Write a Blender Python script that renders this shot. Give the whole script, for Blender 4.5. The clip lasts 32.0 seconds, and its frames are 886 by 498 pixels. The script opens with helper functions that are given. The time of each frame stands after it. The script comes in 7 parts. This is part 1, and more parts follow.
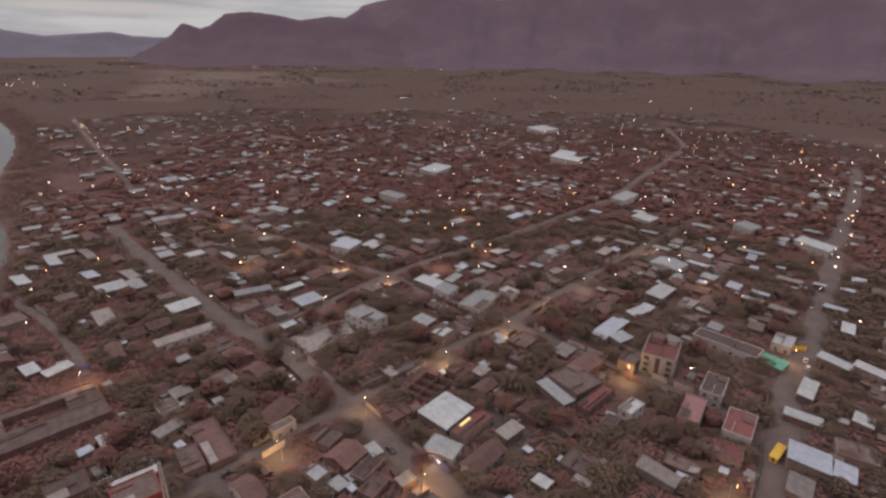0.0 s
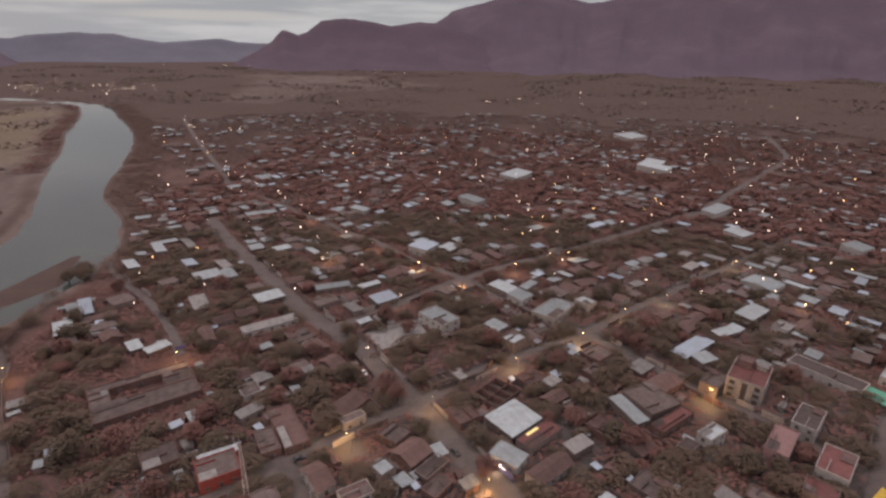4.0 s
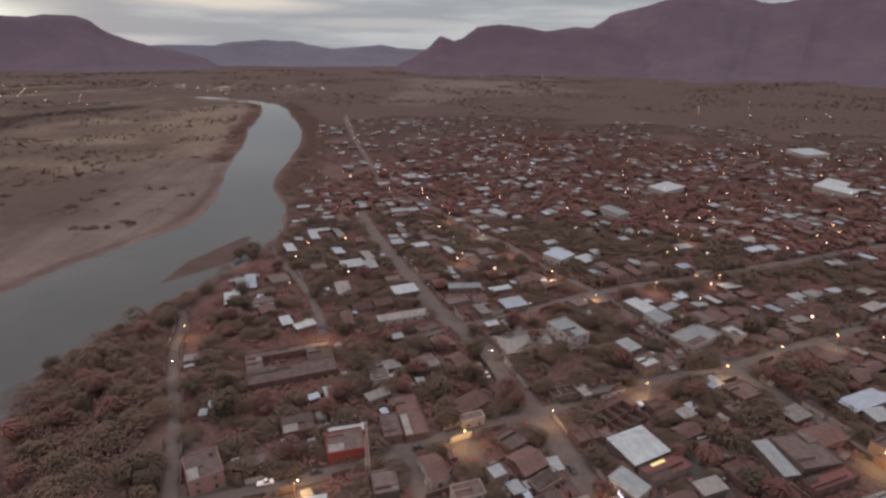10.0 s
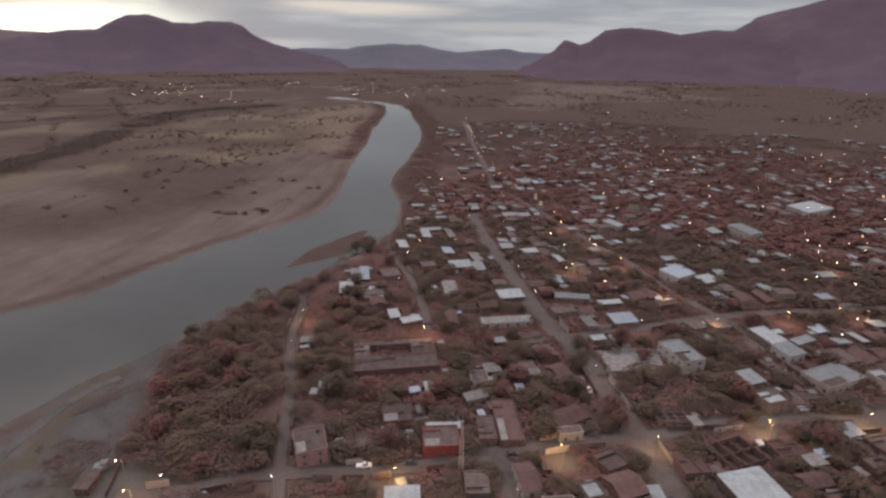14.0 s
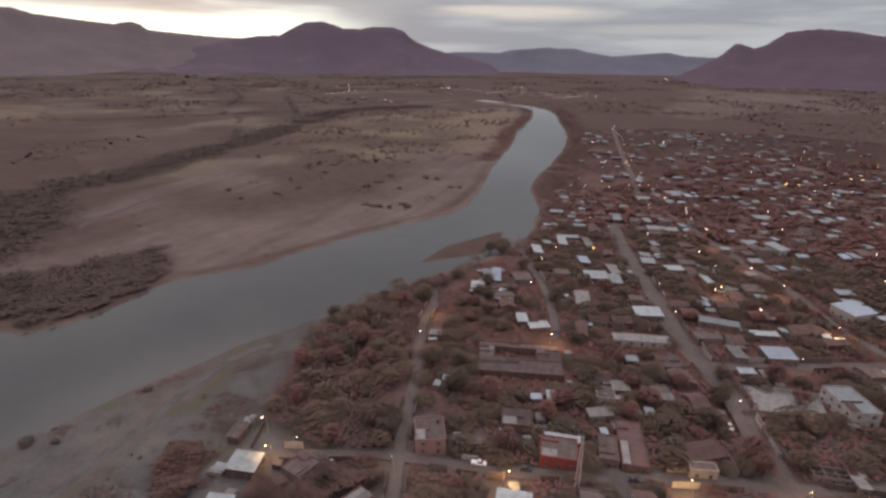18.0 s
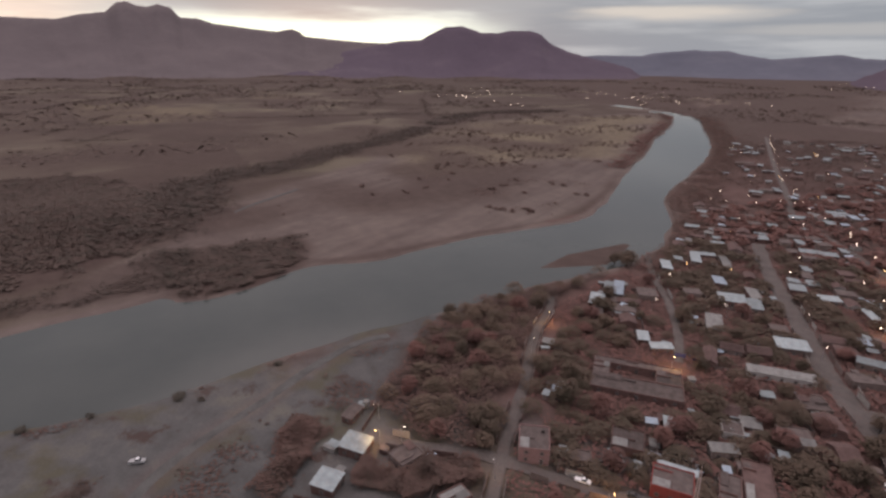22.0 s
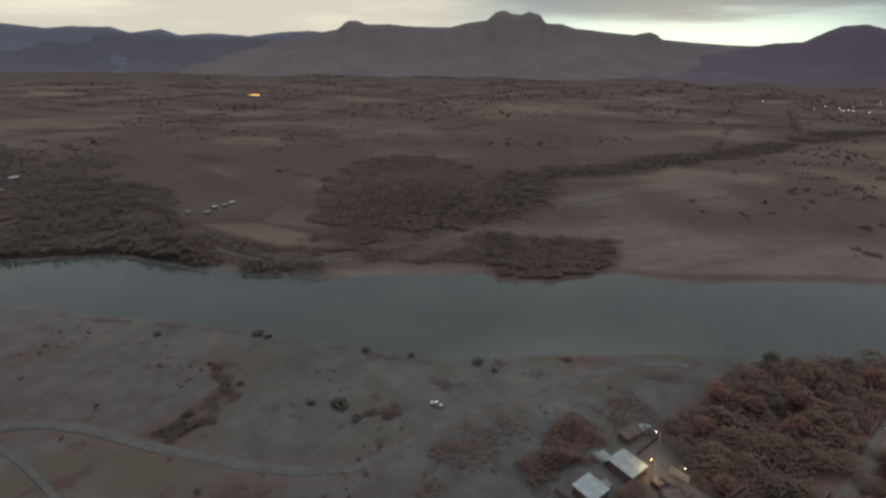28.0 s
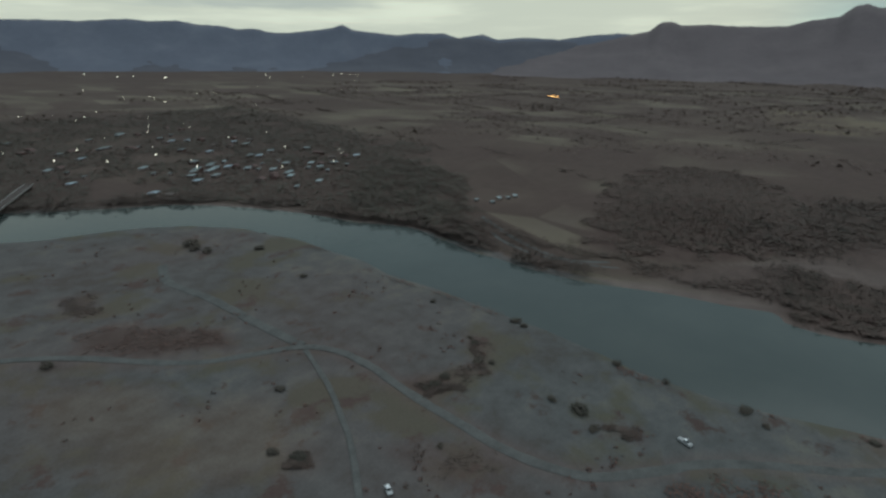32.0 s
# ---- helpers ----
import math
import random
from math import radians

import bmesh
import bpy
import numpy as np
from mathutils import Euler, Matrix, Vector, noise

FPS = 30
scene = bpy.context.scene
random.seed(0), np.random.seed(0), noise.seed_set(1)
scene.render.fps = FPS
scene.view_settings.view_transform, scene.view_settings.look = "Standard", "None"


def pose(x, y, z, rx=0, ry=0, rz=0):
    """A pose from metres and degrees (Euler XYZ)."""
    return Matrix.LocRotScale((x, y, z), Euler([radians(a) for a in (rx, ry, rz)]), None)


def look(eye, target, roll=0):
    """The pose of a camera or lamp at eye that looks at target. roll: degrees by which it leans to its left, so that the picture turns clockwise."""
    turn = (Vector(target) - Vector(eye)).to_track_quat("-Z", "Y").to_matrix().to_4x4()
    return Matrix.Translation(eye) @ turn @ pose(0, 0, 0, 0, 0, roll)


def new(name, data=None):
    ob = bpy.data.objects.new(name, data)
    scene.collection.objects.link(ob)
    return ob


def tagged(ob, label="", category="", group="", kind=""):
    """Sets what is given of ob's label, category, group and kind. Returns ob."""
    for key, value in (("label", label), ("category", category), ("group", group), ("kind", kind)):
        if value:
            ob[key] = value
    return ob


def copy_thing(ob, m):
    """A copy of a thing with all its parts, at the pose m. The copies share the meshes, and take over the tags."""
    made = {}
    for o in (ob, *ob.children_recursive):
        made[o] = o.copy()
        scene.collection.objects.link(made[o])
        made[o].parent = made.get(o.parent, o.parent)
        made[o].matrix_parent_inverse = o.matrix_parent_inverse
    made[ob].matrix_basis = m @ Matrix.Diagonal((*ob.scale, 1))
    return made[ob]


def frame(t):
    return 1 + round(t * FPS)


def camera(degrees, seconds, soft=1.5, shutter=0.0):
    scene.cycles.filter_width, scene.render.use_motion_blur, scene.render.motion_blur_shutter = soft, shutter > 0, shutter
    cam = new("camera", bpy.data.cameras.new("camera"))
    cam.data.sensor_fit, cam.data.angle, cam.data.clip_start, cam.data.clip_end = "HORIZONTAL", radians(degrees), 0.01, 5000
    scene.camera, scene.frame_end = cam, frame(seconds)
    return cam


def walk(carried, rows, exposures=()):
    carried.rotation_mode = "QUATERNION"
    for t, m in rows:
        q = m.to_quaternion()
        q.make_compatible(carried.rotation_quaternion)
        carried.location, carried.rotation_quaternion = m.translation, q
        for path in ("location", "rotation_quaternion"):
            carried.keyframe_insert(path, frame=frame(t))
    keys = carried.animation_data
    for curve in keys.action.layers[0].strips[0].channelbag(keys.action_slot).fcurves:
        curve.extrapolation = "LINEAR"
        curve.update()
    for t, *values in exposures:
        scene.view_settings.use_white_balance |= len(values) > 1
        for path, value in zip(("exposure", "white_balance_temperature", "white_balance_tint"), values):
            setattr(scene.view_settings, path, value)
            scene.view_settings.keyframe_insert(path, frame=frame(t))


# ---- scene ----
cam = camera(78.7, 32.0, soft=2.7)
PATH = [
    (0.0, pose(0.00, -0.00, 132.00, 69.064, -1.060, -1.013)),
    (0.5, pose(0.13, -0.07, 132.02, 69.112, -1.022, 0.042)),
    (1.0, pose(0.25, -0.16, 132.04, 69.129, -0.991, 1.216)),
    (1.5, pose(0.36, -0.20, 132.05, 69.156, -0.961, 2.416)),
    (2.0, pose(0.46, -0.23, 132.06, 69.209, -0.896, 3.541)),
    (2.5, pose(0.55, -0.24, 132.07, 69.258, -0.877, 4.774)),
    (4.5, pose(0.82, -0.42, 132.16, 69.419, -0.809, 8.613)),
    (5.0, pose(0.83, -0.52, 132.18, 69.481, -0.816, 9.741)),
    (5.5, pose(0.84, -0.61, 132.20, 69.485, -0.800, 10.819)),
    (6.0, pose(0.88, -0.72, 132.24, 69.504, -0.791, 11.853)),
    (6.5, pose(0.92, -0.84, 132.29, 69.507, -0.772, 13.425)),
    (7.0, pose(1.00, -0.94, 132.34, 69.524, -0.774, 15.070)),
    (7.5, pose(1.08, -1.01, 132.37, 69.528, -0.739, 16.489)),
    (8.0, pose(1.16, -1.07, 132.40, 69.565, -0.711, 17.490)),
    (8.5, pose(1.24, -1.12, 132.43, 69.599, -0.678, 18.631)),
    (9.0, pose(1.31, -1.19, 132.50, 69.610, -0.682, 19.866)),
    (9.5, pose(1.38, -1.28, 132.60, 69.636, -0.668, 21.126)),
    (10.0, pose(1.44, -1.39, 132.72, 69.673, -0.660, 22.743)),
    (10.5, pose(1.50, -1.52, 132.79, 69.699, -0.666, 24.368)),
    (11.0, pose(1.54, -1.64, 132.86, 69.743, -0.660, 25.705)),
    (11.5, pose(1.52, -1.79, 132.92, 69.745, -0.665, 27.145)),
    (12.0, pose(1.46, -1.94, 132.97, 69.755, -0.658, 28.485)),
    (12.5, pose(1.40, -2.10, 133.03, 69.787, -0.702, 30.287)),
    (13.0, pose(1.37, -2.23, 133.09, 69.799, -0.750, 31.885)),
    (13.5, pose(1.34, -2.36, 133.14, 69.838, -0.793, 33.323)),
    (14.0, pose(1.34, -2.46, 133.18, 69.863, -0.823, 34.938)),
    (14.5, pose(1.34, -2.56, 133.19, 69.902, -0.869, 36.410)),
    (16.5, pose(1.52, -3.02, 132.88, 69.993, -0.869, 42.807)),
    (17.0, pose(1.57, -3.05, 132.80, 69.986, -0.885, 45.158)),
    (17.5, pose(1.62, -3.04, 132.74, 69.996, -0.884, 47.624)),
    (18.0, pose(1.69, -3.02, 132.68, 70.020, -0.868, 49.982)),
    (18.5, pose(1.79, -2.98, 132.65, 70.035, -0.830, 52.336)),
    (19.0, pose(1.91, -2.90, 132.61, 70.055, -0.774, 54.505)),
    (19.5, pose(2.02, -2.80, 132.60, 70.068, -0.724, 56.225)),
    (20.0, pose(2.14, -2.66, 132.61, 70.095, -0.672, 57.956)),
    (20.5, pose(2.28, -2.51, 132.66, 70.094, -0.638, 59.795)),
    (21.0, pose(2.42, -2.38, 132.70, 70.122, -0.621, 61.230)),
    (21.5, pose(2.56, -2.30, 132.74, 70.141, -0.600, 62.347)),
    (22.0, pose(2.65, -2.29, 132.80, 70.204, -0.584, 63.484)),
    (22.5, pose(2.72, -2.32, 132.85, 70.228, -0.572, 64.978)),
    (23.0, pose(2.78, -2.36, 132.90, 70.257, -0.547, 67.019)),
    (23.5, pose(2.88, -2.40, 132.95, 70.277, -0.540, 69.247)),
    (24.0, pose(2.99, -2.42, 132.98, 70.281, -0.554, 71.603)),
    (24.5, pose(3.11, -2.45, 133.02, 70.271, -0.584, 74.189)),
    (26.5, pose(3.47, -2.66, 133.01, 70.228, -0.687, 86.167)),
    (27.0, pose(3.53, -2.75, 133.02, 70.191, -0.720, 89.984)),
    (27.5, pose(3.59, -2.82, 133.03, 70.145, -0.741, 93.883)),
    (28.0, pose(3.67, -2.86, 133.06, 70.104, -0.778, 97.621)),
    (28.5, pose(3.78, -2.83, 133.04, 70.070, -0.802, 101.904)),
    (29.0, pose(3.92, -2.76, 133.00, 70.043, -0.758, 106.678)),
    (29.5, pose(4.08, -2.65, 132.91, 69.994, -0.787, 111.909)),
    (30.0, pose(4.24, -2.53, 132.82, 69.962, -0.738, 117.070)),
    (30.5, pose(4.36, -2.38, 132.73, 69.930, -0.738, 121.483)),
    (31.0, pose(4.43, -2.17, 132.67, 69.924, -0.718, 124.505)),
    (31.5, pose(4.46, -1.93, 132.64, 69.962, -0.697, 126.248)),
    (32.0, pose(4.49, -1.68, 132.59, 70.004, -0.699, 127.409)),
]
EXPOSURES = [(0.0, 0.14, 7400, 34.0), (9.0, 0.12, 7150, 30.0), (13.0, 0.10, 7050, 30.0), (19.0, 0.06, 7000, 31.0), (24.0, -0.05, 7000, 30.0), (28.0, -0.32, 6400, 11.0), (30.0, -0.46, 6050, 2.0), (32.0, -0.46, 5750, -4.0)]
walk(cam, PATH, EXPOSURES)

# ---------------------------------------------------------------- world and sun
SUN_AZ = 76.0     # degrees, counter-clockwise from north
world = bpy.data.worlds.new("dusk_sky")
scene.world = world
world.use_nodes = True
wn, wl = world.node_tree.nodes, world.node_tree.links
wn.clear()


def wnode(kind, operation=None):
    n = wn.new(kind)
    if operation:
        n.operation = operation
    return n


def wmath(op, a, b=None):
    n = wnode("ShaderNodeMath", op)
    for i, v in enumerate((a, b)):
        if v is None:
            continue
        if isinstance(v, (int, float)):
            n.inputs[i].default_value = v
        else:
            wl.new(v, n.inputs[i])
    return n.outputs[0]


def wmix(fac, a, b, blend="MIX"):
    n = wnode("ShaderNodeMix")
    n.data_type, n.blend_type = "RGBA", blend
    for i, v in ((0, fac), (6, a), (7, b)):
        if isinstance(v, (int, float)):
            n.inputs[i].default_value = v
        elif isinstance(v, tuple):
            n.inputs[i].default_value = (*v, 1)
        else:
            wl.new(v, n.inputs[i])
    return n.outputs[2]


def wsmooth(v, lo, hi):
    n = wnode("ShaderNodeMapRange")
    n.interpolation_type = "SMOOTHSTEP"
    wl.new(v, n.inputs[0])
    n.inputs[1].default_value, n.inputs[2].default_value = lo, hi
    return n.outputs[0]


coord = wnode("ShaderNodeTexCoord").outputs["Generated"]
sky = wnode("ShaderNodeTexSky")
sky.sky_type, sky.sun_disc = "NISHITA", False
sky.sun_elevation, sky.sun_rotation = radians(3.0), radians(-SUN_AZ)
sep = wnode("ShaderNodeSeparateXYZ")
wl.new(coord, sep.inputs[0])
up = sep.outputs[2]
dot = wnode("ShaderNodeVectorMath", "DOT_PRODUCT")
wl.new(coord, dot.inputs[0])
dot.inputs[1].default_value = (-math.sin(radians(SUN_AZ)), math.cos(radians(SUN_AZ)), 0.03)
toward = dot.outputs["Value"]
stretch = wnode("ShaderNodeMapping")
wl.new(coord, stretch.inputs[0])
stretch.inputs["Scale"].default_value = (1.6, 1.6, 15.0)
clouds = wnode("ShaderNodeTexNoise")
wl.new(stretch.outputs[0], clouds.inputs["Vector"])
clouds.inputs["Scale"].default_value, clouds.inputs["Detail"].default_value = 1.7, 6.0
clouds.inputs["Roughness"].default_value = 0.55
streak = wsmooth(clouds.outputs["Fac"], 0.44, 0.68)
high = wsmooth(up, 0.05, 0.9)
cloud_grey = wmix(high, (0.275, 0.355, 0.385), (0.92, 0.93, 0.95))
cloud_pale = wmix(high, (0.42, 0.52, 0.53), (1.00, 1.00, 1.00))
overcast = wmix(streak, cloud_grey, cloud_pale)
low_sky = wmath("SUBTRACT", 1.0, wsmooth(up, 0.10, 0.35))
side = wnode("ShaderNodeVectorMath", "DOT_PRODUCT")
wl.new(coord, side.inputs[0])
side.inputs[1].default_value = (-math.sin(radians(140)), math.cos(radians(140)), 0.0)
west = wmath("MULTIPLY", wsmooth(side.outputs["Value"], 0.57, 0.80), low_sky)
overcast = wmix(west, overcast, wmix(streak, (0.88, 0.83, 0.68), (1.12, 1.05, 0.84)))
near_sun = wmath("MULTIPLY", wsmooth(toward, 0.915, 1.0), wmath("SUBTRACT", 1.0, wsmooth(up, 0.055, 0.11)))
overcast = wmix(wmath("MULTIPLY", near_sun, 0.65), overcast, wmix(streak, (0.62, 0.78, 0.75), (0.98, 1.22, 1.06)))
gap = wmath("MULTIPLY", wsmooth(toward, 0.93, 0.999), wmath("SUBTRACT", 1.0, wsmooth(up, 0.03, 0.075)))
overcast = wmix(gap, overcast, (1.15, 1.45, 1.20))


def cloud_at(az, el, wide, tall):
    """Soft oval in the sky round a bearing and a height, ragged by the cloud noise."""
    across = wnode("ShaderNodeVectorMath", "DOT_PRODUCT")
    wl.new(coord, across.inputs[0])
    across.inputs[1].default_value = (math.cos(radians(az)), math.sin(radians(az)), 0.0)
    ahead = wnode("ShaderNodeVectorMath", "DOT_PRODUCT")
    wl.new(coord, ahead.inputs[0])
    ahead.inputs[1].default_value = (-math.sin(radians(az)), math.cos(radians(az)), 0.0)
    u = wmath("DIVIDE", across.outputs["Value"], math.sin(radians(wide)))
    v = wmath("DIVIDE", wmath("SUBTRACT", up, math.sin(radians(el))), math.sin(radians(tall)))
    d = wmath("ADD", wmath("MULTIPLY", u, u), wmath("MULTIPLY", v, v))
    d = wmath("ADD", d, wmath("MULTIPLY", wmath("SUBTRACT", clouds.outputs["Fac"], 0.5), 6.0))
    inner = wmath("SUBTRACT", 1.0, wsmooth(d, -0.3, 1.5))
    return wmath("MULTIPLY", inner, wsmooth(ahead.outputs["Value"], 0.2, 0.5))


# grey bank over the afterglow, and pale streaks beside it
overcast = wmix(wmath("MULTIPLY", cloud_at(70, 5.6, 20, 2.6), 0.95), overcast, (0.36, 0.44, 0.45))
overcast = wmix(wmath("MULTIPLY", cloud_at(42, 3.7, 9, 0.8), 0.62), overcast, (0.80, 0.84, 0.70))
overcast = wmix(wmath("MULTIPLY", cloud_at(27, 2.2, 11, 0.5), 0.45), overcast, (0.52, 0.60, 0.56))
overcast = wmix(wmath("MULTIPLY", cloud_at(147, 4.2, 16, 0.7), 0.6), overcast, (0.58, 0.58, 0.55))
clear = wnode("ShaderNodeVectorMath", "SCALE")
wl.new(sky.outputs[0], clear.inputs[0])
clear.inputs["Scale"].default_value = 0.12
colour = wmix(0.96, clear.outputs[0], overcast)
back = wnode("ShaderNodeBackground")
wl.new(colour, back.inputs[0])
back.inputs[1].default_value = 1.0
wout = wnode("ShaderNodeOutputWorld")
wl.new(back.outputs[0], wout.inputs[0])

sun = new("sun", bpy.data.lights.new("sun", "SUN"))
sun.data.energy, sun.data.angle, sun.data.color = 0.5, radians(60), (1.0, 0.93, 0.86)
s_el = radians(58)
sun_from = Vector((-math.sin(radians(SUN_AZ)) * math.cos(s_el), math.cos(radians(SUN_AZ)) * math.cos(s_el), math.sin(s_el)))
sun.matrix_world = look(sun_from * 500, (0, 0, 0))


# ---------------------------------------------------------------- materials
def mat(name, rough=0.85, metal=0.0, spec=0.3):
    m = bpy.data.materials.new(name)
    m.use_nodes = True
    b = m.node_tree.nodes["Principled BSDF"]
    b.inputs["Roughness"].default_value, b.inputs["Metallic"].default_value = rough, metal
    b.inputs["Specular IOR Level"].default_value = spec
    return m, m.node_tree.nodes, m.node_tree.links, b


def ramp(nodes, links, src, stops):
    r = nodes.new("ShaderNodeValToRGB")
    while len(r.color_ramp.elements) < len(stops):
        r.color_ramp.elements.new(0.5)
    for e, (p, c) in zip(r.color_ramp.elements, stops):
        e.position, e.color = p, (*c, 1)
    links.new(src, r.inputs[0])
    return r.outputs[0]


def noise_tex(nodes, links, scale, detail=5.0, rough=0.55, vec=None, space="Object"):
    n = nodes.new("ShaderNodeTexNoise")
    n.inputs["Scale"].default_value, n.inputs["Detail"].default_value, n.inputs["Roughness"].default_value = scale, detail, rough
    if vec is None:
        vec = nodes.new("ShaderNodeTexCoord").outputs[space]
    links.new(vec, n.inputs["Vector"])
    return n.outputs["Fac"]


def mix(nodes, links, fac, a, b, blend="MIX"):
    n = nodes.new("ShaderNodeMix")
    n.data_type, n.blend_type = "RGBA", blend
    for i, v in ((0, fac), (6, a), (7, b)):
        if isinstance(v, (int, float)):
            n.inputs[i].default_value = v
        elif isinstance(v, tuple):
            n.inputs[i].default_value = (*v, 1)
        else:
            links.new(v, n.inputs[i])
    return n.outputs[2]


def bump(nodes, links, b, height, strength=0.4, dist=0.1):
    n = nodes.new("ShaderNodeBump")
    n.inputs["Strength"].default_value, n.inputs["Distance"].default_value = strength, dist
    links.new(height, n.inputs["Height"])
    links.new(n.outputs[0], b.inputs["Normal"])


def shade(c, k):
    return tuple(v * k for v in c)


def worn(name, colour, rough=0.85, scale=0.6, spread=0.45, per_object=0.35, metal=0.0, stain=None, space="Object"):
    """Weathered surface: broad stains, fine grain, and a shift from thing to thing."""
    m, n, l, b = mat(name, rough, metal)
    broad = noise_tex(n, l, scale, 4, 0.6, space=space)
    fine = noise_tex(n, l, scale * 9, 6, 0.65, space=space)
    base = ramp(n, l, broad, [(0.3, shade(colour, 1 - spread)), (0.55, colour), (0.8, shade(colour, 1 + spread * 0.5))])
    if stain:
        patch = n.new("ShaderNodeMapRange")
        l.new(noise_tex(n, l, scale * 2.3, 5, 0.7, space=space), patch.inputs[0])
        patch.inputs[1].default_value, patch.inputs[2].default_value = 0.52, 0.68
        base = mix(n, l, patch.outputs[0], base, stain)
    grain = ramp(n, l, fine, [(0.3, (0.75,) * 3), (0.7, (1.2,) * 3)])
    base = mix(n, l, 0.6, base, grain, "MULTIPLY")
    info = n.new("ShaderNodeObjectInfo").outputs["Random"]
    tone = ramp(n, l, info, [(0.0, (1 - per_object,) * 3), (1.0, (1 + per_object * 0.7,) * 3)])
    l.new(mix(n, l, 1.0, base, tone, "MULTIPLY"), b.inputs["Base Color"])
    bump(n, l, b, fine, 0.3, 0.05)
    return m


def glow(name, colour, strength, sampled=False):
    m, n, l, b = mat(name, 0.4)
    b.inputs["Base Color"].default_value = (*colour, 1)
    b.inputs["Emission Color"].default_value = (*colour, 1)
    b.inputs["Emission Strength"].default_value = strength
    m.cycles.emission_sampling = "AUTO" if sampled else "NONE"
    return m


def leafy(name, dark, light):
    m, n, l, b = mat(name, 0.8, 0, 0.2)
    isl = n.new("ShaderNodeNewGeometry").outputs["Random Per Island"]
    geo = n.new("ShaderNodeNewGeometry")
    broad = noise_tex(n, l, 0.09, 4, 0.6, geo.outputs["Position"])
    patch = mix(n, l, 0.2, broad, isl)
    c = ramp(n, l, patch, [(0.30, (dark[0] * 0.78, dark[1] * 0.87, dark[2] * 0.83)), (0.48, shade(light, 0.92)), (0.70, (light[0] * 1.12, light[1] * 1.04, light[2] * 1.04))])
    info = n.new("ShaderNodeObjectInfo").outputs["Random"]
    tone = ramp(n, l, info, [(0.0, (0.82, 0.84, 0.84)), (1.0, (1.15, 1.12, 1.1))])
    tinted = mix(n, l, 1.0, c, tone, "MULTIPLY")
    l.new(tinted, b.inputs["Base Color"])
    # leaves turn to the sky, so a crown is lit as one soft mass
    lift = n.new("ShaderNodeVectorMath")
    lift.operation = "ADD"
    lift.inputs[1].default_value = (0.0, 0.0, 2.6)
    l.new(geo.outputs["Normal"], lift.inputs[0])
    unit = n.new("ShaderNodeVectorMath")
    unit.operation = "NORMALIZE"
    l.new(lift.outputs[0], unit.inputs[0])
    l.new(unit.outputs[0], b.inputs["Normal"])
    thin = n.new("ShaderNodeBsdfTranslucent")
    l.new(tinted, thin.inputs[0])
    l.new(unit.outputs[0], thin.inputs["Normal"])
    both = n.new("ShaderNodeMixShader")
    both.inputs[0].default_value = 0.12
    l.new(b.outputs[0], both.inputs[1])
    l.new(thin.outputs[0], both.inputs[2])
    l.new(both.outputs[0], n["Material Output"].inputs["Surface"])
    return m


M_LEAF = leafy("dry_foliage", (0.154, 0.083, 0.073), (0.187, 0.101, 0.089))
M_LEAF_G = leafy("green_foliage", (0.106, 0.080, 0.061), (0.132, 0.099, 0.076))
M_LEAF_FAR = leafy("scrub_foliage", (0.104, 0.066, 0.058), (0.126, 0.082, 0.071))
M_LEAF_V = leafy("olive_foliage", (0.074, 0.066, 0.055), (0.090, 0.080, 0.067))
M_LEAF_W = leafy("dark_thicket_foliage", (0.082, 0.062, 0.054), (0.099, 0.075, 0.065))
M_BARK = worn("bark", (0.11, 0.08, 0.07), 0.9, 2.0)
M_SHEET = worn("zinc_sheet", (0.290, 0.350, 0.368), 0.6, 0.35, 0.30, 0.40, 0.0, (0.26, 0.25, 0.245))
M_SHEET_B = worn("blue_grey_sheet", (0.27, 0.345, 0.41), 0.5, 0.35, 0.25, 0.30, 0.0, (0.30, 0.32, 0.345))
M_CONC = worn("weathered_concrete", (0.128, 0.104, 0.098), 0.9, 0.4, 0.40, 0.40, 0.0, (0.115, 0.080, 0.073))
M_PALE = worn("pale_lime_roof", (0.225, 0.228, 0.222), 0.85, 0.4, 0.35, 0.3, 0.0, (0.185, 0.165, 0.158))
M_CLAY = worn("clay_tile", (0.124, 0.079, 0.073), 0.85, 0.35, 0.35, 0.30, 0.0, (0.112, 0.075, 0.069))
M_MAROON = worn("maroon_sealed_roof", (0.165, 0.070, 0.066), 0.85, 0.4, 0.30, 0.2, 0.0, (0.135, 0.068, 0.063))
M_PLASTER = worn("plaster", (0.178, 0.138, 0.127), 0.9, 0.5, 0.3, 0.45, 0.0, (0.145, 0.108, 0.099))
M_BRICK = worn("bare_brick", (0.155, 0.092, 0.083), 0.9, 0.6, 0.35, 0.3, 0.0, (0.132, 0.090, 0.081))
M_WHITE = worn("white_plaster", (0.36, 0.345, 0.33), 0.9, 0.5, 0.25, 0.2, 0.0, (0.29, 0.26, 0.245))
M_CREAM = worn("cream_plaster", (0.34, 0.305, 0.28), 0.9, 0.5, 0.2, 0.1, 0.0, (0.28, 0.24, 0.215))
M_ROSE = worn("pink_plaster", (0.27, 0.165, 0.16), 0.9, 0.5, 0.2, 0.1, 0.0, (0.22, 0.14, 0.135))
M_RED = worn("red_plaster", (0.24, 0.055, 0.050), 0.85, 0.5, 0.2, 0.1, 0.0, (0.26, 0.08, 0.06))
M_YELLOW = worn("yellow_paint", (0.62, 0.42, 0.07), 0.7, 0.5, 0.2, 0.1)
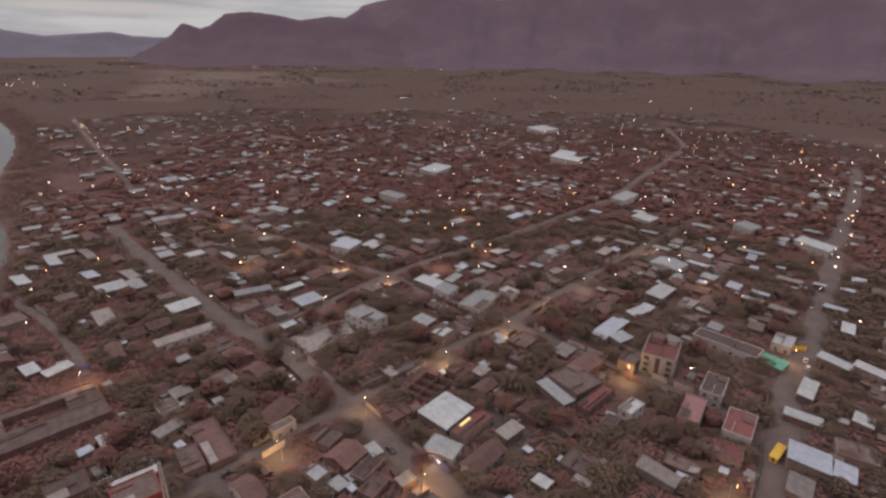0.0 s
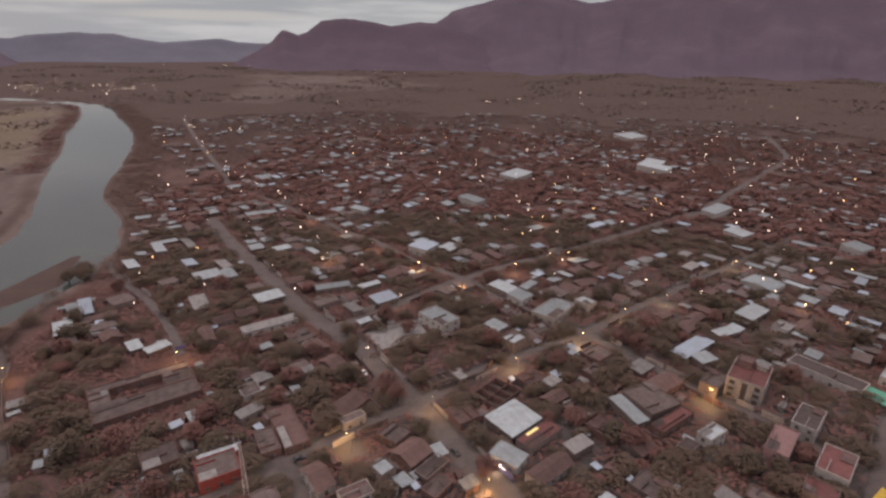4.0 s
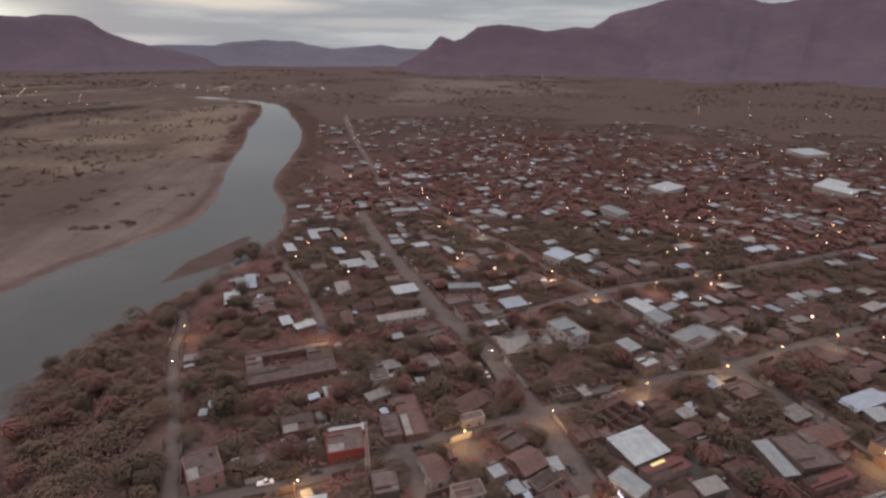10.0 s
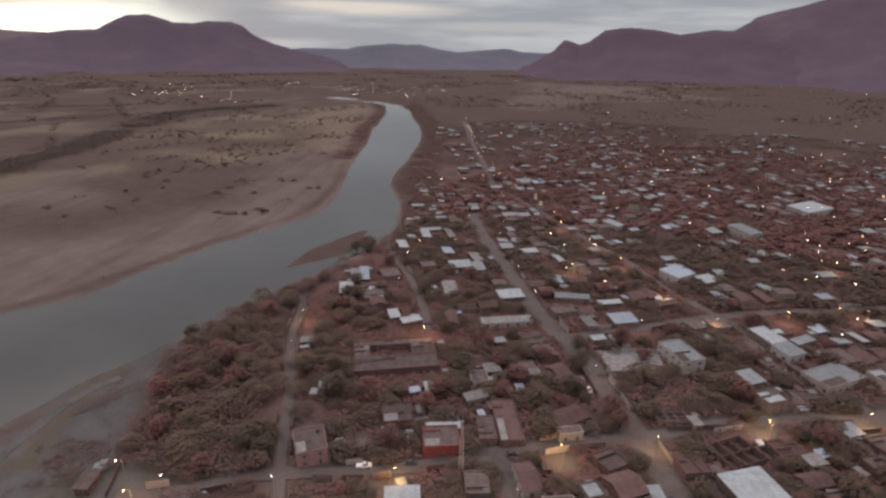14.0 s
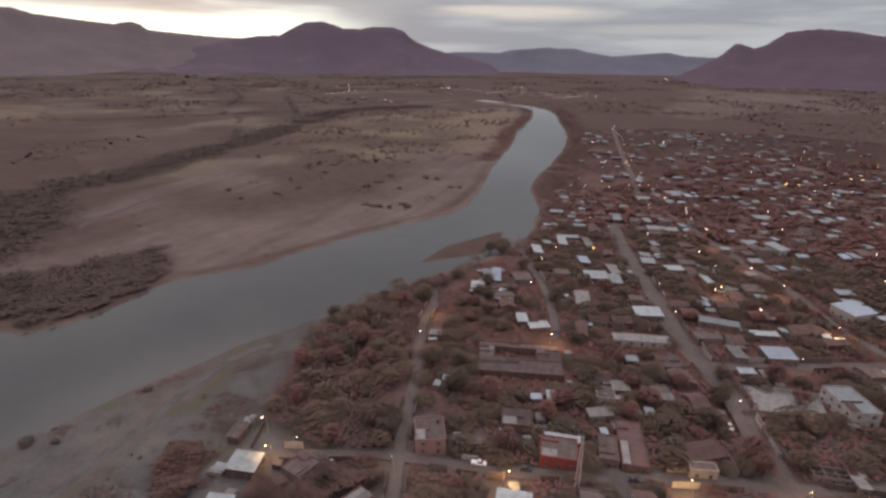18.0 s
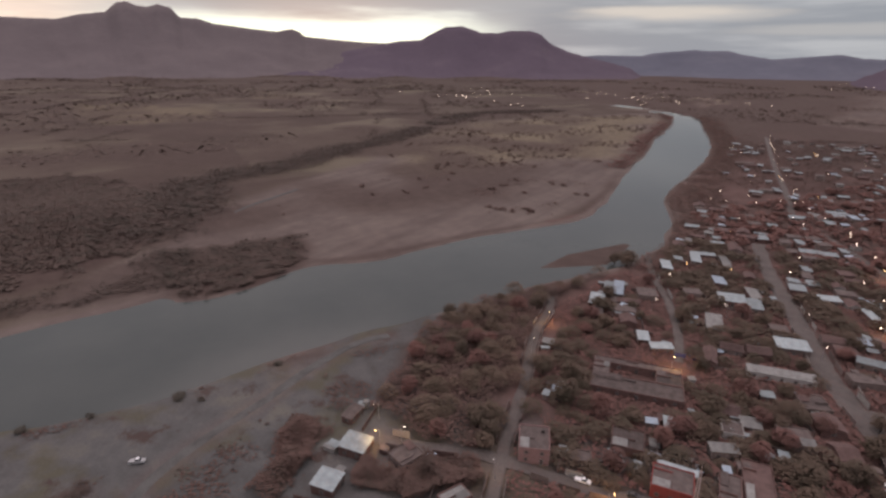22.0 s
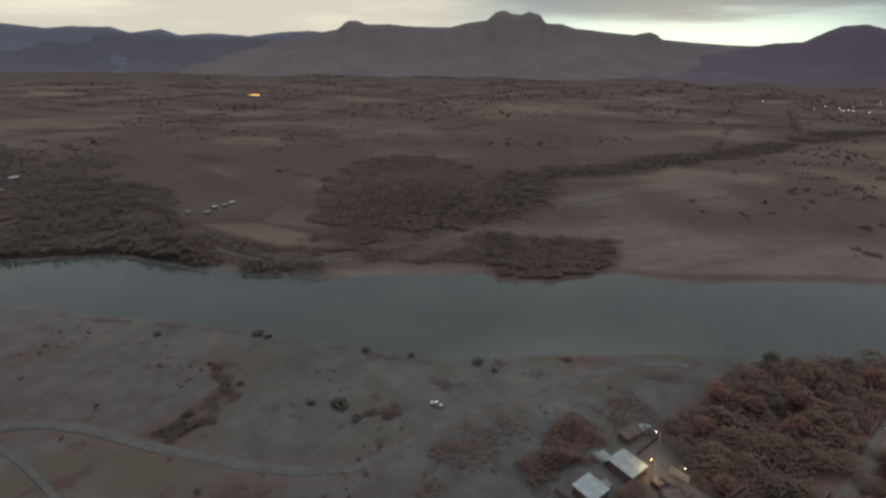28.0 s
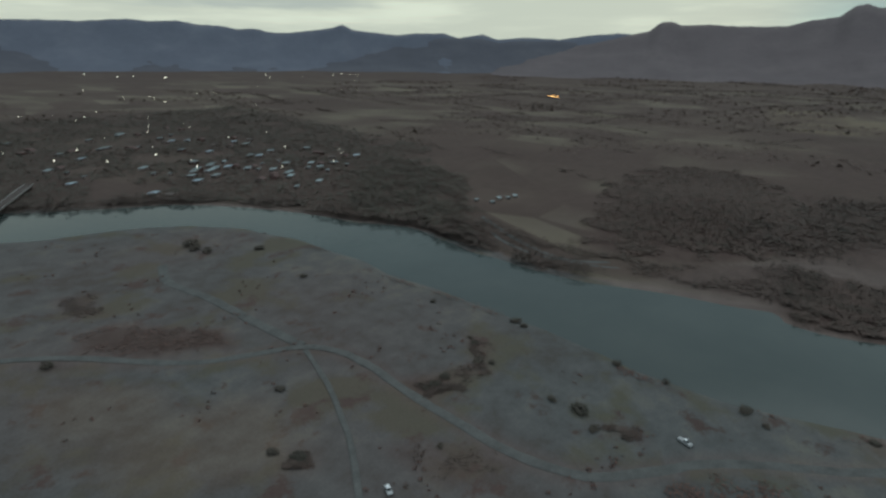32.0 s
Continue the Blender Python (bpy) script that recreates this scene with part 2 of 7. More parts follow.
M_GREEN = worn("green_netting", (0.07, 0.28, 0.21), 0.8, 0.5, 0.2, 0.1)
M_BLUE = worn("blue_tarpaulin", (0.11, 0.11, 0.24), 0.7, 0.5, 0.2, 0.1)
M_DARK = worn("dark_opening", (0.07, 0.058, 0.056), 0.5, 1.0, 0.3, 0.2)
M_STEEL = worn("galvanised_steel", (0.33, 0.33, 0.34), 0.5, 2.0, 0.2, 0.2, 0.6)
M_MAST = worn("white_mast_paint", (0.50, 0.42, 0.41), 0.6, 1.0, 0.2, 0.1)
M_CARPAINT = worn("car_paint", (0.62, 0.63, 0.64), 0.35, 1.0, 0.08, 0.5)
M_GLASS = worn("tinted_glass", (0.04, 0.045, 0.05), 0.12, 1.0, 0.1, 0.0)
M_TYRE = worn("tyre_rubber", (0.04, 0.038, 0.038), 0.9, 2.0, 0.2, 0.0)
M_ROAD = worn("dusty_asphalt", (0.117, 0.102, 0.096), 0.9, 0.10, 0.30, 0.05, 0.0, (0.124, 0.096, 0.088))
M_DIRT = worn("dirt_track", (0.103, 0.103, 0.100), 0.95, 0.12, 0.30, 0.05, 0.0, (0.094, 0.090, 0.086))
M_LAMP_O = glow("sodium_lamp", (1.0, 0.60, 0.20), 22.0)
M_LAMP_W = glow("white_lamp", (1.0, 0.86, 0.66), 12.0)
M_FAR_O = glow("far_sodium_lamp", (1.0, 0.60, 0.20), 6.0)
M_FAR_W = glow("far_white_lamp", (1.0, 0.87, 0.66), 4.5)
M_SKYLIGHT = glow("lit_yellow_sheet", (0.85, 0.72, 0.28), 0.35)
M_FIRE = glow("field_fire", (1.0, 0.45, 0.12), 5.0)


def ground_material():
    m, n, l, b = mat("dry_ground", 0.95, 0, 0.15)
    at = n.new("ShaderNodeVertexColor")
    at.layer_name = "cover"
    ch = n.new("ShaderNodeSeparateColor")
    l.new(at.outputs[0], ch.inputs[0])
    pos = n.new("ShaderNodeNewGeometry").outputs["Position"]
    broad = noise_tex(n, l, 0.012, 6, 0.6, pos)
    mid = noise_tex(n, l, 0.08, 6, 0.65, pos)
    fine = noise_tex(n, l, 0.9, 5, 0.7, pos)
    soil = ramp(n, l, mid, [(0.30, (0.108, 0.064, 0.057)), (0.52, (0.124, 0.077, 0.069)), (0.75, (0.140, 0.095, 0.086))])
    # cultivated plots far out on the plain
    vor = n.new("ShaderNodeTexVoronoi")
    vor.inputs["Scale"].default_value = 0.0055
    warp = n.new("ShaderNodeMapping")
    warp.inputs["Scale"].default_value, warp.inputs["Rotation"].default_value = (1.9, 1.0, 1.0), (0, 0, 0.35)
    l.new(pos, warp.inputs[0])
    l.new(warp.outputs[0], vor.inputs["Vector"])
    plot = n.new("ShaderNodeSeparateColor")
    l.new(vor.outputs["Color"], plot.inputs[0])
    plots = ramp(n, l, plot.outputs[0], [(0.0, (0.070, 0.050, 0.044)), (0.40, (0.094, 0.067, 0.058)), (0.62, (0.112, 0.086, 0.070)), (0.80, (0.160, 0.134, 0.104)), (0.97, (0.200, 0.172, 0.128))])
    wide = noise_tex(n, l, 0.0045, 7, 0.62, pos)
    fields = ramp(n, l, mix(n, l, 0.4, wide, broad), [(0.40, (0.062, 0.047, 0.039)), (0.50, (0.088, 0.066, 0.055)), (0.56, (0.122, 0.098, 0.079)), (0.66, (0.165, 0.136, 0.108))])
    plots = mix(n, l, 0.5, plots, fields)
    sand = ramp(n, l, mid, [(0.30, (0.125, 0.102, 0.096)), (0.55, (0.168, 0.134, 0.122)), (0.78, (0.215, 0.180, 0.160))])
    sand = mix(n, l, 0.45, sand, ramp(n, l, broad, [(0.35, (0.115, 0.094, 0.086)), (0.65, (0.195, 0.168, 0.150))]))
    sand = mix(n, l, 1.0, sand, (0.88, 0.86, 0.86), "MULTIPLY")
    flow = n.new("ShaderNodeMapping")
    flow.vector_type = "TEXTURE"
    flow.inputs["Rotation"].default_value, flow.inputs["Scale"].default_value = (0, 0, 2.06), (7.0, 1.0, 1.0)
    l.new(pos, flow.inputs[0])
    drift = noise_tex(n, l, 0.05, 6, 0.65, flow.outputs[0])
    sand = mix(n, l, 0.45, sand, ramp(n, l, drift, [(0.38, (0.68, 0.66, 0.65)), (0.5, (1.0, 1.0, 1.0)), (0.62, (1.25, 1.25, 1.22))]), "MULTIPLY")
    grass = ramp(n, l, mid, [(0.30, (0.125, 0.098, 0.072)), (0.55, (0.175, 0.142, 0.100)), (0.75, (0.215, 0.178, 0.125))])
    under = ramp(n, l, mid, [(0.35, (0.070, 0.049, 0.043)), (0.7, (0.092, 0.066, 0.058))])
    c = mix(n, l, ch.outputs[2], soil, plots)
    c = mix(n, l, ch.outputs[0], c, sand)
    c = mix(n, l, ch.outputs[1], c, grass)
    c = mix(n, l, at.outputs["Alpha"], c, under)
    at2 = n.new("ShaderNodeVertexColor")
    at2.layer_name = "silt"
    ch2 = n.new("ShaderNodeSeparateColor")
    l.new(at2.outputs[0], ch2.inputs[0])
    patch = mix(n, l, 0.5, mid, broad)
    silt = ramp(n, l, patch, [(0.40, (0.074, 0.072, 0.067)), (0.47, (0.088, 0.092, 0.092)), (0.54, (0.104, 0.108, 0.108)), (0.62, (0.134, 0.132, 0.118))])
    turf = n.new("ShaderNodeMapRange")
    l.new(noise_tex(n, l, 0.021, 5, 0.6, pos), turf.inputs[0])
    turf.inputs[1].default_value, turf.inputs[2].default_value = 0.52, 0.60
    silt = mix(n, l, turf.outputs[0], silt, (0.092, 0.090, 0.068))
    brush = n.new("ShaderNodeMapRange")
    l.new(noise_tex(n, l, 0.045, 6, 0.7, pos), brush.inputs[0])
    brush.inputs[1].default_value, brush.inputs[2].default_value = 0.57, 0.64
    silt = mix(n, l, brush.outputs[0], silt, (0.070, 0.052, 0.047))
    c = mix(n, l, ch2.outputs[0], c, silt)
    c = mix(n, l, 0.7, c, ramp(n, l, fine, [(0.3, (0.82,) * 3), (0.7, (1.14,) * 3)]), "MULTIPLY")
    l.new(c, b.inputs["Base Color"])
    bump(n, l, b, fine, 0.35, 0.3)
    return m


def water_material():
    m, n, l, b = mat("river_water", 0.10, 0, 0.5)
    pos = n.new("ShaderNodeNewGeometry").outputs["Position"]
    broad = noise_tex(n, l, 0.02, 4, 0.6, pos)
    l.new(ramp(n, l, broad, [(0.35, (0.046, 0.056, 0.054)), (0.7, (0.058, 0.067, 0.064))]), b.inputs["Base Color"])
    b.inputs["IOR"].default_value = 1.33
    waves = noise_tex(n, l, 1.4, 3, 0.5, pos)
    bump(n, l, b, waves, 0.12, 0.12)
    return m


def rock_material(name, low, high):
    m, n, l, b = mat(name, 0.95, 0, 0.1)
    pos = n.new("ShaderNodeNewGeometry").outputs["Position"]
    a = noise_tex(n, l, 0.0035, 7, 0.62, pos)
    f2 = noise_tex(n, l, 0.03, 6, 0.7, pos)
    c = ramp(n, l, a, [(0.32, shade(low, 0.92)), (0.52, low), (0.72, high)])
    c = mix(n, l, 0.35, c, ramp(n, l, f2, [(0.3, (0.82,) * 3), (0.7, (1.12,) * 3)]), "MULTIPLY")
    l.new(c, b.inputs["Base Color"])
    bump(n, l, b, f2, 0.10, 8.0)
    return m


M_GROUND = ground_material()
M_WATER = water_material()
# distance haze is mixed into these two base colours as a mauve tone
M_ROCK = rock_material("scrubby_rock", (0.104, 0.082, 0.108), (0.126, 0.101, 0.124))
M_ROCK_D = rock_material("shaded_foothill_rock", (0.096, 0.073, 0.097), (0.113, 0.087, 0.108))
# blue part of this brown is aerial haze put into the rock colour
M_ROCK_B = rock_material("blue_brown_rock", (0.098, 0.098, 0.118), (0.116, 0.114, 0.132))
# west ridge: rock colour lightened for the haze and glare in front of it
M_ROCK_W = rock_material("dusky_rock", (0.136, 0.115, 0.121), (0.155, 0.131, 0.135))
# farthest ranges: base colour paler and bluer to stand for haze
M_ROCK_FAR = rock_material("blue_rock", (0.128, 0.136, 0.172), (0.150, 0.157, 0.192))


# ---------------------------------------------------------------- mesh helpers
def part(name, bm, material, parent=None, label=""):
    me = bpy.data.meshes.new(name)
    bm.to_mesh(me)
    bm.free()
    me.materials.append(material)
    ob = new(name, me)
    ob.parent = parent
    return tagged(ob, label)


def mesh_ob(name, verts, faces, material, parent=None, smooth=False):
    me = bpy.data.meshes.new(name)
    me.from_pydata([tuple(map(float, v)) for v in verts], [], [tuple(map(int, q)) for q in faces])
    me.materials.append(material)
    if smooth:
        me.polygons.foreach_set("use_smooth", [True] * len(me.polygons))
    me.update()
    ob = new(name, me)
    ob.parent = parent
    return ob


def box(bm, x0, y0, z0, x1, y1, z1, m=None):
    vs = [bm.verts.new((x, y, z)) for x in (x0, x1) for y in (y0, y1) for z in (z0, z1)]
    for q in ((0, 1, 3, 2), (4, 6, 7, 5), (0, 4, 5, 1), (2, 3, 7, 6), (0, 2, 6, 4), (1, 5, 7, 3)):
        bm.faces.new([vs[i] for i in q])
    if m:
        bmesh.ops.transform(bm, matrix=m, verts=vs)
    return vs


def tube(bm, p, q, r0, r1, sides=6):
    p, q = Vector(p), Vector(q)
    turn = (q - p).to_track_quat("Z", "Y").to_matrix()
    rings = []
    for c, r in ((p, r0), (q, r1)):
        rings.append([bm.verts.new(c + turn @ Vector((r * math.cos(2 * math.pi * i / sides), r * math.sin(2 * math.pi * i / sides), 0))) for i in range(sides)])
    for i in range(sides):
        j = (i + 1) % sides
        bm.faces.new((rings[0][i], rings[0][j], rings[1][j], rings[1][i]))
    bm.faces.new(rings[1])
    bm.faces.new(rings[0][::-1])


def spot(v):
    """Points as an array of (n, 2)."""
    return np.asarray(v, float)


def line_distance(pts, poly, closed=False):
    pts, poly = spot(pts), spot(poly)
    best = np.full(len(pts), 1e9)
    m = len(poly)
    for i in range(m if closed else m - 1):
        a, b = poly[i], poly[(i + 1) % m]
        d = b - a
        t = np.clip(((pts - a) @ d) / max(d @ d, 1e-9), 0, 1)
        best = np.minimum(best, np.linalg.norm(pts - a - t[:, None] * d, axis=1))
    return best


def inside(pts, poly):
    pts, poly = spot(pts), spot(poly)
    res = np.zeros(len(pts), bool)
    j = len(poly) - 1
    for i in range(len(poly)):
        (xi, yi), (xj, yj) = poly[i], poly[j]
        if yi != yj:
            res ^= ((yi > pts[:, 1]) != (yj > pts[:, 1])) & (pts[:, 0] < (xj - xi) * (pts[:, 1] - yi) / (yj - yi) + xi)
        j = i
    return res


def signed(pts, poly):
    d = line_distance(pts, poly, True)
    return np.where(inside(pts, poly), -d, d)


def smooth01(v, lo, hi):
    t = np.clip((v - lo) / (hi - lo), 0, 1)
    return t * t * (3 - 2 * t)


def wobble(pts, scale, seed=0.0):
    return np.array([noise.noise(Vector((x * scale + seed, y * scale - seed, seed * 1.7))) for x, y in pts])


# ---------------------------------------------------------------- plan
BANK_EAST = [(-1212, 1182), (-1032, 1152), (-875, 1086), (-732, 935), (-611, 802), (-528, 695), (-446, 564), (-374, 439), (-308, 374), (-265, 314),
             (-252, 272), (-247, 229), (-242, 182), (-241, 143), (-236, 106), (-233, 60), (-226, 28), (-218, -6), (-214, -48), (-218, -74),
             (-223, -108), (-228, -150), (-228, -210), (-234, -271), (-230, -348), (-211, -398), (-168, -439), (-130, -456), (-95, -476), (0, -540), (144, -648)]
BANK_WEST = [(-1224, 1158), (-1056, 1128), (-908, 1055), (-728, 828), (-679, 751), (-575, 624), (-482, 493), (-408, 402), (-347, 311), (-341, 245),
             (-341, 198), (-329, 128), (-329, 95), (-334, 66), (-322, 42), (-308, 12), (-311, -12), (-322, -18), (-314, -54), (-307, -86),
             (-296, -114), (-292, -145), (-295, -198), (-306, -246), (-310, -276), (-290, -330), (-274, -396), (-245, -456), (-202, -499), (-150, -535), (-120, -562), (-24, -624), (120, -732)]
STREETS = [  # half width, points
    (5.6, [(72, 82), (109, 128), (126, 152), (146, 182), (178, 217), (206, 251), (264, 323), (331, 407), (390, 475), (504, 624)]),
    (4.9, [(36, 106), (4, 134), (-13, 152), (-30, 172), (-48, 192), (-64, 211), (-86, 228), (-107, 246), (-136, 277), (-167, 308), (-210, 353), (-236, 385)]),
    (2.9, [(-607, 944), (-456, 734), (-316, 547), (-268, 481), (-222, 449), (-158, 402), (-120, 370), (-95, 355), (-58, 320), (-24, 298), (18, 258), (41, 241), (62, 220), (85, 198), (98, 186), (124, 161)]),
]
STREETS += [
    (3.2, [(-82, 229), (-54, 262), (-25, 299), (8, 330), (42, 359), (72, 388), (168, 480)]),
    (2.7, [(216, 418), (150, 353), (96, 299), (66, 269), (41, 242), (7, 214), (-12, 196), (-30, 175), (-52, 155), (-65, 140), (-82, 122), (-94, 109), (-108, 97), (-124, 85), (-134, 74), (-145, 59), (-156, 47)]),
    (2.3, [(-102, 66), (-118, 80), (-138, 98), (-158, 118), (-179, 136), (-198, 154), (-212, 172), (-226, 184)]),
    (2.2, [(-258, 295), (-239, 276), (-217, 258), (-193, 242), (-164, 217), (-142, 193)]),
    (3.8, [(-42, 108), (-53, 119), (-64, 130), (-74, 136)]),
    (3.9, [(168, 480), (233, 576), (292, 659), (360, 768), (404, 936)]),
    (3.0, [(390, 475), (371, 504), (310, 643), (233, 751)]),
]
TRACKS = [
    (2.2, [(48, -336), (-43, -286), (-92, -222), (-113, -205), (-134, -192), (-143, -175), (-143, -152), (-139, -130), (-136, -102), (-134, -78), (-136, -60), (-142, -46), (-154, -34), (-170, -20), (-182, -4), (-196, 19), (-211, 40), (-223, 65), (-224, 82)]),
]
TRACKS += [
    (1.7, [(-340, -215), (-327, -195), (-318, -160), (-325, -120), (-345, -85), (-362, -66)]),
    (2.8, [(-136, -192), (-136, -230), (-137, -274), (-134, -314), (-145, -344)]),
    (5.0, [(-158, 775), (-155, 825), (-158, 890), (-162, 965)]),
    (2.2, [(-371, -245), (-338, -191), (-322, -146), (-340, -112), (-364, -77), (-400, -25), (-441, 10), (-498, 47), (-553, 108)]),
    (1.2, [(-134, -187), (-122, -158), (-110, -136), (-100, -120), (-72, -86), (-36, -54)]),
]


def catmull(pts, step):
    p = [Vector((*q, 0)) for q in pts]
    p = [p[0] * 2 - p[1]] + p + [p[-1] * 2 - p[-2]]
    out = []
    for i in range(1, len(p) - 2):
        n = max(2, int((p[i + 1] - p[i]).length / step))
        for k in range(n):
            t = k / n
            a, b, c, d = p[i - 1], p[i], p[i + 1], p[i + 2]
            out.append(0.5 * ((2 * b) + (c - a) * t + (2 * a - 5 * b + 4 * c - d) * t * t + (3 * b - a - 3 * c + d) * t ** 3))
    out.append(p[-2])
    return [(v.x, v.y) for v in out]


RIVER_EDGE = catmull(BANK_EAST, 8) + catmull(BANK_WEST, 8)[::-1]


def axis(lo, hi, step, end):
    core = list(np.arange(lo, hi + step, step))
    s, v = step, core[-1]
    right = []
    while v < end:
        s *= 1.09
        v += s
        right.append(v)
    s, v = step, core[0]
    left = []
    while v > -end:
        s *= 1.09
        v -= s
        left.append(v)
    return np.array(left[::-1] + core + right)


def hill(x, y):
    """The wooded knoll over the far bank."""
    return 13 * np.exp(-(((x + 499) / 90) ** 2 + ((y + 94) / 70) ** 2))


gx, gy = axis(-660, 430, 4.0, 4900), axis(-500, 760, 4.0, 4900)
GX, GY = np.meshgrid(gx, gy)
gp = np.stack([GX.ravel(), GY.ravel()], 1)
near_river = (np.abs(gp[:, 0] + 456) < 912) & (gp[:, 1] > -864) & (gp[:, 1] < 1320)
river_d = np.full(len(gp), 500.0)
river_d[near_river] = signed(gp[near_river], RIVER_EDGE)
wob = wobble(gp / 1.0, 0.03)
wob2 = wobble(gp, 0.011, 5.0)
river_w = river_d + 4.0 * wob * (np.abs(river_d) < 60)
gz = -1.7 + 1.7 * smooth01(river_w, -7, 5) + 0.25 * wob2 + hill(gp[:, 0], gp[:, 1])
SHOAL = [(-267, 200), (-282, 239), (-283, 297), (-275, 297), (-251, 252)]
gz = np.maximum(gz, -1.7 + 1.4 * smooth01(-signed(gp, SHOAL), -5, 4))
west_side = signed(gp, [(-3600, 1800), (-1224, 1170), (-908, 1068), (-728, 840), (-482, 504), (-360, 324), (-329, 128), (-314, 12), (-300, -120), (-310, -276), (-245, -456), (-120, -576), (480, -1080), (480, -4800), (-4800, -4800), (-4800, 1800)]) < 0
SANDBAR = [(-298, -96), (-356, -68), (-398, -39), (-451, 0), (-534, 39), (-583, 98), (-641, 163), (-680, 220), (-877, 389), (-991, 568), (-1044, 823), (-998, 1090), (-822, 926), (-565, 598), (-402, 397), (-334, 247), (-324, 103), (-327, 43), (-315, -11), (-322, -78)]
sand = smooth01(-signed(gp, SANDBAR) + 14 * wob2, -10, 14) * west_side
south_flat = (~west_side) * smooth01(-(gp[:, 1] - 62 - 1.0 * (gp[:, 0] + 190)), -14, 22) * smooth01(-gp[:, 0], -400, -100)
town_strip = smooth01(12 - river_d, 0, 9)
sand = np.clip(np.maximum(np.maximum(sand, south_flat * 0.15), town_strip), 0, 1)
for poly, k_ in (([(-310, 800), (-260, 850), (-188, 772), (-196, 733), (-262, 750)], 0.9), ([(-698, 1241), (-860, 1700), (-1240, 2480), (-560, 2270), (-270, 1990), (-360, 1780), (-545, 1560), (-560, 1240)], 0.75), ([(-780, 1440), (-800, 1700), (-960, 2350), (-700, 2500), (-500, 2080), (-720, 1900), (-735, 1580)], 0.9), ([(-391, 461), (-405, 510), (-338, 446), (-285, 365), (-265, 308), (-300, 350)], 0.7), ([(-369, -202), (-477, -210), (-565, -200), (-535, -184), (-397, -165), (-359, -179)], 0.2), ([(-331, -90), (-354, -52), (-339, -17), (-320, -31), (-322, -77)], 0.9), ([(-353, 58), (-372, 98), (-358, 118), (-336, 79)], 0.9)):
    sand = np.maximum(sand, k_ * smooth01(-signed(gp, poly) + 12 * wob2, -8, 12))
meadow = [(-738, 256), (-910, 404), (-1009, 578), (-1044, 823), (-980, 1062), (-684, 738), (-546, 530), (-572, 458), (-548, 317), (-581, 229)]
md = signed(gp, meadow)
grass = 0.85 * smooth01(-md + 40 * wob2, -25, 50)
for poly in ([(-1719, -226), (-1710, -67), (-1457, 86), (-1291, 57), (-1194, -43), (-1244, -136)], [(-1575, 20), (-1562, 120), (-1253, 92), (-1230, 50)], [(-2050, 260), (-2000, 420), (-1700, 380), (-1720, 240)]):
    grass = np.maximum(grass, 0.8 * smooth01(-signed(gp, poly) + 30 * wob2, -15, 25))
silt = south_flat * (0.75 + 0.25 * wob2)
silt = np.maximum(silt, 0.9 * smooth01(-signed(gp, [(-246, 160), (-240, 60), (-200, 10), (-140, 30), (-160, 56), (-184, 72), (-206, 88), (-226, 120)]) + 10 * wob, -6, 8) * (~west_side))
rng = np.hypot(gp[:, 0], gp[:, 1])
plots = np.maximum(smooth01(rng, 800, 1100) * np.where(west_side, 1.0, 0.4), west_side * smooth01(river_d + 10 * wob2, -4, 8))
VILLAGE_WOOD = [(-296, -262), (-345, -250), (-430, -330), (-520, -400), (-640, -520), (-700, -760), (-780, -1260), (-110, -1260), (-60, -660), (-130, -560), (-215, -500), (-262, -430), (-296, -330)]
KNOLL = [(-352, -158), (-397, -170), (-450, -178), (-530, -210), (-640, -215), (-720, -190), (-740, -110), (-660, -40), (-600, -8), (-525, 8), (-464, -8), (-395, -38), (-362, -84), (-340, -125)]
THICKET_EDGE = [[(-147, 1), (-155, 9), (-171, 24), (-183, 45), (-175, 47), (-162, 36), (-156, 30), (-148, 20), (-136, 10)], [(-143, 47), (-133, 49), (-131, 62), (-137, 66), (-128, 78), (-117, 74), (-117, 61), (-121, 47)], [(-167, 14), (-180, 26), (-169, 34), (-158, 29), (-148, 24), (-142, 17), (-146, 10)], [(-146, 41), (-138, 46), (-130, 50), (-123, 47), (-132, 32)], [(-138, 56), (-137, 64), (-128, 75), (-117, 71), (-117, 62), (-129, 52)]]
BELT = [(-439, -41), (-519, 3), (-641, 23), (-677, 115), (-757, 203), (-896, 376), (-1138, 651), (-1132, 891)]
FAR_BANK = [(-288, -336), (-355, -403), (-491, -410), (-361, -207), (-347, -140), (-356, -84), (-408, -21), (-410, 75), (-347, 58), (-325, -9), (-324, -77), (-306, -125), (-307, -227)]
BRUSH = [(-400, 84), (-402, -20), (-322, -16), (-310, -6), (-314, 36), (-341, 70)]
WOOD = [(-252, 268), (-238, 206), (-238, 171), (-241, 150), (-236, 128), (-230, 110), (-216, 95), (-207, 86), (-190, 73), (-178, 56), (-172, 52), (-159, 56), (-146, 62), (-136, 70), (-130, 82), (-140, 94), (-157, 110), (-177, 131), (-202, 158), (-218, 172), (-236, 226)]
TOWN = [(-199, 180), (-235, 282), (-294, 382), (-396, 528), (-624, 888), (-360, 1080), (0, 1140), (516, 1140), (672, 768), (576, 360), (360, 144), (168, 48), (48, 48), (-36, 74), (-96, 54), (-115, 74), (-168, 125)]
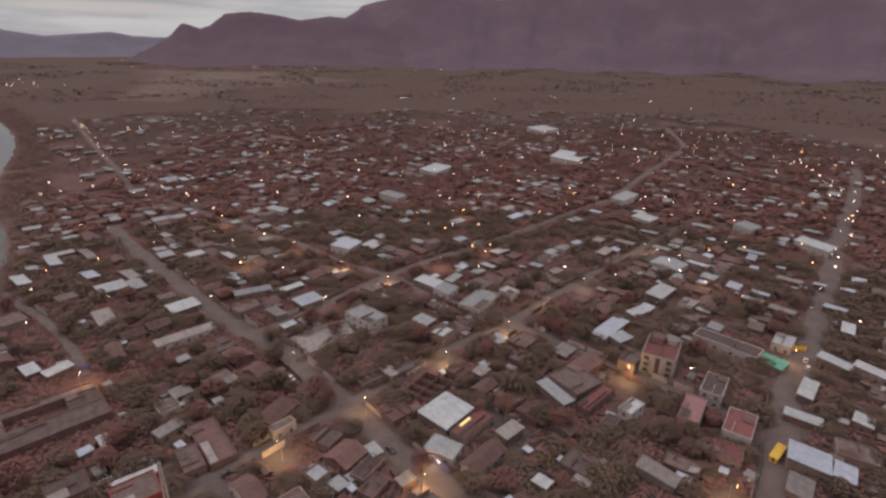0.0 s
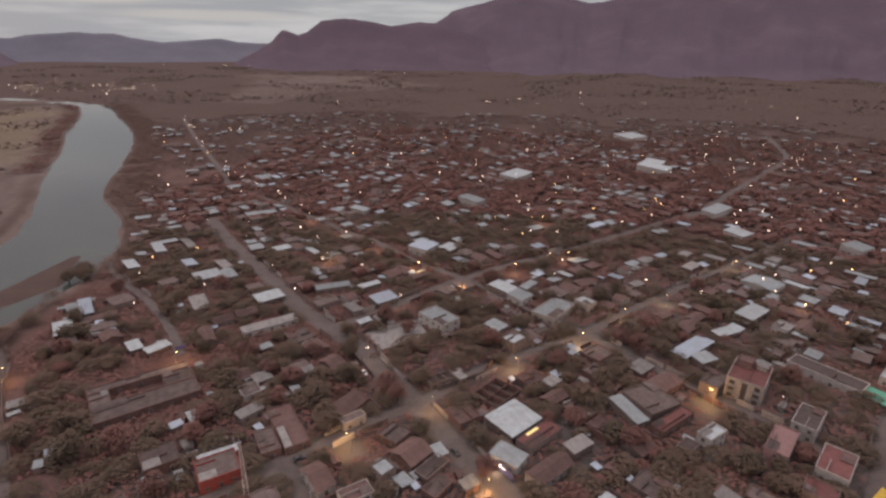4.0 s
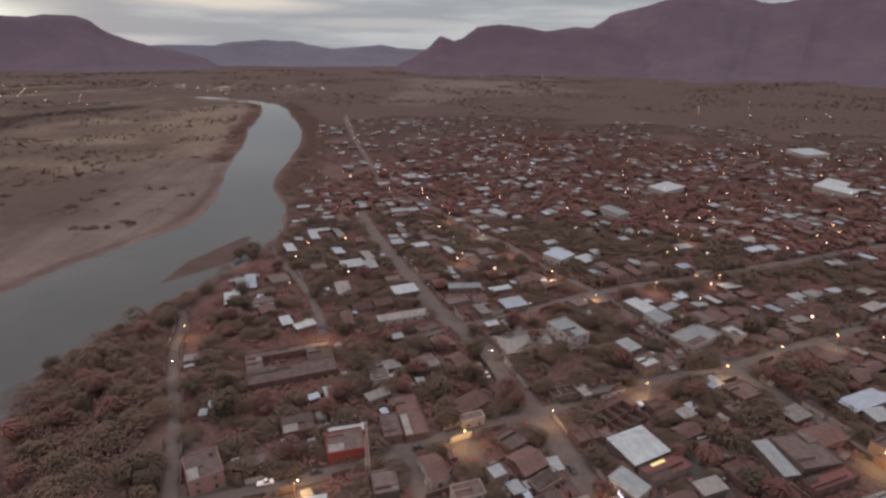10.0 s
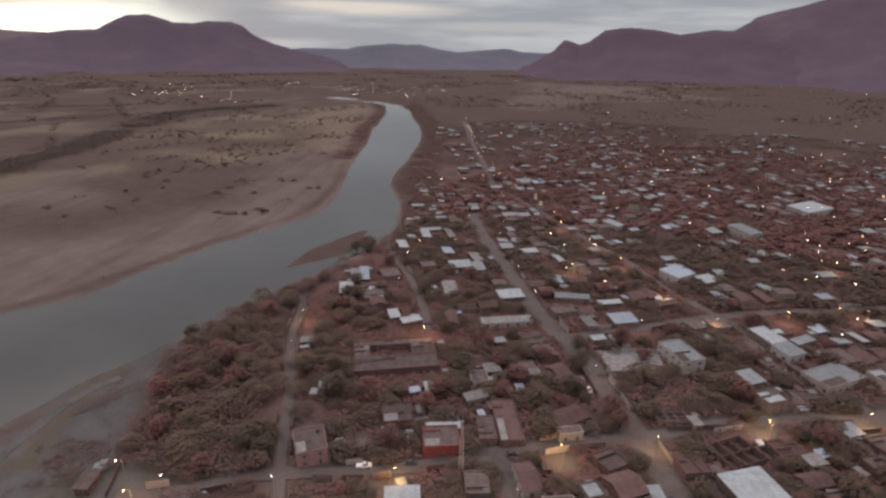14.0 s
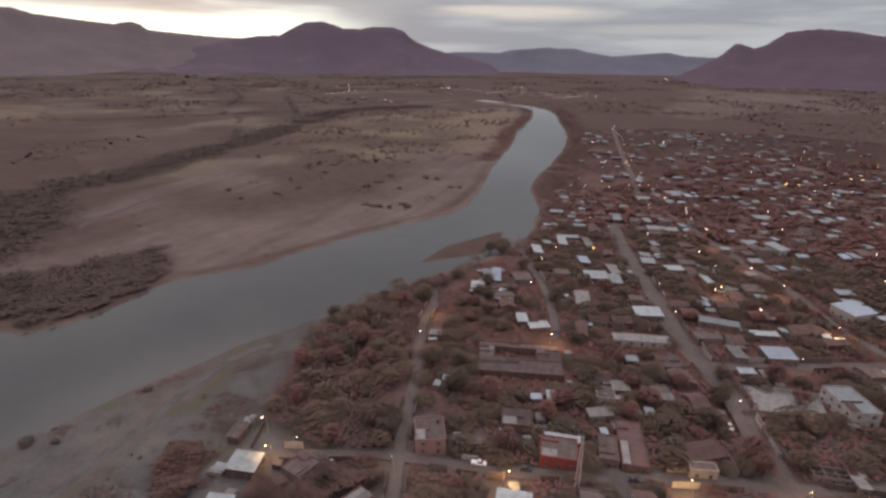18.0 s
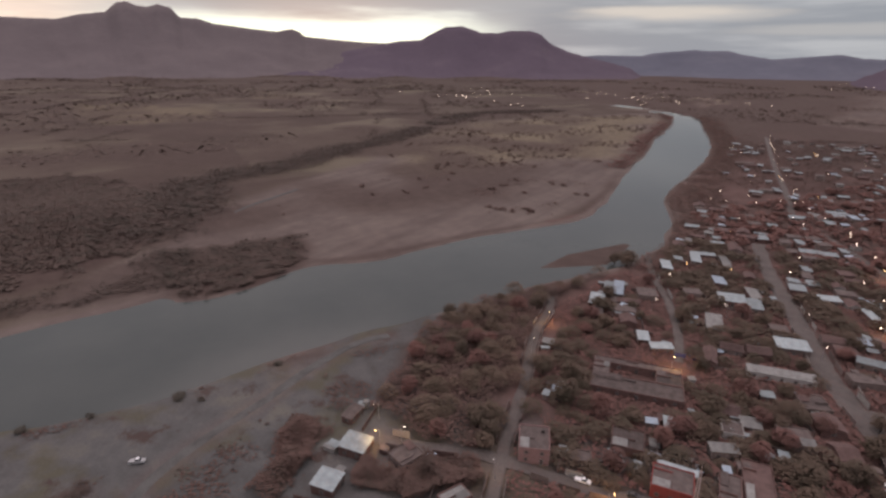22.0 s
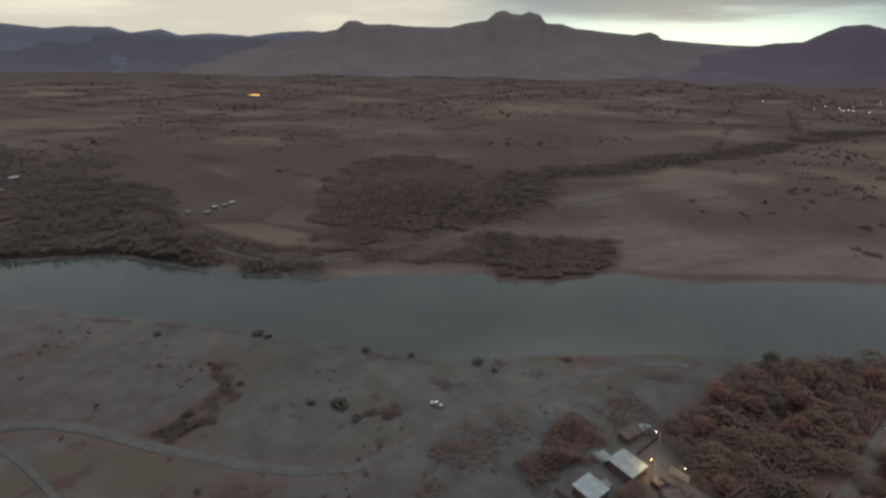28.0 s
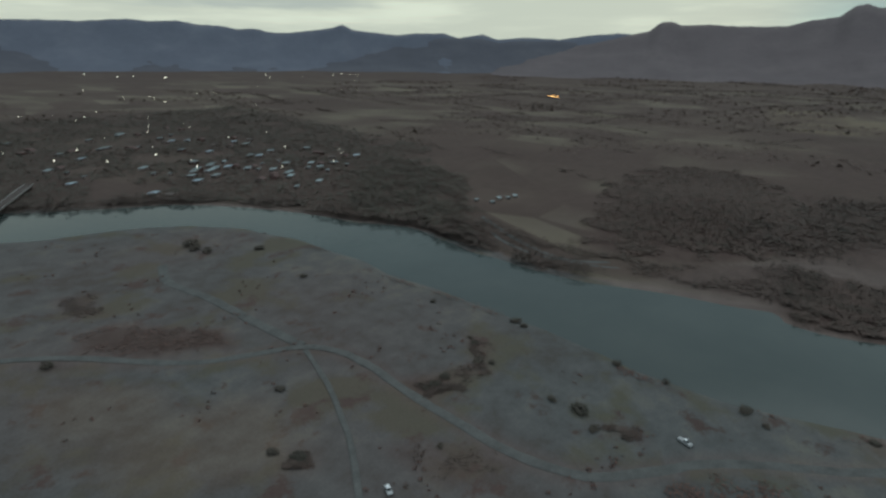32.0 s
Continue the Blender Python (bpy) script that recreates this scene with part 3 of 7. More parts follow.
litter = np.maximum.reduce([smooth01(-signed(gp, KNOLL) + 26 * wob2, -14, 14), 0.7 * smooth01(-signed(gp, FAR_BANK) + 16 * wob2, -6, 12), *[0.8 * smooth01(-signed(gp, q) + 8 * wob2, -6, 6) for q in THICKET_EDGE], smooth01(-signed(gp, BRUSH) + 12 * wob, -10, 10),
                               0.85 * smooth01(-signed(gp, WOOD) + 6 * wob, -6, 8), 0.25 * smooth01(-signed(gp, TOWN), 0, 30) * smooth01(wob + 0.4 * wob2, -0.1, 0.3),
                               np.maximum(0.7 * smooth01(river_d, 120, 200) * smooth01(wob2, -0.25, 0.3), 0.85 * smooth01(river_d, 50, 130) * smooth01(wob2, -0.6, 0.1) * smooth01(-rng, -1150, -850)) * west_side, 0.8 * smooth01(38 + 30 * wob2 - line_distance(gp, BELT), -14, 24)])
litter = np.maximum(litter, 0.7 * west_side * smooth01(river_d, 1, 4) * smooth01(-river_d, -16 - 6 * wob, -9) * smooth01(gp[:, 1], 40, 90) * smooth01(-gp[:, 1], -520, -400))
litter = np.maximum.reduce([litter, 0.9 * smooth01(-signed(gp, SHOAL), -4, 3), 0.75 * smooth01(rng + 260 * wob2, 2100, 2900) * (1 - sand), 0.85 * (~west_side) * smooth01(rng + 420 * wob2, 600, 1050) * (gp[:, 1] > 0) * (1 - sand), 0.8 * smooth01(-signed(gp, VILLAGE_WOOD) + 30 * wob2, -20, 20) * (river_d > 2)])
litter *= 1 - 0.8 * smooth01(sand * (signed(gp, KNOLL) < 5) * west_side, 0.3, 0.8)
dry_grass = smooth01(-signed(gp, [(-40, -236), (-64, -224), (-94, -181), (-112, -150), (-84, -122), (-40, -166), (-30, -208)]) + 16 * wob, -10, 14) * (~west_side)
grass = np.maximum(grass, 0.5 * dry_grass)
silt *= 1 - 0.45 * dry_grass
BRUSH_PATCHES = (([(-71, -288), (-89, -283), (-123, -236), (-114, -217), (-85, -237), (-65, -266)], 0.9), ([(-83, -339), (-100, -330), (-92, -296), (-75, -307)], 0.6), ([(-85, -139), (-91, -130), (-86, -123), (-79, -132)], 0.9),
                 ([(-109, -108), (-134, -81), (-131, -66), (-108, -87)], 0.5), ([(-90, -75), (-60, -90), (-20, -40), (-60, 20), (-100, 20), (-110, -20)], 0.6), ([(-178, -124), (-145, -128), (-140, -118), (-175, -106)], 0.6), ([(-144, -131), (-164, -110), (-154, -107), (-137, -121)], 0.9), ([(-194, -136), (-196, -120), (-172, -108), (-172, -121)], 0.7), ([(-165, -44), (-166, -60), (-176, -44), (-169, -38)], 0.7))
for poly, k_ in BRUSH_PATCHES:
    brush = k_ * smooth01(-signed(gp, poly) + 9 * wob, -5, 7)
    litter = np.maximum(litter, brush)
    silt *= 1 - brush
worn_path = 0.55 * smooth01(-line_distance(gp, TRACKS[0][1]), -8, -1) * (~west_side)
sand = np.maximum(sand, worn_path)
silt *= 1 - 0.8 * worn_path
cover = np.stack([sand, grass, plots, litter], 1)
nx, ny = len(gx), len(gy)
ii = np.arange(nx * ny).reshape(ny, nx)
quads = np.stack([ii[:-1, :-1], ii[:-1, 1:], ii[1:, 1:], ii[1:, :-1]], -1).reshape(-1, 4)
gme = bpy.data.meshes.new("ground")
gme.vertices.add(len(gp))
gme.vertices.foreach_set("co", np.column_stack([gp, gz]).ravel())
gme.loops.add(quads.size)
gme.loops.foreach_set("vertex_index", quads.ravel())
gme.polygons.add(len(quads))
gme.polygons.foreach_set("loop_start", np.arange(0, quads.size, 4))
gme.polygons.foreach_set("use_smooth", np.ones(len(quads), bool))
gme.update(calc_edges=True)
gme.color_attributes.new("cover", "FLOAT_COLOR", "POINT").data.foreach_set("color", cover.ravel())
gme.color_attributes.new("silt", "FLOAT_COLOR", "POINT").data.foreach_set("color", np.repeat(np.clip(silt, 0, 1), 4))
gme.materials.append(M_GROUND)
ground = tagged(new("ground", gme), "dry reddish earth, river sand and fields at dusk", "ground", kind="structure")

edge_e, edge_w = catmull(BANK_EAST, 10), catmull(BANK_WEST, 10)


def resample(line, n):
    p = np.array(line)
    s = np.r_[0, np.cumsum(np.linalg.norm(np.diff(p, axis=0), axis=1))]
    q = np.linspace(0, s[-1], n)
    return np.stack([np.interp(q, s, p[:, 0]), np.interp(q, s, p[:, 1])], 1)


ea, wa = resample(edge_e, 160), resample(edge_w, 160)
verts, faces = [], []
for a, b in zip(ea, wa):
    mid, d = (a + b) / 2, (a - b)
    n = np.linalg.norm(d)
    d = d / max(n, 1e-6)
    for p in (a + d * 7, mid, b - d * 7):
        verts.append((*p, -0.62))
for i in range(159):
    for k in range(2):
        faces.append((i * 3 + k, i * 3 + k + 1, i * 3 + k + 4, i * 3 + k + 3))
water = tagged(mesh_ob("water", verts, faces, M_WATER), "calm grey-green river water reflecting the dusk sky", "river", kind="structure")


def road(half, pts, material, z, label, name="road"):
    line = catmull(pts, 5)
    p = np.array(line)
    t = np.gradient(p, axis=0)
    t /= np.linalg.norm(t, axis=1)[:, None]
    nrm = np.stack([-t[:, 1], t[:, 0]], 1)
    verts, faces = [], []
    for i, (q, m) in enumerate(zip(p, nrm)):
        for k, o in enumerate((-1, -0.6, 0, 0.6, 1)):
            w = half * o * (1 + 0.30 * noise.noise(Vector((q[0] * 0.11, q[1] * 0.11, k))))
            verts.append((*(q + m * w), z + (0.05 if abs(o) < 0.9 else -0.12)))
    for i in range(len(p) - 1):
        for k in range(4):
            a = i * 5 + k
            faces.append((a + 5, a + 6, a + 1, a))
    return tagged(mesh_ob(name, verts, faces, material), label, "road", kind="structure")


for k, (h, pts) in enumerate(STREETS):
    road(h, pts, M_ROAD, 0.32 + 0.012 * k, "dusty grey street between low houses")
SCHOOL_YARD = [(-66.1, 225.2), (-43.7, 243.1), (-35.0, 228.6), (-53.1, 208.5)]
tagged(mesh_ob("pavement", [(x, y, z) for z in (0.30, -0.3) for x, y in SCHOOL_YARD], [(3, 2, 1, 0), (0, 1, 5, 4), (1, 2, 6, 5), (2, 3, 7, 6), (3, 0, 4, 7)], M_PALE), "pale paved school yard inside a white wall", "pavement", kind="structure")
for k, (h, pts) in enumerate(TRACKS):
    road(h, pts, M_DIRT, 0.26 + 0.012 * k, "pale dirt track worn into the sandy flat", "dirt_track")


# ---------------------------------------------------------------- mountains
def mountain(name, dist, knots, material, label, rough=1.0, foot=900, seed=0.0):
    """A range along the skyline: knots are (bearing, rise in degrees over the eye)."""
    az = np.array([k[0] for k in knots], float)
    el = np.array([k[1] for k in knots], float)
    order = np.argsort(az)
    az, el = az[order], el[order]
    a = np.arange(az[0], az[-1] + 0.001, 0.2)
    crest = 132 + dist * np.tan(np.radians(np.interp(a, az, el)))
    rows = 16
    verts, faces = [], []
    for i, (b, c) in enumerate(zip(a, crest)):
        ends = min(1.0, (b - a[0]) / 1.2 + 0.02, (a[-1] - b) / 1.2 + 0.02)
        for k in range(rows):
            s = k / (rows - 4)
            r = dist - foot * (1 - s)
            u = Vector((b * 0.30 + seed, s * 4.2, seed))
            gully = noise.multi_fractal(u * 1.7, 0.9, 2.1, 5) - 0.6
            if s <= 1:
                h = c * (s ** 1.75) + rough * 13 * gully * math.sin(math.pi * min(s, 1) ** 0.8) * (c / 300)
                r += rough * 55 * noise.noise(u * 1.3 + Vector((7, 0, 0))) * math.sin(math.pi * s)
                r -= foot * (0.25 + 0.55 * noise.noise(Vector((b * 0.16, seed, 2.0))) + 0.06 * noise.noise(Vector((b * 0.6, seed, 5.0)))) * (1 - s) ** 2
                if s == 1:
                    h = c + 4 * rough * noise.noise(Vector((b * 2.3, seed, 0)))
            else:
                h = c * (1 - (s - 1) * 2.0)
            h = max(h, -6) * ends
            verts.append((-r * math.sin(radians(b)), r * math.cos(radians(b)), h - 4))
    for i in range(len(a) - 1):
        for k in range(rows - 1):
            p = i * rows + k
            faces.append((p, p + rows, p + rows + 1, p + 1))
    ob = mesh_ob(name, verts, faces, material, smooth=True)
    return tagged(ob, label, "mountain")


mountain("mountain", 4150, [(28.0, -1.7), (26.4, -1.1), (25.3, -0.55), (24.0, 0.30), (23.2, 1.14), (22.9, 1.25), (21.6, 0.80), (20.75, 1.10), (19.4, 2.10), (18.0, 2.30), (17.0, 2.36), (15.2, 2.20), (14.3, 2.08), (12.75, 1.76), (11.2, 1.98), (10.0, 2.18), (8.4, 2.06), (6.1, 1.42), (3.8, 0.78), (1, 0.4), (-3, -0.5)], M_ROCK_D, "dark foothill ridge with a small horn, coloured haze-mauve", seed=3.1)
mountain("mountain", 4720, [(16, 0.6), (10, 1.9), (8.4, 2.1), (7.2, 2.8), (6.8, 3.2), (5.0, 3.65), (3.9, 3.9), (2.7, 4.28), (0, 4.9), (-4.8, 4.35), (-5.6, 4.08), (-6.6, 3.98), (-7.6, 4.10), (-10, 4.6), (-14, 5.0), (-25, 5.2), (-35, 4.4), (-45, 3.5), (-55, 2.5), (-65, 1.0)], M_ROCK, "massive mountain standing over the plain, coloured haze-mauve", 1.3, 1300, seed=11.7)
mountain("mountain", 4860, [(56, -0.4), (48.5, 0.13), (46.4, 0.12), (44.3, 0.11), (43.4, 0.37), (41.8, 0.50), (39.9, 0.68), (38.6, 0.58), (37.1, 0.62), (36.0, 0.32), (33.5, -0.05), (31.5, 0.12), (28.7, 0.37), (27.1, 0.07), (25.1, 0.0), (18, -0.1)], M_ROCK_FAR, "low range far down the valley, coloured haze-blue", 0.6, 500, seed=21.3)
mountain("mountain", 4480, [(44.0, -1.4), (45.5, -0.92), (47.5, -0.45), (49.5, 0.0), (51.5, 0.55), (52.6, 1.0), (53.2, 1.32), (53.9, 1.98), (54.9, 2.30), (57.0, 2.30), (58.1, 2.08), (59.8, 2.12), (60.6, 2.40), (61.6, 2.68), (63.3, 2.60), (64.5, 2.05), (65.7, 1.38), (67.9, 1.26), (69.0, 1.05), (74.0, 0.1), (78.0, -0.8), (81.0, -1.7)], M_ROCK, "flat-topped haze-mauve mesa in front of the afterglow", 1.0, 900, seed=33.9)
mountain("mountain", 4760, [(60, -0.6), (63, 0.2), (67.0, 1.0), (70.8, 1.08), (73.0, 1.22), (76.9, 1.53), (77.4, 1.95), (78.05, 2.18), (79.6, 1.93), (81.7, 2.14), (84.9, 2.50), (86.4, 2.90), (87.7, 2.90), (88.35, 3.70), (89.4, 3.94), (90.1, 3.70), (90.9, 3.74), (91.8, 4.06), (92.5, 3.92), (93.4, 3.15), (95.3, 2.92), (97.0, 2.46), (100.7, 2.51), (103.0, 2.68), (105.2, 2.62), (106.2, 2.95), (107.1, 2.85), (107.9, 2.15), (110, 1.7), (113, 1.0), (119, 0.2), (123, -0.9)], M_ROCK_W, "long haze-paled ridge with two humps against the glow", 1.1, 1100, seed=47.2)
mountain("mountain", 4880, [(101, 1.2), (108.3, 1.75), (110.6, 1.94), (113.4, 1.73), (116.1, 1.34), (119.3, 1.52), (122.1, 1.30), (123.5, 1.75), (126.0, 1.40), (127.4, 1.80), (130.4, 1.77), (132.1, 1.58), (134.3, 1.80), (136.2, 1.96), (137.3, 2.46), (138.3, 2.15), (139.7, 1.93), (142.3, 1.63), (143.9, 1.60), (145.4, 1.94), (146.9, 1.82), (148.3, 2.10), (150.2, 2.16), (152.0, 2.44), (154.3, 2.30), (155.8, 2.46), (159.7, 2.13), (161.6, 2.16), (164.5, 2.08), (172, 1.8), (182, 0.8)], M_ROCK_FAR, "mountain chain along the far horizon, coloured haze-blue", 0.9, 700, seed=58.4)
mountain("mountain", 4810, [(176, -0.8), (170, 0.9), (164.7, 1.0), (157, 0.5), (149, 0.8), (139.8, 0.5), (132, 0.9), (127, 1.4), (123.7, 1.35), (122, 1.0), (119.9, 1.2), (115.5, 1.2), (112.4, 0.8), (110, 0.2), (108, -0.6), (106, -1.6)], M_ROCK_B, "low dark haze-tinted foothills in front of the far chain", 0.8, 800, seed=71.6)


# ---------------------------------------------------------------- houses
R45 = 45.0


def empty(name, label, category, group=""):
    ob = new(name)
    ob.empty_display_size = 0.5
    return tagged(ob, label, category, group)


def ribbed_roof(bm, w, d, z_low, z_high, over=0.35, pitch=0.9):
    """One corrugated deck falling along y."""
    n = max(8, 2 * int(w / pitch))
    x0, x1, y0, y1 = -w / 2 - over, w / 2 + over, -d / 2 - over, d / 2 + over
    rows_ = []
    for y, z in ((y0, z_low), (y1, z_high)):
        top = [bm.verts.new((x0 + (x1 - x0) * i / n, y, z + 0.06 * (i % 2))) for i in range(n + 1)]
        low = [bm.verts.new((x0 + (x1 - x0) * i / n, y, z - 0.06 + 0.06 * (i % 2))) for i in range(n + 1)]
        rows_.append((top, low))
    (ta, la), (tb, lb) = rows_
    for i in range(n):
        bm.faces.new((ta[i], ta[i + 1], tb[i + 1], tb[i]))
        bm.faces.new((lb[i], lb[i + 1], la[i + 1], la[i]))
        bm.faces.new((la[i], la[i + 1], ta[i + 1], ta[i]))
        bm.faces.new((tb[i], tb[i + 1], lb[i + 1], lb[i]))
    bm.faces.new((la[0], ta[0], tb[0], lb[0]))
    bm.faces.new((lb[n], tb[n], ta[n], la[n]))


def gable_roof(bm, w, d, z, rise, over=0.4, course=0.55):
    """Stepped tile courses up to a ridge along x, in one piece."""
    n = max(3, int((d / 2 + over) / course))
    prof = []
    for i in range(n):
        y, za = (d / 2 + over) * (1 - i / n), z + rise * i / n
        prof += [(-y, za), (-y, za + 0.09)]
    prof += [(0, z + rise + 0.1)]
    prof += [(-y, za) for y, za in prof[-2::-1]]
    prof += [(0, z + rise - 0.12)]
    ends = [[bm.verts.new((x, y, za)) for y, za in prof] for x in (-w / 2 - over, w / 2 + over)]
    m = len(prof)
    for i in range(m):
        k = (i + 1) % m
        bm.faces.new((ends[0][k], ends[0][i], ends[1][i], ends[1][k]))
    bm.faces.new(ends[0])
    bm.faces.new(ends[1][::-1])


def ring(bm, x0, y0, x1, y1, t, z0, z1, m=None):
    """A closed kerb of thickness t, in one piece."""
    loops = []
    for z in (z0, z1):
        for k in (0, t):
            loops.append([bm.verts.new(p) for p in ((x0 + k, y0 + k, z), (x1 - k, y0 + k, z), (x1 - k, y1 - k, z), (x0 + k, y1 - k, z))])
    lo, li, ho, hi = loops
    for i in range(4):
        k = (i + 1) % 4
        for q in ((lo[i], lo[k], ho[k], ho[i]), (li[k], li[i], hi[i], hi[k]), (ho[i], ho[k], hi[k], hi[i]), (lo[k], lo[i], li[i], li[k])):
            bm.faces.new(q)
    if m:
        bmesh.ops.transform(bm, matrix=m, verts=[v for l_ in loops for v in l_])


def opening(house, name, x, y, z, w, h, side, material=None, trim=None):
    """A recessed dark leaf in a proud surround, on the wall that side faces."""
    turn = {"s": 0, "e": 90, "n": 180, "w": 270}[side]
    m = Matrix.Translation((x, y, z)) @ Matrix.Rotation(radians(turn), 4, "Z")
    bm = bmesh.new()
    ring(bm, -w / 2 - 0.12, -0.1, w / 2 + 0.12, h + 0.12, 0.12, -0.02, 0.1, m @ Matrix.Rotation(radians(90), 4, "X"))
    frame_ob = part(name, bm, trim or M_PALE, house)
    bm = bmesh.new()
    box(bm, -w / 2, -0.03, 0.0, w / 2, 0.02, h, m)
    part("pane" if name == "window" else "leaf", bm, material or M_DARK, frame_ob)


def walls(house, w, d, h, material, t=0.25, base=-0.7, name="wall"):
    for x0, y0, x1, y1 in ((-w / 2, -d / 2, w / 2, -d / 2 + t), (-w / 2, d / 2 - t, w / 2, d / 2), (-w / 2, -d / 2 + t, -w / 2 + t, d / 2 - t), (w / 2 - t, -d / 2 + t, w / 2, d / 2 - t)):
        bm = bmesh.new()
        box(bm, x0, y0, base, x1, y1, h)
        part(name, bm, material, house)


def water_tank(house, x, y, z):
    bm = bmesh.new()
    tube(bm, (x, y, z), (x, y, z + 1.0), 0.55, 0.55, 10)
    tube(bm, (x, y, z + 1.0), (x, y, z + 1.25), 0.55, 0.2, 10)
    part("water_tank", bm, M_DARK, house, "black plastic water tank")


def house(x, y, w, d, h, turn, kind, roof=None, wall=None, label="", floors=1, tank=False, rise=0.0, name="house", group=""):
    wall = wall or M_PLASTER
    ob = empty(name, label, "house" if name == "house" else name.replace("_", " "), group)
    if kind == "flat":
        roof = roof or M_CONC
        walls(ob, w, d, h, wall)
        bm = bmesh.new()
        box(bm, -w / 2 + 0.25, -d / 2 + 0.25, h - 0.25, w / 2 - 0.25, d / 2 - 0.25, h - 0.03)
        part("roof", bm, roof, ob)
        bm = bmesh.new()
        ring(bm, -w / 2 - 0.06, -d / 2 - 0.06, w / 2 + 0.06, d / 2 + 0.06, 0.26, h, h + 0.38)
        part("parapet", bm, wall, ob)
        if tank:
            water_tank(ob, w * 0.28, d * 0.25, h - 0.03)
        hr = random.Random(int(x * 7 + y * 13))
        if w * d > 40:
            # a lean-to sheet and a half-built wall on the roof slab
            sw, sd = w * hr.uniform(0.25, 0.5), d * hr.uniform(0.25, 0.5)
            cx, cy = hr.choice((-1, 1)) * (w / 2 - 0.35 - sw / 2), hr.choice((-1, 1)) * (d / 2 - 0.35 - sd / 2)
            bm = bmesh.new()
            ribbed_roof(bm, sw, sd, h + 0.35, h + 0.35 + hr.uniform(0.1, 0.9), 0.0, 0.6)
            bmesh.ops.translate(bm, verts=bm.verts, vec=(cx, cy, 0))
            part("roof_sheet", bm, hr.choice((M_CONC, M_CLAY, M_CONC, M_PALE)), ob, "loose roofing sheet")
            bm = bmesh.new()
            yy = hr.uniform(-0.3, 0.3) * d
            box(bm, -w / 2 + 0.25, yy - 0.1, h - 0.03, hr.uniform(-0.1, 0.45) * w, yy + 0.1, h + hr.uniform(0.4, 1.1))
            part("roof_wall", bm, hr.choice((wall, M_BRICK, M_CONC)), ob)
    elif kind == "sheet":
        rise = rise or 0.09 * d
        walls(ob, w, d, h, wall)
        bm = bmesh.new()
        ribbed_roof(bm, w, d, h + 0.08, h + 0.08 + rise)
        part("roof", bm, roof or M_SHEET, ob)
        for sx in (-1, 1):
            bm = bmesh.new()
            x0, x1 = sorted((sx * w / 2, sx * (w / 2 - 0.25)))
            v = [bm.verts.new(p) for p in ((x0, -d / 2, h), (x1, -d / 2, h), (x1, d / 2, h), (x0, d / 2, h), (x1, d / 2, h + rise - 0.06), (x0, d / 2, h + rise - 0.06))]
            for q in ((0, 1, 4, 5), (0, 3, 2, 1), (3, 5, 4, 2), (0, 5, 3), (1, 2, 4)):
                bm.faces.new([v[k] for k in q])
            part("gable", bm, wall, ob)
    elif kind == "gable":
        rise = rise or 0.2 * d
        walls(ob, w, d, h, wall)
        bm = bmesh.new()
        gable_roof(bm, w, d, h, rise)
        part("roof", bm, roof or M_CLAY, ob)
        for sx in (-1, 1):
            bm = bmesh.new()
            x0, x1 = sorted((sx * w / 2, sx * (w / 2 - 0.25)))
            v = [bm.verts.new(p) for p in ((x0, -d / 2, h), (x0, d / 2, h), (x0, 0, h + rise - 0.06), (x1, -d / 2, h), (x1, d / 2, h), (x1, 0, h + rise - 0.06))]
            for q in ((0, 2, 1), (3, 4, 5), (0, 3, 5, 2), (1, 2, 5, 4)):
                bm.faces.new([v[k] for k in q])
            part("gable", bm, wall, ob)
    elif kind == "shell":
        walls(ob, w, d, h, wall)
        n = max(2, int(w / 4))
        for i in range(1, n):
            xx = -w / 2 + w * i / n
            bm = bmesh.new()
            box(bm, xx - 0.12, -d / 2 + 0.25, -0.7, xx + 0.12, d / 2 - 0.25, h * (0.8 + 0.2 * (i % 2)))
            part("partition", bm, wall, ob)
        bm = bmesh.new()
        box(bm, -w / 2 + 0.25, -0.12, -0.7, w / 2 - 0.25, 0.12, h * 0.9)
        part("partition", bm, wall, ob)
    storey = h / floors
    for k in range(floors):
        z = k * storey + 0.95
        n = max(1, min(5, int(w / 4.0)))
        for i in range(n):
            xx = -w / 2 + w * (i + 0.5) / n
            if k == 0 and i == n // 2:
                opening(ob, "door", xx, -d / 2, 0.05, 1.0, 2.05, "s")
            else:
                opening(ob, "window", xx, -d / 2, z, 1.5 if floors > 2 else 1.1, min(1.5 if floors > 2 else 1.15, storey - 1.25), "s")
        n = max(1, min(4, int(d / 4.0)))
        for i in range(n):
            opening(ob, "window", -w / 2, -d / 2 + d * (i + 0.5) / n, z, 1.9 if floors > 2 else 1.1, min(1.6 if floors > 2 else 1.15, storey - 1.25), "w")
    ob.matrix_world = pose(x, y, 0, 0, 0, turn)
    return ob


taken = []      # (x, y, radius) of everything placed
plots_built = []      # (x, y, width, depth, turn) of the houses


def place(x, y, w, d, *rest, **kw):
    taken.append((x, y, 0.5 * math.hypot(w, d)))
    plots_built.append((x, y, w, d, rest[1]))
    return house(x, y, w, d, *rest, **kw)


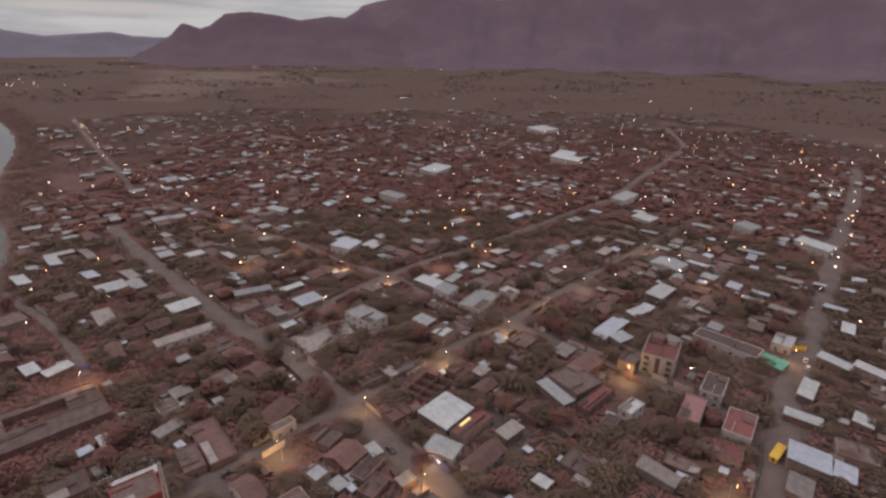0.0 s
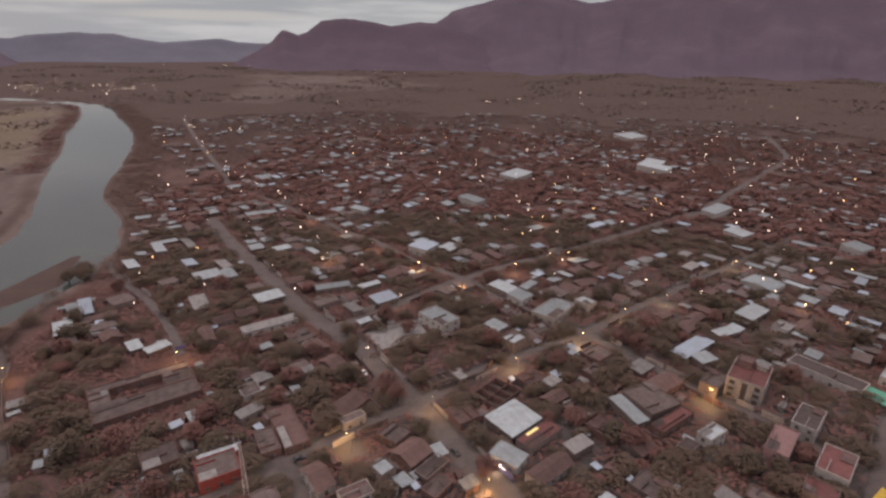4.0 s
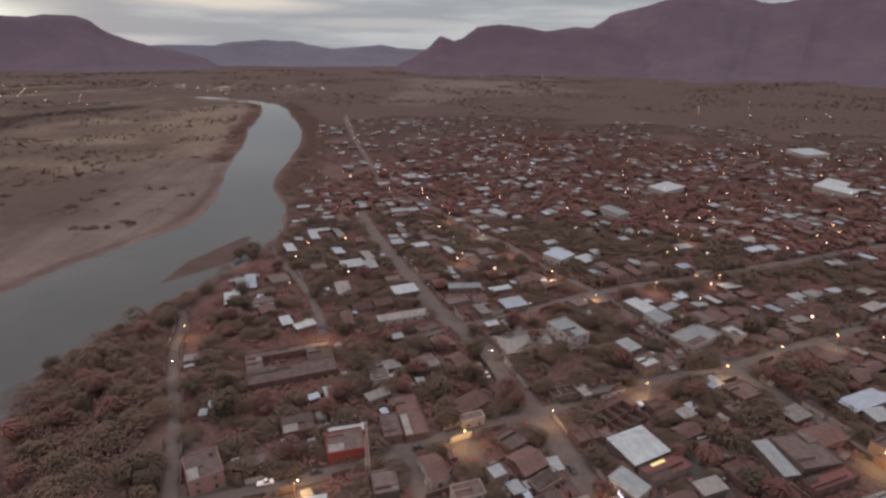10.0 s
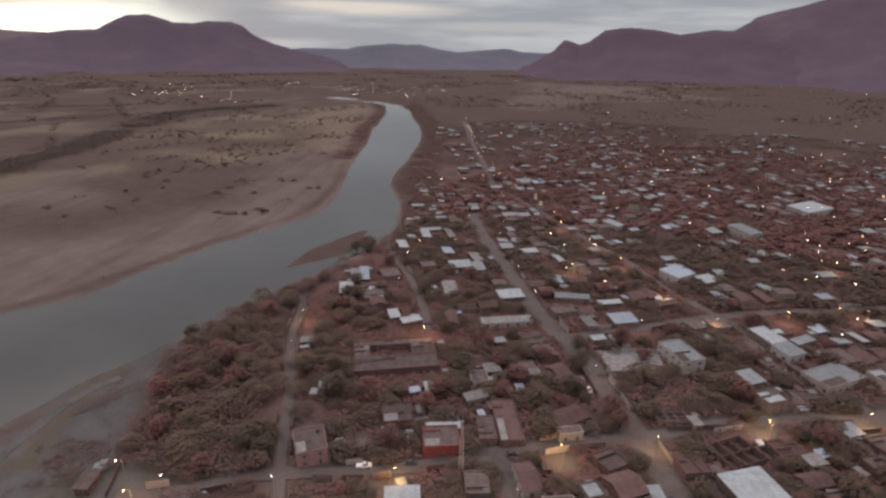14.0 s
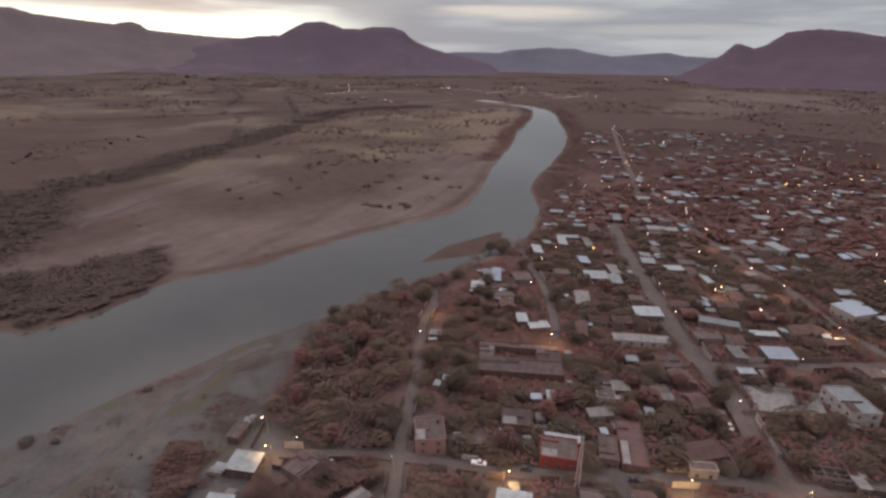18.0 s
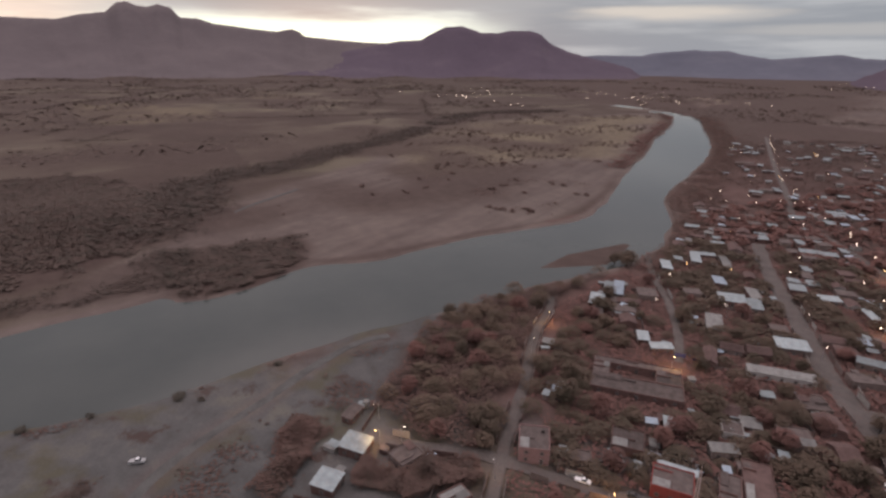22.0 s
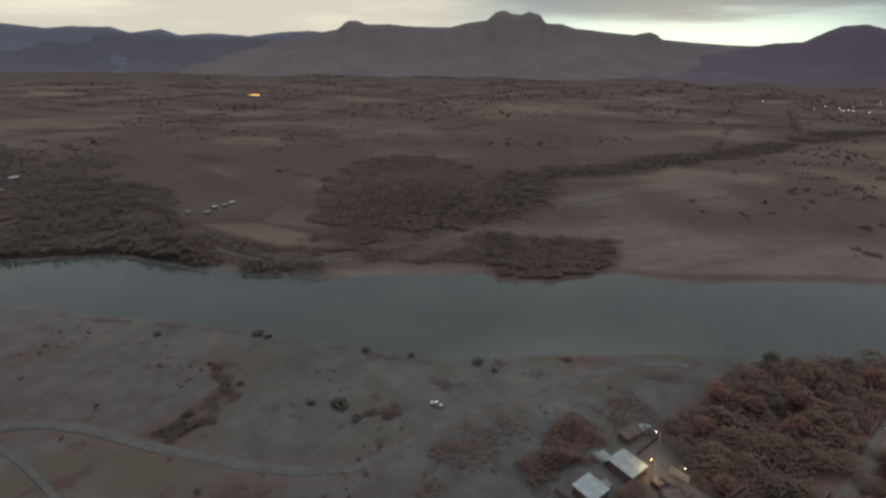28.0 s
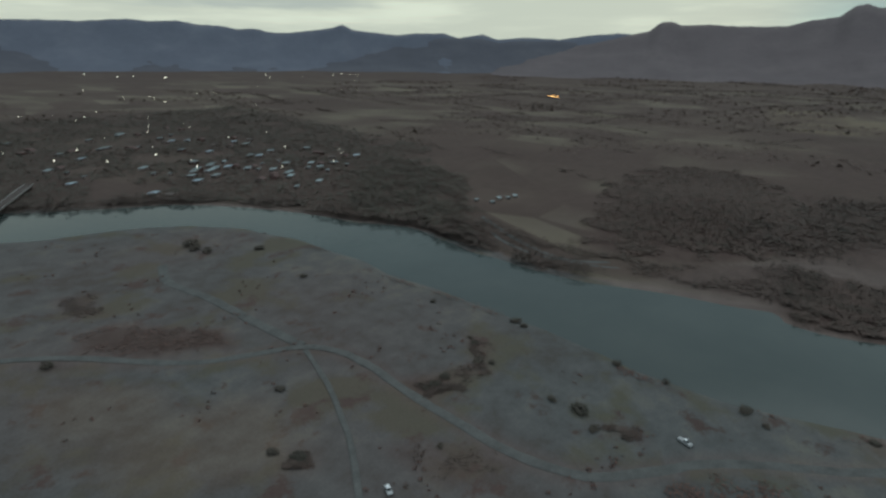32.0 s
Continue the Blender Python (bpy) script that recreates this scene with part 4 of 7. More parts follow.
place(6.5, 166.3, 16.0, 13.4, 4.0, 49, "sheet", M_SHEET, M_PLASTER, "broad hall under a pale zinc roof at the street corner", rise=0.8)
place(5.2, 147.1, 7.4, 10.3, 4.0, 61, "sheet", M_SHEET, M_WHITE, "white shop under a pale roof with a blue fascia", rise=0.5)
place(-34.7, 133.6, 5.7, 5.9, 5.5, 51, "flat", M_SHEET, M_PLASTER, "two-storey block with a bright white roof deck", floors=2)
place(-18.4, 146.8, 3.7, 5.3, 3.0, 39, "sheet", M_SHEET, M_PLASTER, "narrow shed under a white sheet roof")
place(-52.2, 158.4, 9.0, 4.0, 3.8, 45, "flat", M_CONC, M_CREAM, "cream house front lit by an orange street lamp")
place(28.9, 155.7, 9.2, 5.0, 4.0, 42, "sheet", M_PALE, M_PLASTER, "square house under a pale sheet roof")
place(49.7, 177.8, 5.6, 15.0, 4.0, 33, "sheet", M_SHEET, M_PLASTER, "long store under a bright zinc lean-to roof")
place(76.0, 166.9, 9.8, 5.3, 6.0, 41, "flat", M_SHEET, M_WHITE, "two-storey cube with a white roof deck", floors=2)
hotel = place(102.2, 204.4, 20.4, 13.6, 8.6, 59, "flat", M_MAROON, M_CREAM, "three-storey cream building with a red roof terrace", floors=3, tank=True)
place(87.8, 230.3, 24.7, 7.1, 4.0, 45, "sheet", M_SHEET_B, M_PLASTER, "long workshop under a blue-grey sheet roof")
place(90.1, 221.3, 9.1, 6.6, 4.0, 33, "sheet", M_SHEET, M_PLASTER, "workshop wing under a pale sheet roof")
place(108.4, 249.3, 11.9, 5.5, 3.0, 33, "sheet", M_SHEET, M_BRICK, "brick house under a pale zinc roof")
place(129.3, 271.9, 19.3, 8.8, 4.0, 45, "sheet", M_SHEET, M_PLASTER, "house under a bright stepped sheet roof")
place(150.4, 312.7, 15.5, 17.7, 4.5, 41, "gable", M_SHEET, M_WHITE, "white hall under a pale low-pitched metal roof", rise=1.2)
place(139.7, 259.7, 9.8, 7.4, 3.5, 45, "flat", M_PALE, M_WHITE, "pale flat-roofed house on a corner")
place(-56.2, 340.0, 16.0, 14.0, 5.0, 66, "sheet", M_SHEET_B, M_WHITE, "market hall under a blue-white metal roof", rise=0.8)
place(-38.9, 343.0, 12.0, 9.2, 3.5, 57, "sheet", M_SHEET, M_PLASTER, "shed under a white sheet roof")
place(-31.4, 238.0, 11.6, 18.2, 6.2, 49, "flat", M_SHEET, M_WHITE, "white two-storey school block with a pale roof", floors=2)
place(-2.8, 237.3, 7.9, 8.5, 3.5, 53, "sheet", M_SHEET, M_PLASTER, "house under a pale zinc roof")
place(6.0, 223.0, 9.2, 7.3, 5.5, 50, "flat", M_SHEET, M_PLASTER, "two-storey house with a bright roof deck", floors=2)
place(0.4, 282.2, 9.5, 16.2, 3.5, 56, "sheet", M_SHEET, M_PLASTER, "long house under a white sheet roof")
place(8.8, 273.3, 10.5, 9.7, 4.0, 54, "sheet", M_SHEET, M_WHITE, "corner house under a pale sheet roof")
place(13.8, 288.9, 12.4, 4.5, 3.5, 59, "sheet", M_SHEET, M_PLASTER, "narrow house under a zinc roof")
place(26.5, 259.9, 22.9, 13.0, 4.2, 57, "flat", M_SHEET, M_CREAM, "wide pale flat-roofed house beside a lamp")
place(43.7, 269.4, 7.5, 8.8, 5.0, 44, "flat", M_SHEET, M_CREAM, "yellowish house with a white roof deck")
place(-64.7, 259.1, 13.0, 9.3, 3.5, 46, "sheet", M_SHEET_B, M_PLASTER, "house under a grey-blue sheet roof")
place(-96.8, 269.2, 18.9, 5.5, 3.5, 29, "sheet", M_SHEET, M_PLASTER, "long white-roofed house behind a yard")
place(-77.1, 275.5, 12.7, 4.1, 3.0, 45, "sheet", M_SHEET, M_PLASTER, "narrow row under a white roof")
place(-113.0, 222.1, 26.5, 5.6, 3.2, 43, "sheet", M_PALE, M_WHITE, "long low white wing beside a courtyard")
place(98.7, 165.8, 17.0, 7.3, 6.0, 55, "flat", M_ROSE, M_ROSE, "pink two-storey house beside a dark tree", floors=2)
place(113.5, 159.2, 15.9, 9.5, 4.5, 53, "flat", M_MAROON, M_WHITE, "house with a deep red roof and white parapet")
place(102.3, 145.8, 8.5, 9.2, 4.0, 57, "flat", M_MAROON, M_PLASTER, "house with a red sealed roof")
place(74.1, 135.4, 5.8, 12.4, 4.0, 47, "sheet", M_PALE, M_PLASTER, "long shed under a dull pale roof")
place(114.5, 180.9, 15.3, 8.0, 6.0, 53, "flat", M_CONC, M_WHITE, "two-storey white house with a grey roof slab", floors=2)
place(138.9, 217.3, 9.7, 28.1, 4.0, 43, "flat", M_CONC, M_WHITE, "long grey-roofed row behind a wall")
place(166.9, 219.3, 12.6, 8.1, 4.0, 48, "flat", M_SHEET, M_WHITE, "white shop with a pale roof")
place(178.4, 200.9, 6.4, 12.8, 4.0, 38, "sheet", M_SHEET, M_PLASTER, "row under a bright white sheet roof")
place(189.5, 194.4, 6.3, 11.6, 4.0, 39, "sheet", M_SHEET, M_PLASTER, "row under a white sheet roof by the main street")
place(127.6, 141.7, 10.6, 12.1, 4.5, 55, "sheet", M_SHEET_B, M_PLASTER, "large shop under a blue-white metal roof", rise=0.9)
place(-207.3, 201.7, 7.5, 12.8, 3.2, 44, "sheet", M_SHEET, M_BRICK, "riverside house under a bright zinc roof")
place(-218.3, 220.4, 4.7, 11.8, 3.0, 46, "sheet", M_SHEET, M_BRICK, "riverside hut under a white roof")
place(-213.5, 223.7, 5.3, 17.1, 3.0, 44, "sheet", M_SHEET_B, M_PLASTER, "riverside hut under a blue-white roof")
place(-196.5, 192.7, 5.1, 9.7, 3.0, 47, "sheet", M_CONC, M_BRICK, "small grey-roofed riverside hut")
place(-164.4, 193.0, 5.1, 8.0, 3.0, 52, "sheet", M_SHEET, M_BRICK, "hut under a bright square zinc roof")
place(-153.4, 193.5, 10.1, 4.9, 3.0, 60, "sheet", M_SHEET, M_BRICK, "narrow shed under a white roof")
place(-110.0, 150.7, 3.7, 6.6, 3.0, 46, "sheet", M_SHEET, M_BRICK, "small hut under a bright sheet roof")
place(-91.4, 156.6, 9.2, 4.4, 3.5, 56, "sheet", M_PALE, M_PLASTER, "house under a pale sheet roof")
place(-122.8, 97.8, 10.6, 12.7, 6.0, 54, "flat", M_CONC, M_ROSE, "unfinished two-storey cream house at the lane", floors=2, tank=True)
place(-110.7, 108.9, 7.0, 5.4, 3.2, 55, "flat", M_CONC, M_PLASTER, "small house with a grey roof slab")
place(-105.4, 119.7, 4.3, 5.0, 3.2, 53, "sheet", M_SHEET, M_BRICK, "hut under a bright sheet roof")
place(-87.9, 127.3, 12.7, 11.0, 4.6, 39, "flat", M_CONC, M_RED, "red-painted house front lit by street lamps")
place(-81.9, 98.0, 10.5, 7.2, 4.0, 39, "sheet", M_SHEET, M_BRICK, "house under a curved white sheet roof")
place(-110.0, 129.8, 11.2, 11.0, 3.5, 43, "flat", M_CONC, M_BRICK, "low house with a stained grey roof")
place(-78.1, 142.4, 6.6, 12.8, 3.2, 38, "flat", M_CONC, M_BRICK, "weathered grey-roofed brick house")
place(-84.2, 186.4, 11.0, 11.1, 3.2, 49, "flat", M_CONC, M_PLASTER, "low house with a broken grey roof")
place(-126.4, 250.7, 14.0, 9.3, 3.5, 47, "sheet", M_SHEET, M_PLASTER, "long house under a bright sheet roof")
place(-175.0, 272.9, 14.0, 10.2, 3.0, 45, "sheet", M_SHEET, M_BRICK, "row under a white sheet roof")
place(-163.6, 277.0, 6.8, 11.8, 3.0, 45, "sheet", M_SHEET, M_PLASTER, "small house under a white roof")
place(-159.1, 237.6, 7.5, 15.4, 3.0, 42, "sheet", M_PALE, M_PLASTER, "pale-roofed house in a yard")
place(-0.6, 183.4, 15.4, 12.6, 3.0, 56, "shell", M_CONC, M_BRICK, "roofless grid of unfinished brick walls")
place(-150.7, 41.3, 8.6, 9.4, 3.4, 135, "sheet", M_SHEET, M_BRICK, "house under a broad bright zinc roof by the sand flat")
place(-138.0, 27.6, 8.2, 7.7, 3.2, 136, "sheet", M_SHEET, M_BRICK, "hut under a bright folded zinc roof")
place(-169.0, 45.8, 8.6, 4.2, 2.8, 129, "sheet", M_CONC, M_BRICK, "small hut with a patched roof at the town edge")
place(-138.1, 55.2, 9.5, 8.6, 3.2, 104, "flat", M_CONC, M_PLASTER, "grey-roofed house at the lane")
place(-113.9, 61.4, 9.3, 6.1, 3.2, 97, "flat", M_PALE, M_BRICK, "low house with pale roof sheets")
place(4.9, 574.5, 36.8, 19.9, 5.0, 61, "sheet", M_SHEET, M_WHITE, "large hall under a pale metal roof in the outer town")
place(161.7, 640.4, 25.8, 33.6, 5.0, 62, "sheet", M_SHEET, M_WHITE, "large hall under a pale metal roof in the outer town")
place(173.7, 466.2, 32.5, 11.9, 6.0, 49, "sheet", M_SHEET, M_WHITE, "large hall under a pale metal roof in the outer town")
place(-33.7, 464.2, 13.2, 20.6, 5.0, 58, "sheet", M_SHEET, M_WHITE, "large hall under a pale metal roof in the outer town")
place(267.7, 347.6, 15.2, 22.1, 5.0, 37, "sheet", M_SHEET, M_WHITE, "large hall under a pale metal roof in the outer town")
place(242.3, 388.1, 16.8, 13.1, 5.0, 33, "sheet", M_SHEET, M_WHITE, "large hall under a pale metal roof in the outer town")
place(176.8, 869.8, 42.5, 30.4, 6.0, 39, "sheet", M_SHEET, M_WHITE, "large hall under a pale metal roof in the outer town")
place(171.3, 409.7, 15.2, 15.3, 4.0, 43, "sheet", M_SHEET, M_WHITE, "large hall under a pale metal roof in the outer town")
place(-123.4, 420.3, 9.1, 14.4, 4.0, 70, "sheet", M_SHEET, M_WHITE, "large hall under a pale metal roof in the outer town")
place(169.2, 672.8, 24.3, 21.1, 5.0, 66, "sheet", M_SHEET, M_WHITE, "large hall under a pale metal roof in the outer town")
place(-145.6, 170.0, 36.9, 4.8, 3.2, 44, "flat", M_CONC, M_BRICK, "grey-roofed wing of a house round a courtyard")
place(-133.2, 157.3, 36.9, 10.9, 3.2, 44, "flat", M_CONC, M_BRICK, "grey-roofed wing of a house round a courtyard")
place(-131.1, 173.9, 10.6, 9.3, 3.2, 44, "flat", M_CONC, M_BRICK, "grey-roofed wing of a house round a courtyard")
place(-151.1, 154.4, 7.2, 9.3, 3.2, 44, "flat", M_CONC, M_BRICK, "grey-roofed wing of a house round a courtyard")
place(59.7, 186.5, 15.2, 16.2, 4.5, 34, "flat", M_CONC, M_PLASTER, "large hall under a dark grey roof")
place(65.1, 175.0, 19.7, 5.0, 3.8, 43, "flat", M_MAROON, M_BRICK, "long low row with a ribbed red roof")
place(15.8, 159.6, 17.5, 6.9, 3.6, 49, "flat", M_MAROON, M_PLASTER, "hall with a maroon roof beside a lit skylight")
place(18.6, 143.3, 16.1, 6.6, 3.4, 46, "gable", M_CLAY, M_WHITE, "house under an old maroon tile roof")
place(88.7, 202.9, 12.8, 7.5, 5.0, 50, "flat", M_CONC, M_PLASTER, "grey flat-roofed house by the cream building")
place(67.4, 199.5, 14.6, 8.4, 3.4, 42, "gable", M_CLAY, M_BRICK, "long house under a maroon tile roof")
place(66.9, 161.7, 7.1, 5.1, 3.2, 48, "flat", M_CONC, M_PLASTER, "roofless cream yard building")
place(43.9, 219.3, 12.1, 9.4, 3.2, 48, "flat", M_CONC, M_BRICK, "low house with a grey roof slab")
place(-24.0, 190.0, 12.0, 5.5, 3.2, 38, "shell", M_CONC, M_PLASTER, "roofless shell of a weathered grey house")
place(-74.6, 151.7, 9.1, 24.6, 2.8, 39, "flat", M_CLAY, M_BRICK, "large lot under one maroon roof")
place(-91.3, 133.4, 12.3, 3.0, 3.5, 37, "sheet", M_SHEET, M_PLASTER, "narrow wing under a white sheet roof")
place(-66.4, 116.6, 7.6, 9.6, 4.0, 38, "flat", M_CONC, M_PLASTER, "walled building with a grey roof at the crossing")
place(-55.1, 128.9, 6.1, 12.2, 3.2, 46, "gable", M_CLAY, M_WHITE, "maroon-roofed house with a white end wall")
place(-40.6, 122.6, 9.8, 6.1, 5.2, 40, "flat", M_CLAY, M_CREAM, "cream two-storey house with a maroon roof", floors=2)
place(-35.3, 153.1, 8.9, 8.8, 3.0, 61, "flat", M_CONC, M_BRICK, "low house with a worn grey roof")
place(-27.5, 144.4, 10.0, 10.0, 3.2, 55, "gable", M_CLAY, M_BRICK, "house under a broad maroon tile roof")
place(-56.6, 166.3, 13.9, 8.3, 3.2, 64, "gable", M_CLAY, M_BRICK, "house under a maroon tile roof behind the lit front")
place(-106.2, 178.6, 7.3, 7.7, 3.0, 46, "gable", M_CLAY, M_BRICK, "small house under a clay roof")
place(-97.9, 169.9, 7.4, 8.1, 3.0, 43, "flat", M_CONC, M_WHITE, "small house with a pale front wall")
place(-71.9, 193.9, 6.9, 9.5, 3.0, 57, "gable", M_CLAY, M_BRICK, "house under a reddish gable roof")
place(-16.9, 130.9, 8.9, 6.0, 3.0, 59, "flat", M_CONC, M_BRICK, "grey roof beside the shops")
place(-19.7, 138.9, 11.2, 5.6, 3.0, 58, "flat", M_CONC, M_PLASTER, "long low shed with a grey roof")
BRIGHT_ROOFS = [(-219, 324, 13.9), (-229, 308, 16), (-235, 298, 6.0), (-229, 280, 16), (-196, 289, 11.9), (-173, 289, 16), (-174, 269, 16), (-162, 275, 8.4), (-157, 233, 11.6), (-150, 323, 10.7), (-113, 287, 7.5), (-117, 249, 11.4), (-96, 269, 16), (-78, 272, 10.5), (-65, 260, 14.0), (-78, 246, 10.9), (-61, 237, 5.7), (-165, 192, 9.6), (-153, 193, 13.1), (-83, 186, 6.8), (-106, 202, 5), (-80, 173, 5), (-92, 158, 11.4), (-110, 151, 7.3), (-93, 133, 11.7), (-35, 136, 7.9), (-28, 132, 5), (66, 310, 7.7), (151, 317, 16), (170, 314, 12.2), (130, 274, 13.7), (110, 249, 6.2)]
BRIGHT_ROOFS += [(87, 226, 15.5), (21, 261, 16), (46, 274, 11.5), (136, 257, 9.0), (171, 220, 11.6), (265, 351, 16), (254, 395, 16), (74, 136, 13.3), (130, 143, 15.3), (114, 181, 8.5), (24, 155, 7.7), (36, 132, 5), (49, 133, 5), (22, 194, 6.6), (163, 378, 12.2), (119, 358, 9.0), (117, 336, 14.2), (102, 352, 8.8), (209, 393, 13.1), (290, 382, 9.4), (218, 339, 16), (228, 284, 5.8), (216, 292, 14.5), (217, 255, 10.1), (208, 233, 12.7), (177, 264, 9.7), (141, 165, 11.9), (162, 162, 7.4), (154, 182, 15.3), (163, 178, 12.9), (32, 220, 7.3), (61, 211, 9.6)]
BRIGHT_ROOFS += [(-16, 192, 5.2), (-29, 196, 8.9), (-37, 154, 7.7), (-106, 176, 9.1), (-97, 179, 6.8), (-7, 133, 5.2), (136, 136, 8.7), (118, 131, 10.3), (-126, 249, 13.4), (-68, 232, 6.8), (-146, 127, 5), (-181, 148, 5.1), (-233, 320, 15.8), (-150, 316, 9.2), (-122, 379, 7.9), (-126, 425, 10.5), (-219, 408, 7.3), (-262, 500, 16), (-256, 521, 16), (-240, 484, 12.6), (-159, 498, 10.2), (-139, 555, 8.9), (-85, 443, 11.5), (-67, 367, 9.7), (-39, 343, 10.5), (-71, 628, 12.2), (-35, 472, 16), (20, 398, 14.3), (65, 434, 13.0), (68, 412, 16), (21, 357, 8.6), (-29, 322, 9.9)]
BRIGHT_ROOFS += [(-220, 643, 13.1), (-171, 591, 11.9), (-138, 532, 9.6), (-177, 395, 6.0), (-95, 557, 11.0), (-75, 524, 10.3), (-123, 537, 10.7), (-146, 388, 5.8), (39, 603, 11.7), (46, 528, 10.3), (-5, 420, 8.3), (-260, 338, 6.8), (-254, 362, 6.1), (-256, 431, 6.9), (-306, 540, 8.4), (-289, 593, 10.2), (-241, 586, 8.6), (-118, 738, 16), (-61, 829, 16), (-39, 730, 14.0), (-7, 679, 13.1), (66, 805, 16), (81, 709, 13.7), (-96, 876, 16), (-33, 923, 14.1), (31, 845, 16), (88, 993, 16), (-417, 789, 11.9), (-354, 763, 11.3), (-380, 668, 8.8), (-257, 662, 9.5)]
BRIGHT_ROOFS += [(-237, 316, 13.0), (-234, 280, 13.0), (-196, 289, 13.0), (-172, 270, 13.0), (-164, 276, 9.4), (-156, 234, 11.6), (-232, 326, 9.7), (-219, 408, 11.1), (-194, 399, 11.6), (-263, 476, 13.0), (-251, 513, 13.0), (-240, 518, 13.0), (-163, 496, 13.0), (-149, 535, 13.0), (-123, 530, 11.7), (-216, 641, 13.0), (-83, 446, 10.9), (-78, 603, 13.0), (-68, 625, 13.0), (-66, 370, 10.8), (-119, 378, 10.5), (-110, 374, 8.6), (-113, 286, 9.1), (-150, 323, 10.3), (-128, 322, 13.0), (-211, 316, 10.9), (16, 397, 10.5), (24, 355, 11.1)]
BRIGHT_ROOFS += [(36, 310, 9.2), (70, 310, 9.3), (112, 331, 11.7), (101, 350, 10.5), (65, 433, 10.5), (80, 422, 9.4), (135, 428, 12.7), (211, 394, 13.0), (174, 426, 11.0), (212, 466, 11.0), (174, 318, 8.8), (213, 329, 13.0), (186, 272, 8.9), (186, 252, 12.0), (144, 251, 6.6), (177, 283, 9.7), (335, 560, 13.0), (327, 458, 12.1), (444, 541, 13.0), (438, 518, 13.0), (291, 383, 12.5), (115, 222, 5.9), (141, 233, 7.6), (97, 276, 5.0), (115, 254, 6.4), (136, 353, 13.0), (77, 302, 8.5), (158, 343, 10.8)]
br = random.Random(3)
outer_roofs = []
for x, y, w in BRIGHT_ROOFS:
    if any((x - a) ** 2 + (y - b) ** 2 < (0.9 * c + 0.3 * w) ** 2 for a, b, c in taken) or signed([(x, y)], RIVER_EDGE)[0] < 6:
        continue
    if math.hypot(x, y) > 400:
        outer_roofs.append((x, y, w))
        continue
    place(x, y, w, min(w, 8) * br.uniform(0.55, 0.9), br.uniform(2.6, 3.6), 47 + br.choice((0, 90)) + br.uniform(-5, 5), "sheet", br.choice((M_SHEET, M_SHEET, M_SHEET_B, M_PALE, M_PALE)), br.choice((M_PLASTER, M_BRICK)), "house under a pale metal sheet roof among trees", group="houses of the town")


segs = []
for h_, p_ in STREETS:
    for a, b in zip(p_, p_[1:]):
        segs.append((*a, *b, h_))
segs = np.array(segs)


def street_near(x, y):
    a, b = segs[:, :2], segs[:, 2:4]
    d = b - a
    t = np.clip(((np.array((x, y)) - a) * d).sum(1) / (d * d).sum(1), 0, 1)
    dist = np.linalg.norm(np.array((x, y)) - a - t[:, None] * d, axis=1) - segs[:, 4]
    k = int(np.argmin(dist))
    return dist[k], math.degrees(math.atan2(d[k, 1], d[k, 0]))


KINDS = [
    ("flat", 9, 10, 3.3, M_CONC, M_PLASTER, 1, False, "single-storey house with a stained flat concrete roof"),
    ("flat", 8, 8, 3.2, M_PALE, M_WHITE, 1, True, "pale flat-roofed house with a black water tank"),
    ("flat", 8, 9, 6.2, M_CONC, M_PLASTER, 2, True, "two-storey plastered house with a flat roof"),
    ("flat", 11, 8, 3.3, M_CLAY, M_BRICK, 1, False, "brick house with a reddish sealed flat roof"),
    ("flat", 7, 10, 3.1, M_CONC, M_BRICK, 1, False, "bare brick house with an unfinished flat roof"),
    ("sheet", 8, 6, 2.8, M_SHEET, M_PLASTER, 1, False, "small house under a pale zinc sheet roof"),
    ("sheet", 10, 7, 3.0, M_SHEET, M_BRICK, 1, False, "long shed under a bright zinc sheet roof"),
    ("sheet", 6, 5, 2.5, M_SHEET_B, M_PLASTER, 1, False, "hut under a blue-grey metal sheet roof"),
    ("gable", 10, 8, 2.9, M_CLAY, M_PLASTER, 1, False, "plastered house under a dark red clay tile roof"),
    ("gable", 12, 7, 2.9, M_CLAY, M_BRICK, 1, False, "long brick house under an old clay tile roof"),
    ("gable", 8, 7, 2.8, M_CLAY, M_WHITE, 1, False, "whitewashed house under a brown clay tile roof"),
]
WEIGHTS = [10, 10, 4, 7, 7, 20, 14, 14, 9, 7, 7]
DULL = [16, 0, 2, 16, 16, 1, 0, 1, 18, 16, 3]
YARDS = ([(-189, 148), (-172, 163), (-151, 149), (-120, 170), (-109, 156), (-111, 145), (-119, 133), (-109, 118), (-122, 109), (-129, 113), (-138, 101)], [(-60, 216), (-37, 186), (-27, 183), (-5, 200), (3, 223), (-42, 222)])      # wooded ground without houses
rnd = random.Random(7)
models = {}
cell_u, cell_v = 12.2, 12.8
c45, s45 = math.cos(radians(R45)), math.sin(radians(R45))
lots = []
for iu in range(-70, 110):
    for iv in range(-70, 110):
        u, v = iu * cell_u + rnd.uniform(-1.6, 1.6), iv * cell_v + rnd.uniform(-1.6, 1.6)
        lots.append((u * c45 - v * s45, u * s45 + v * c45))
lots = np.array(lots)
lots = lots[inside(lots, TOWN)]
lots = lots[np.argsort(np.hypot(lots[:, 0], lots[:, 1]))]
far_lots = [(x, y, w, min(w, 9) * br.uniform(0.6, 0.9), br.uniform(2.6, 3.6), 47 + br.choice((0, 90)), br.choice((5, 6, 7, 5, 1))) for x, y, w in outer_roofs]
taken += [(x, y, 0.5 * w) for x, y, w in outer_roofs]
made_houses = 0
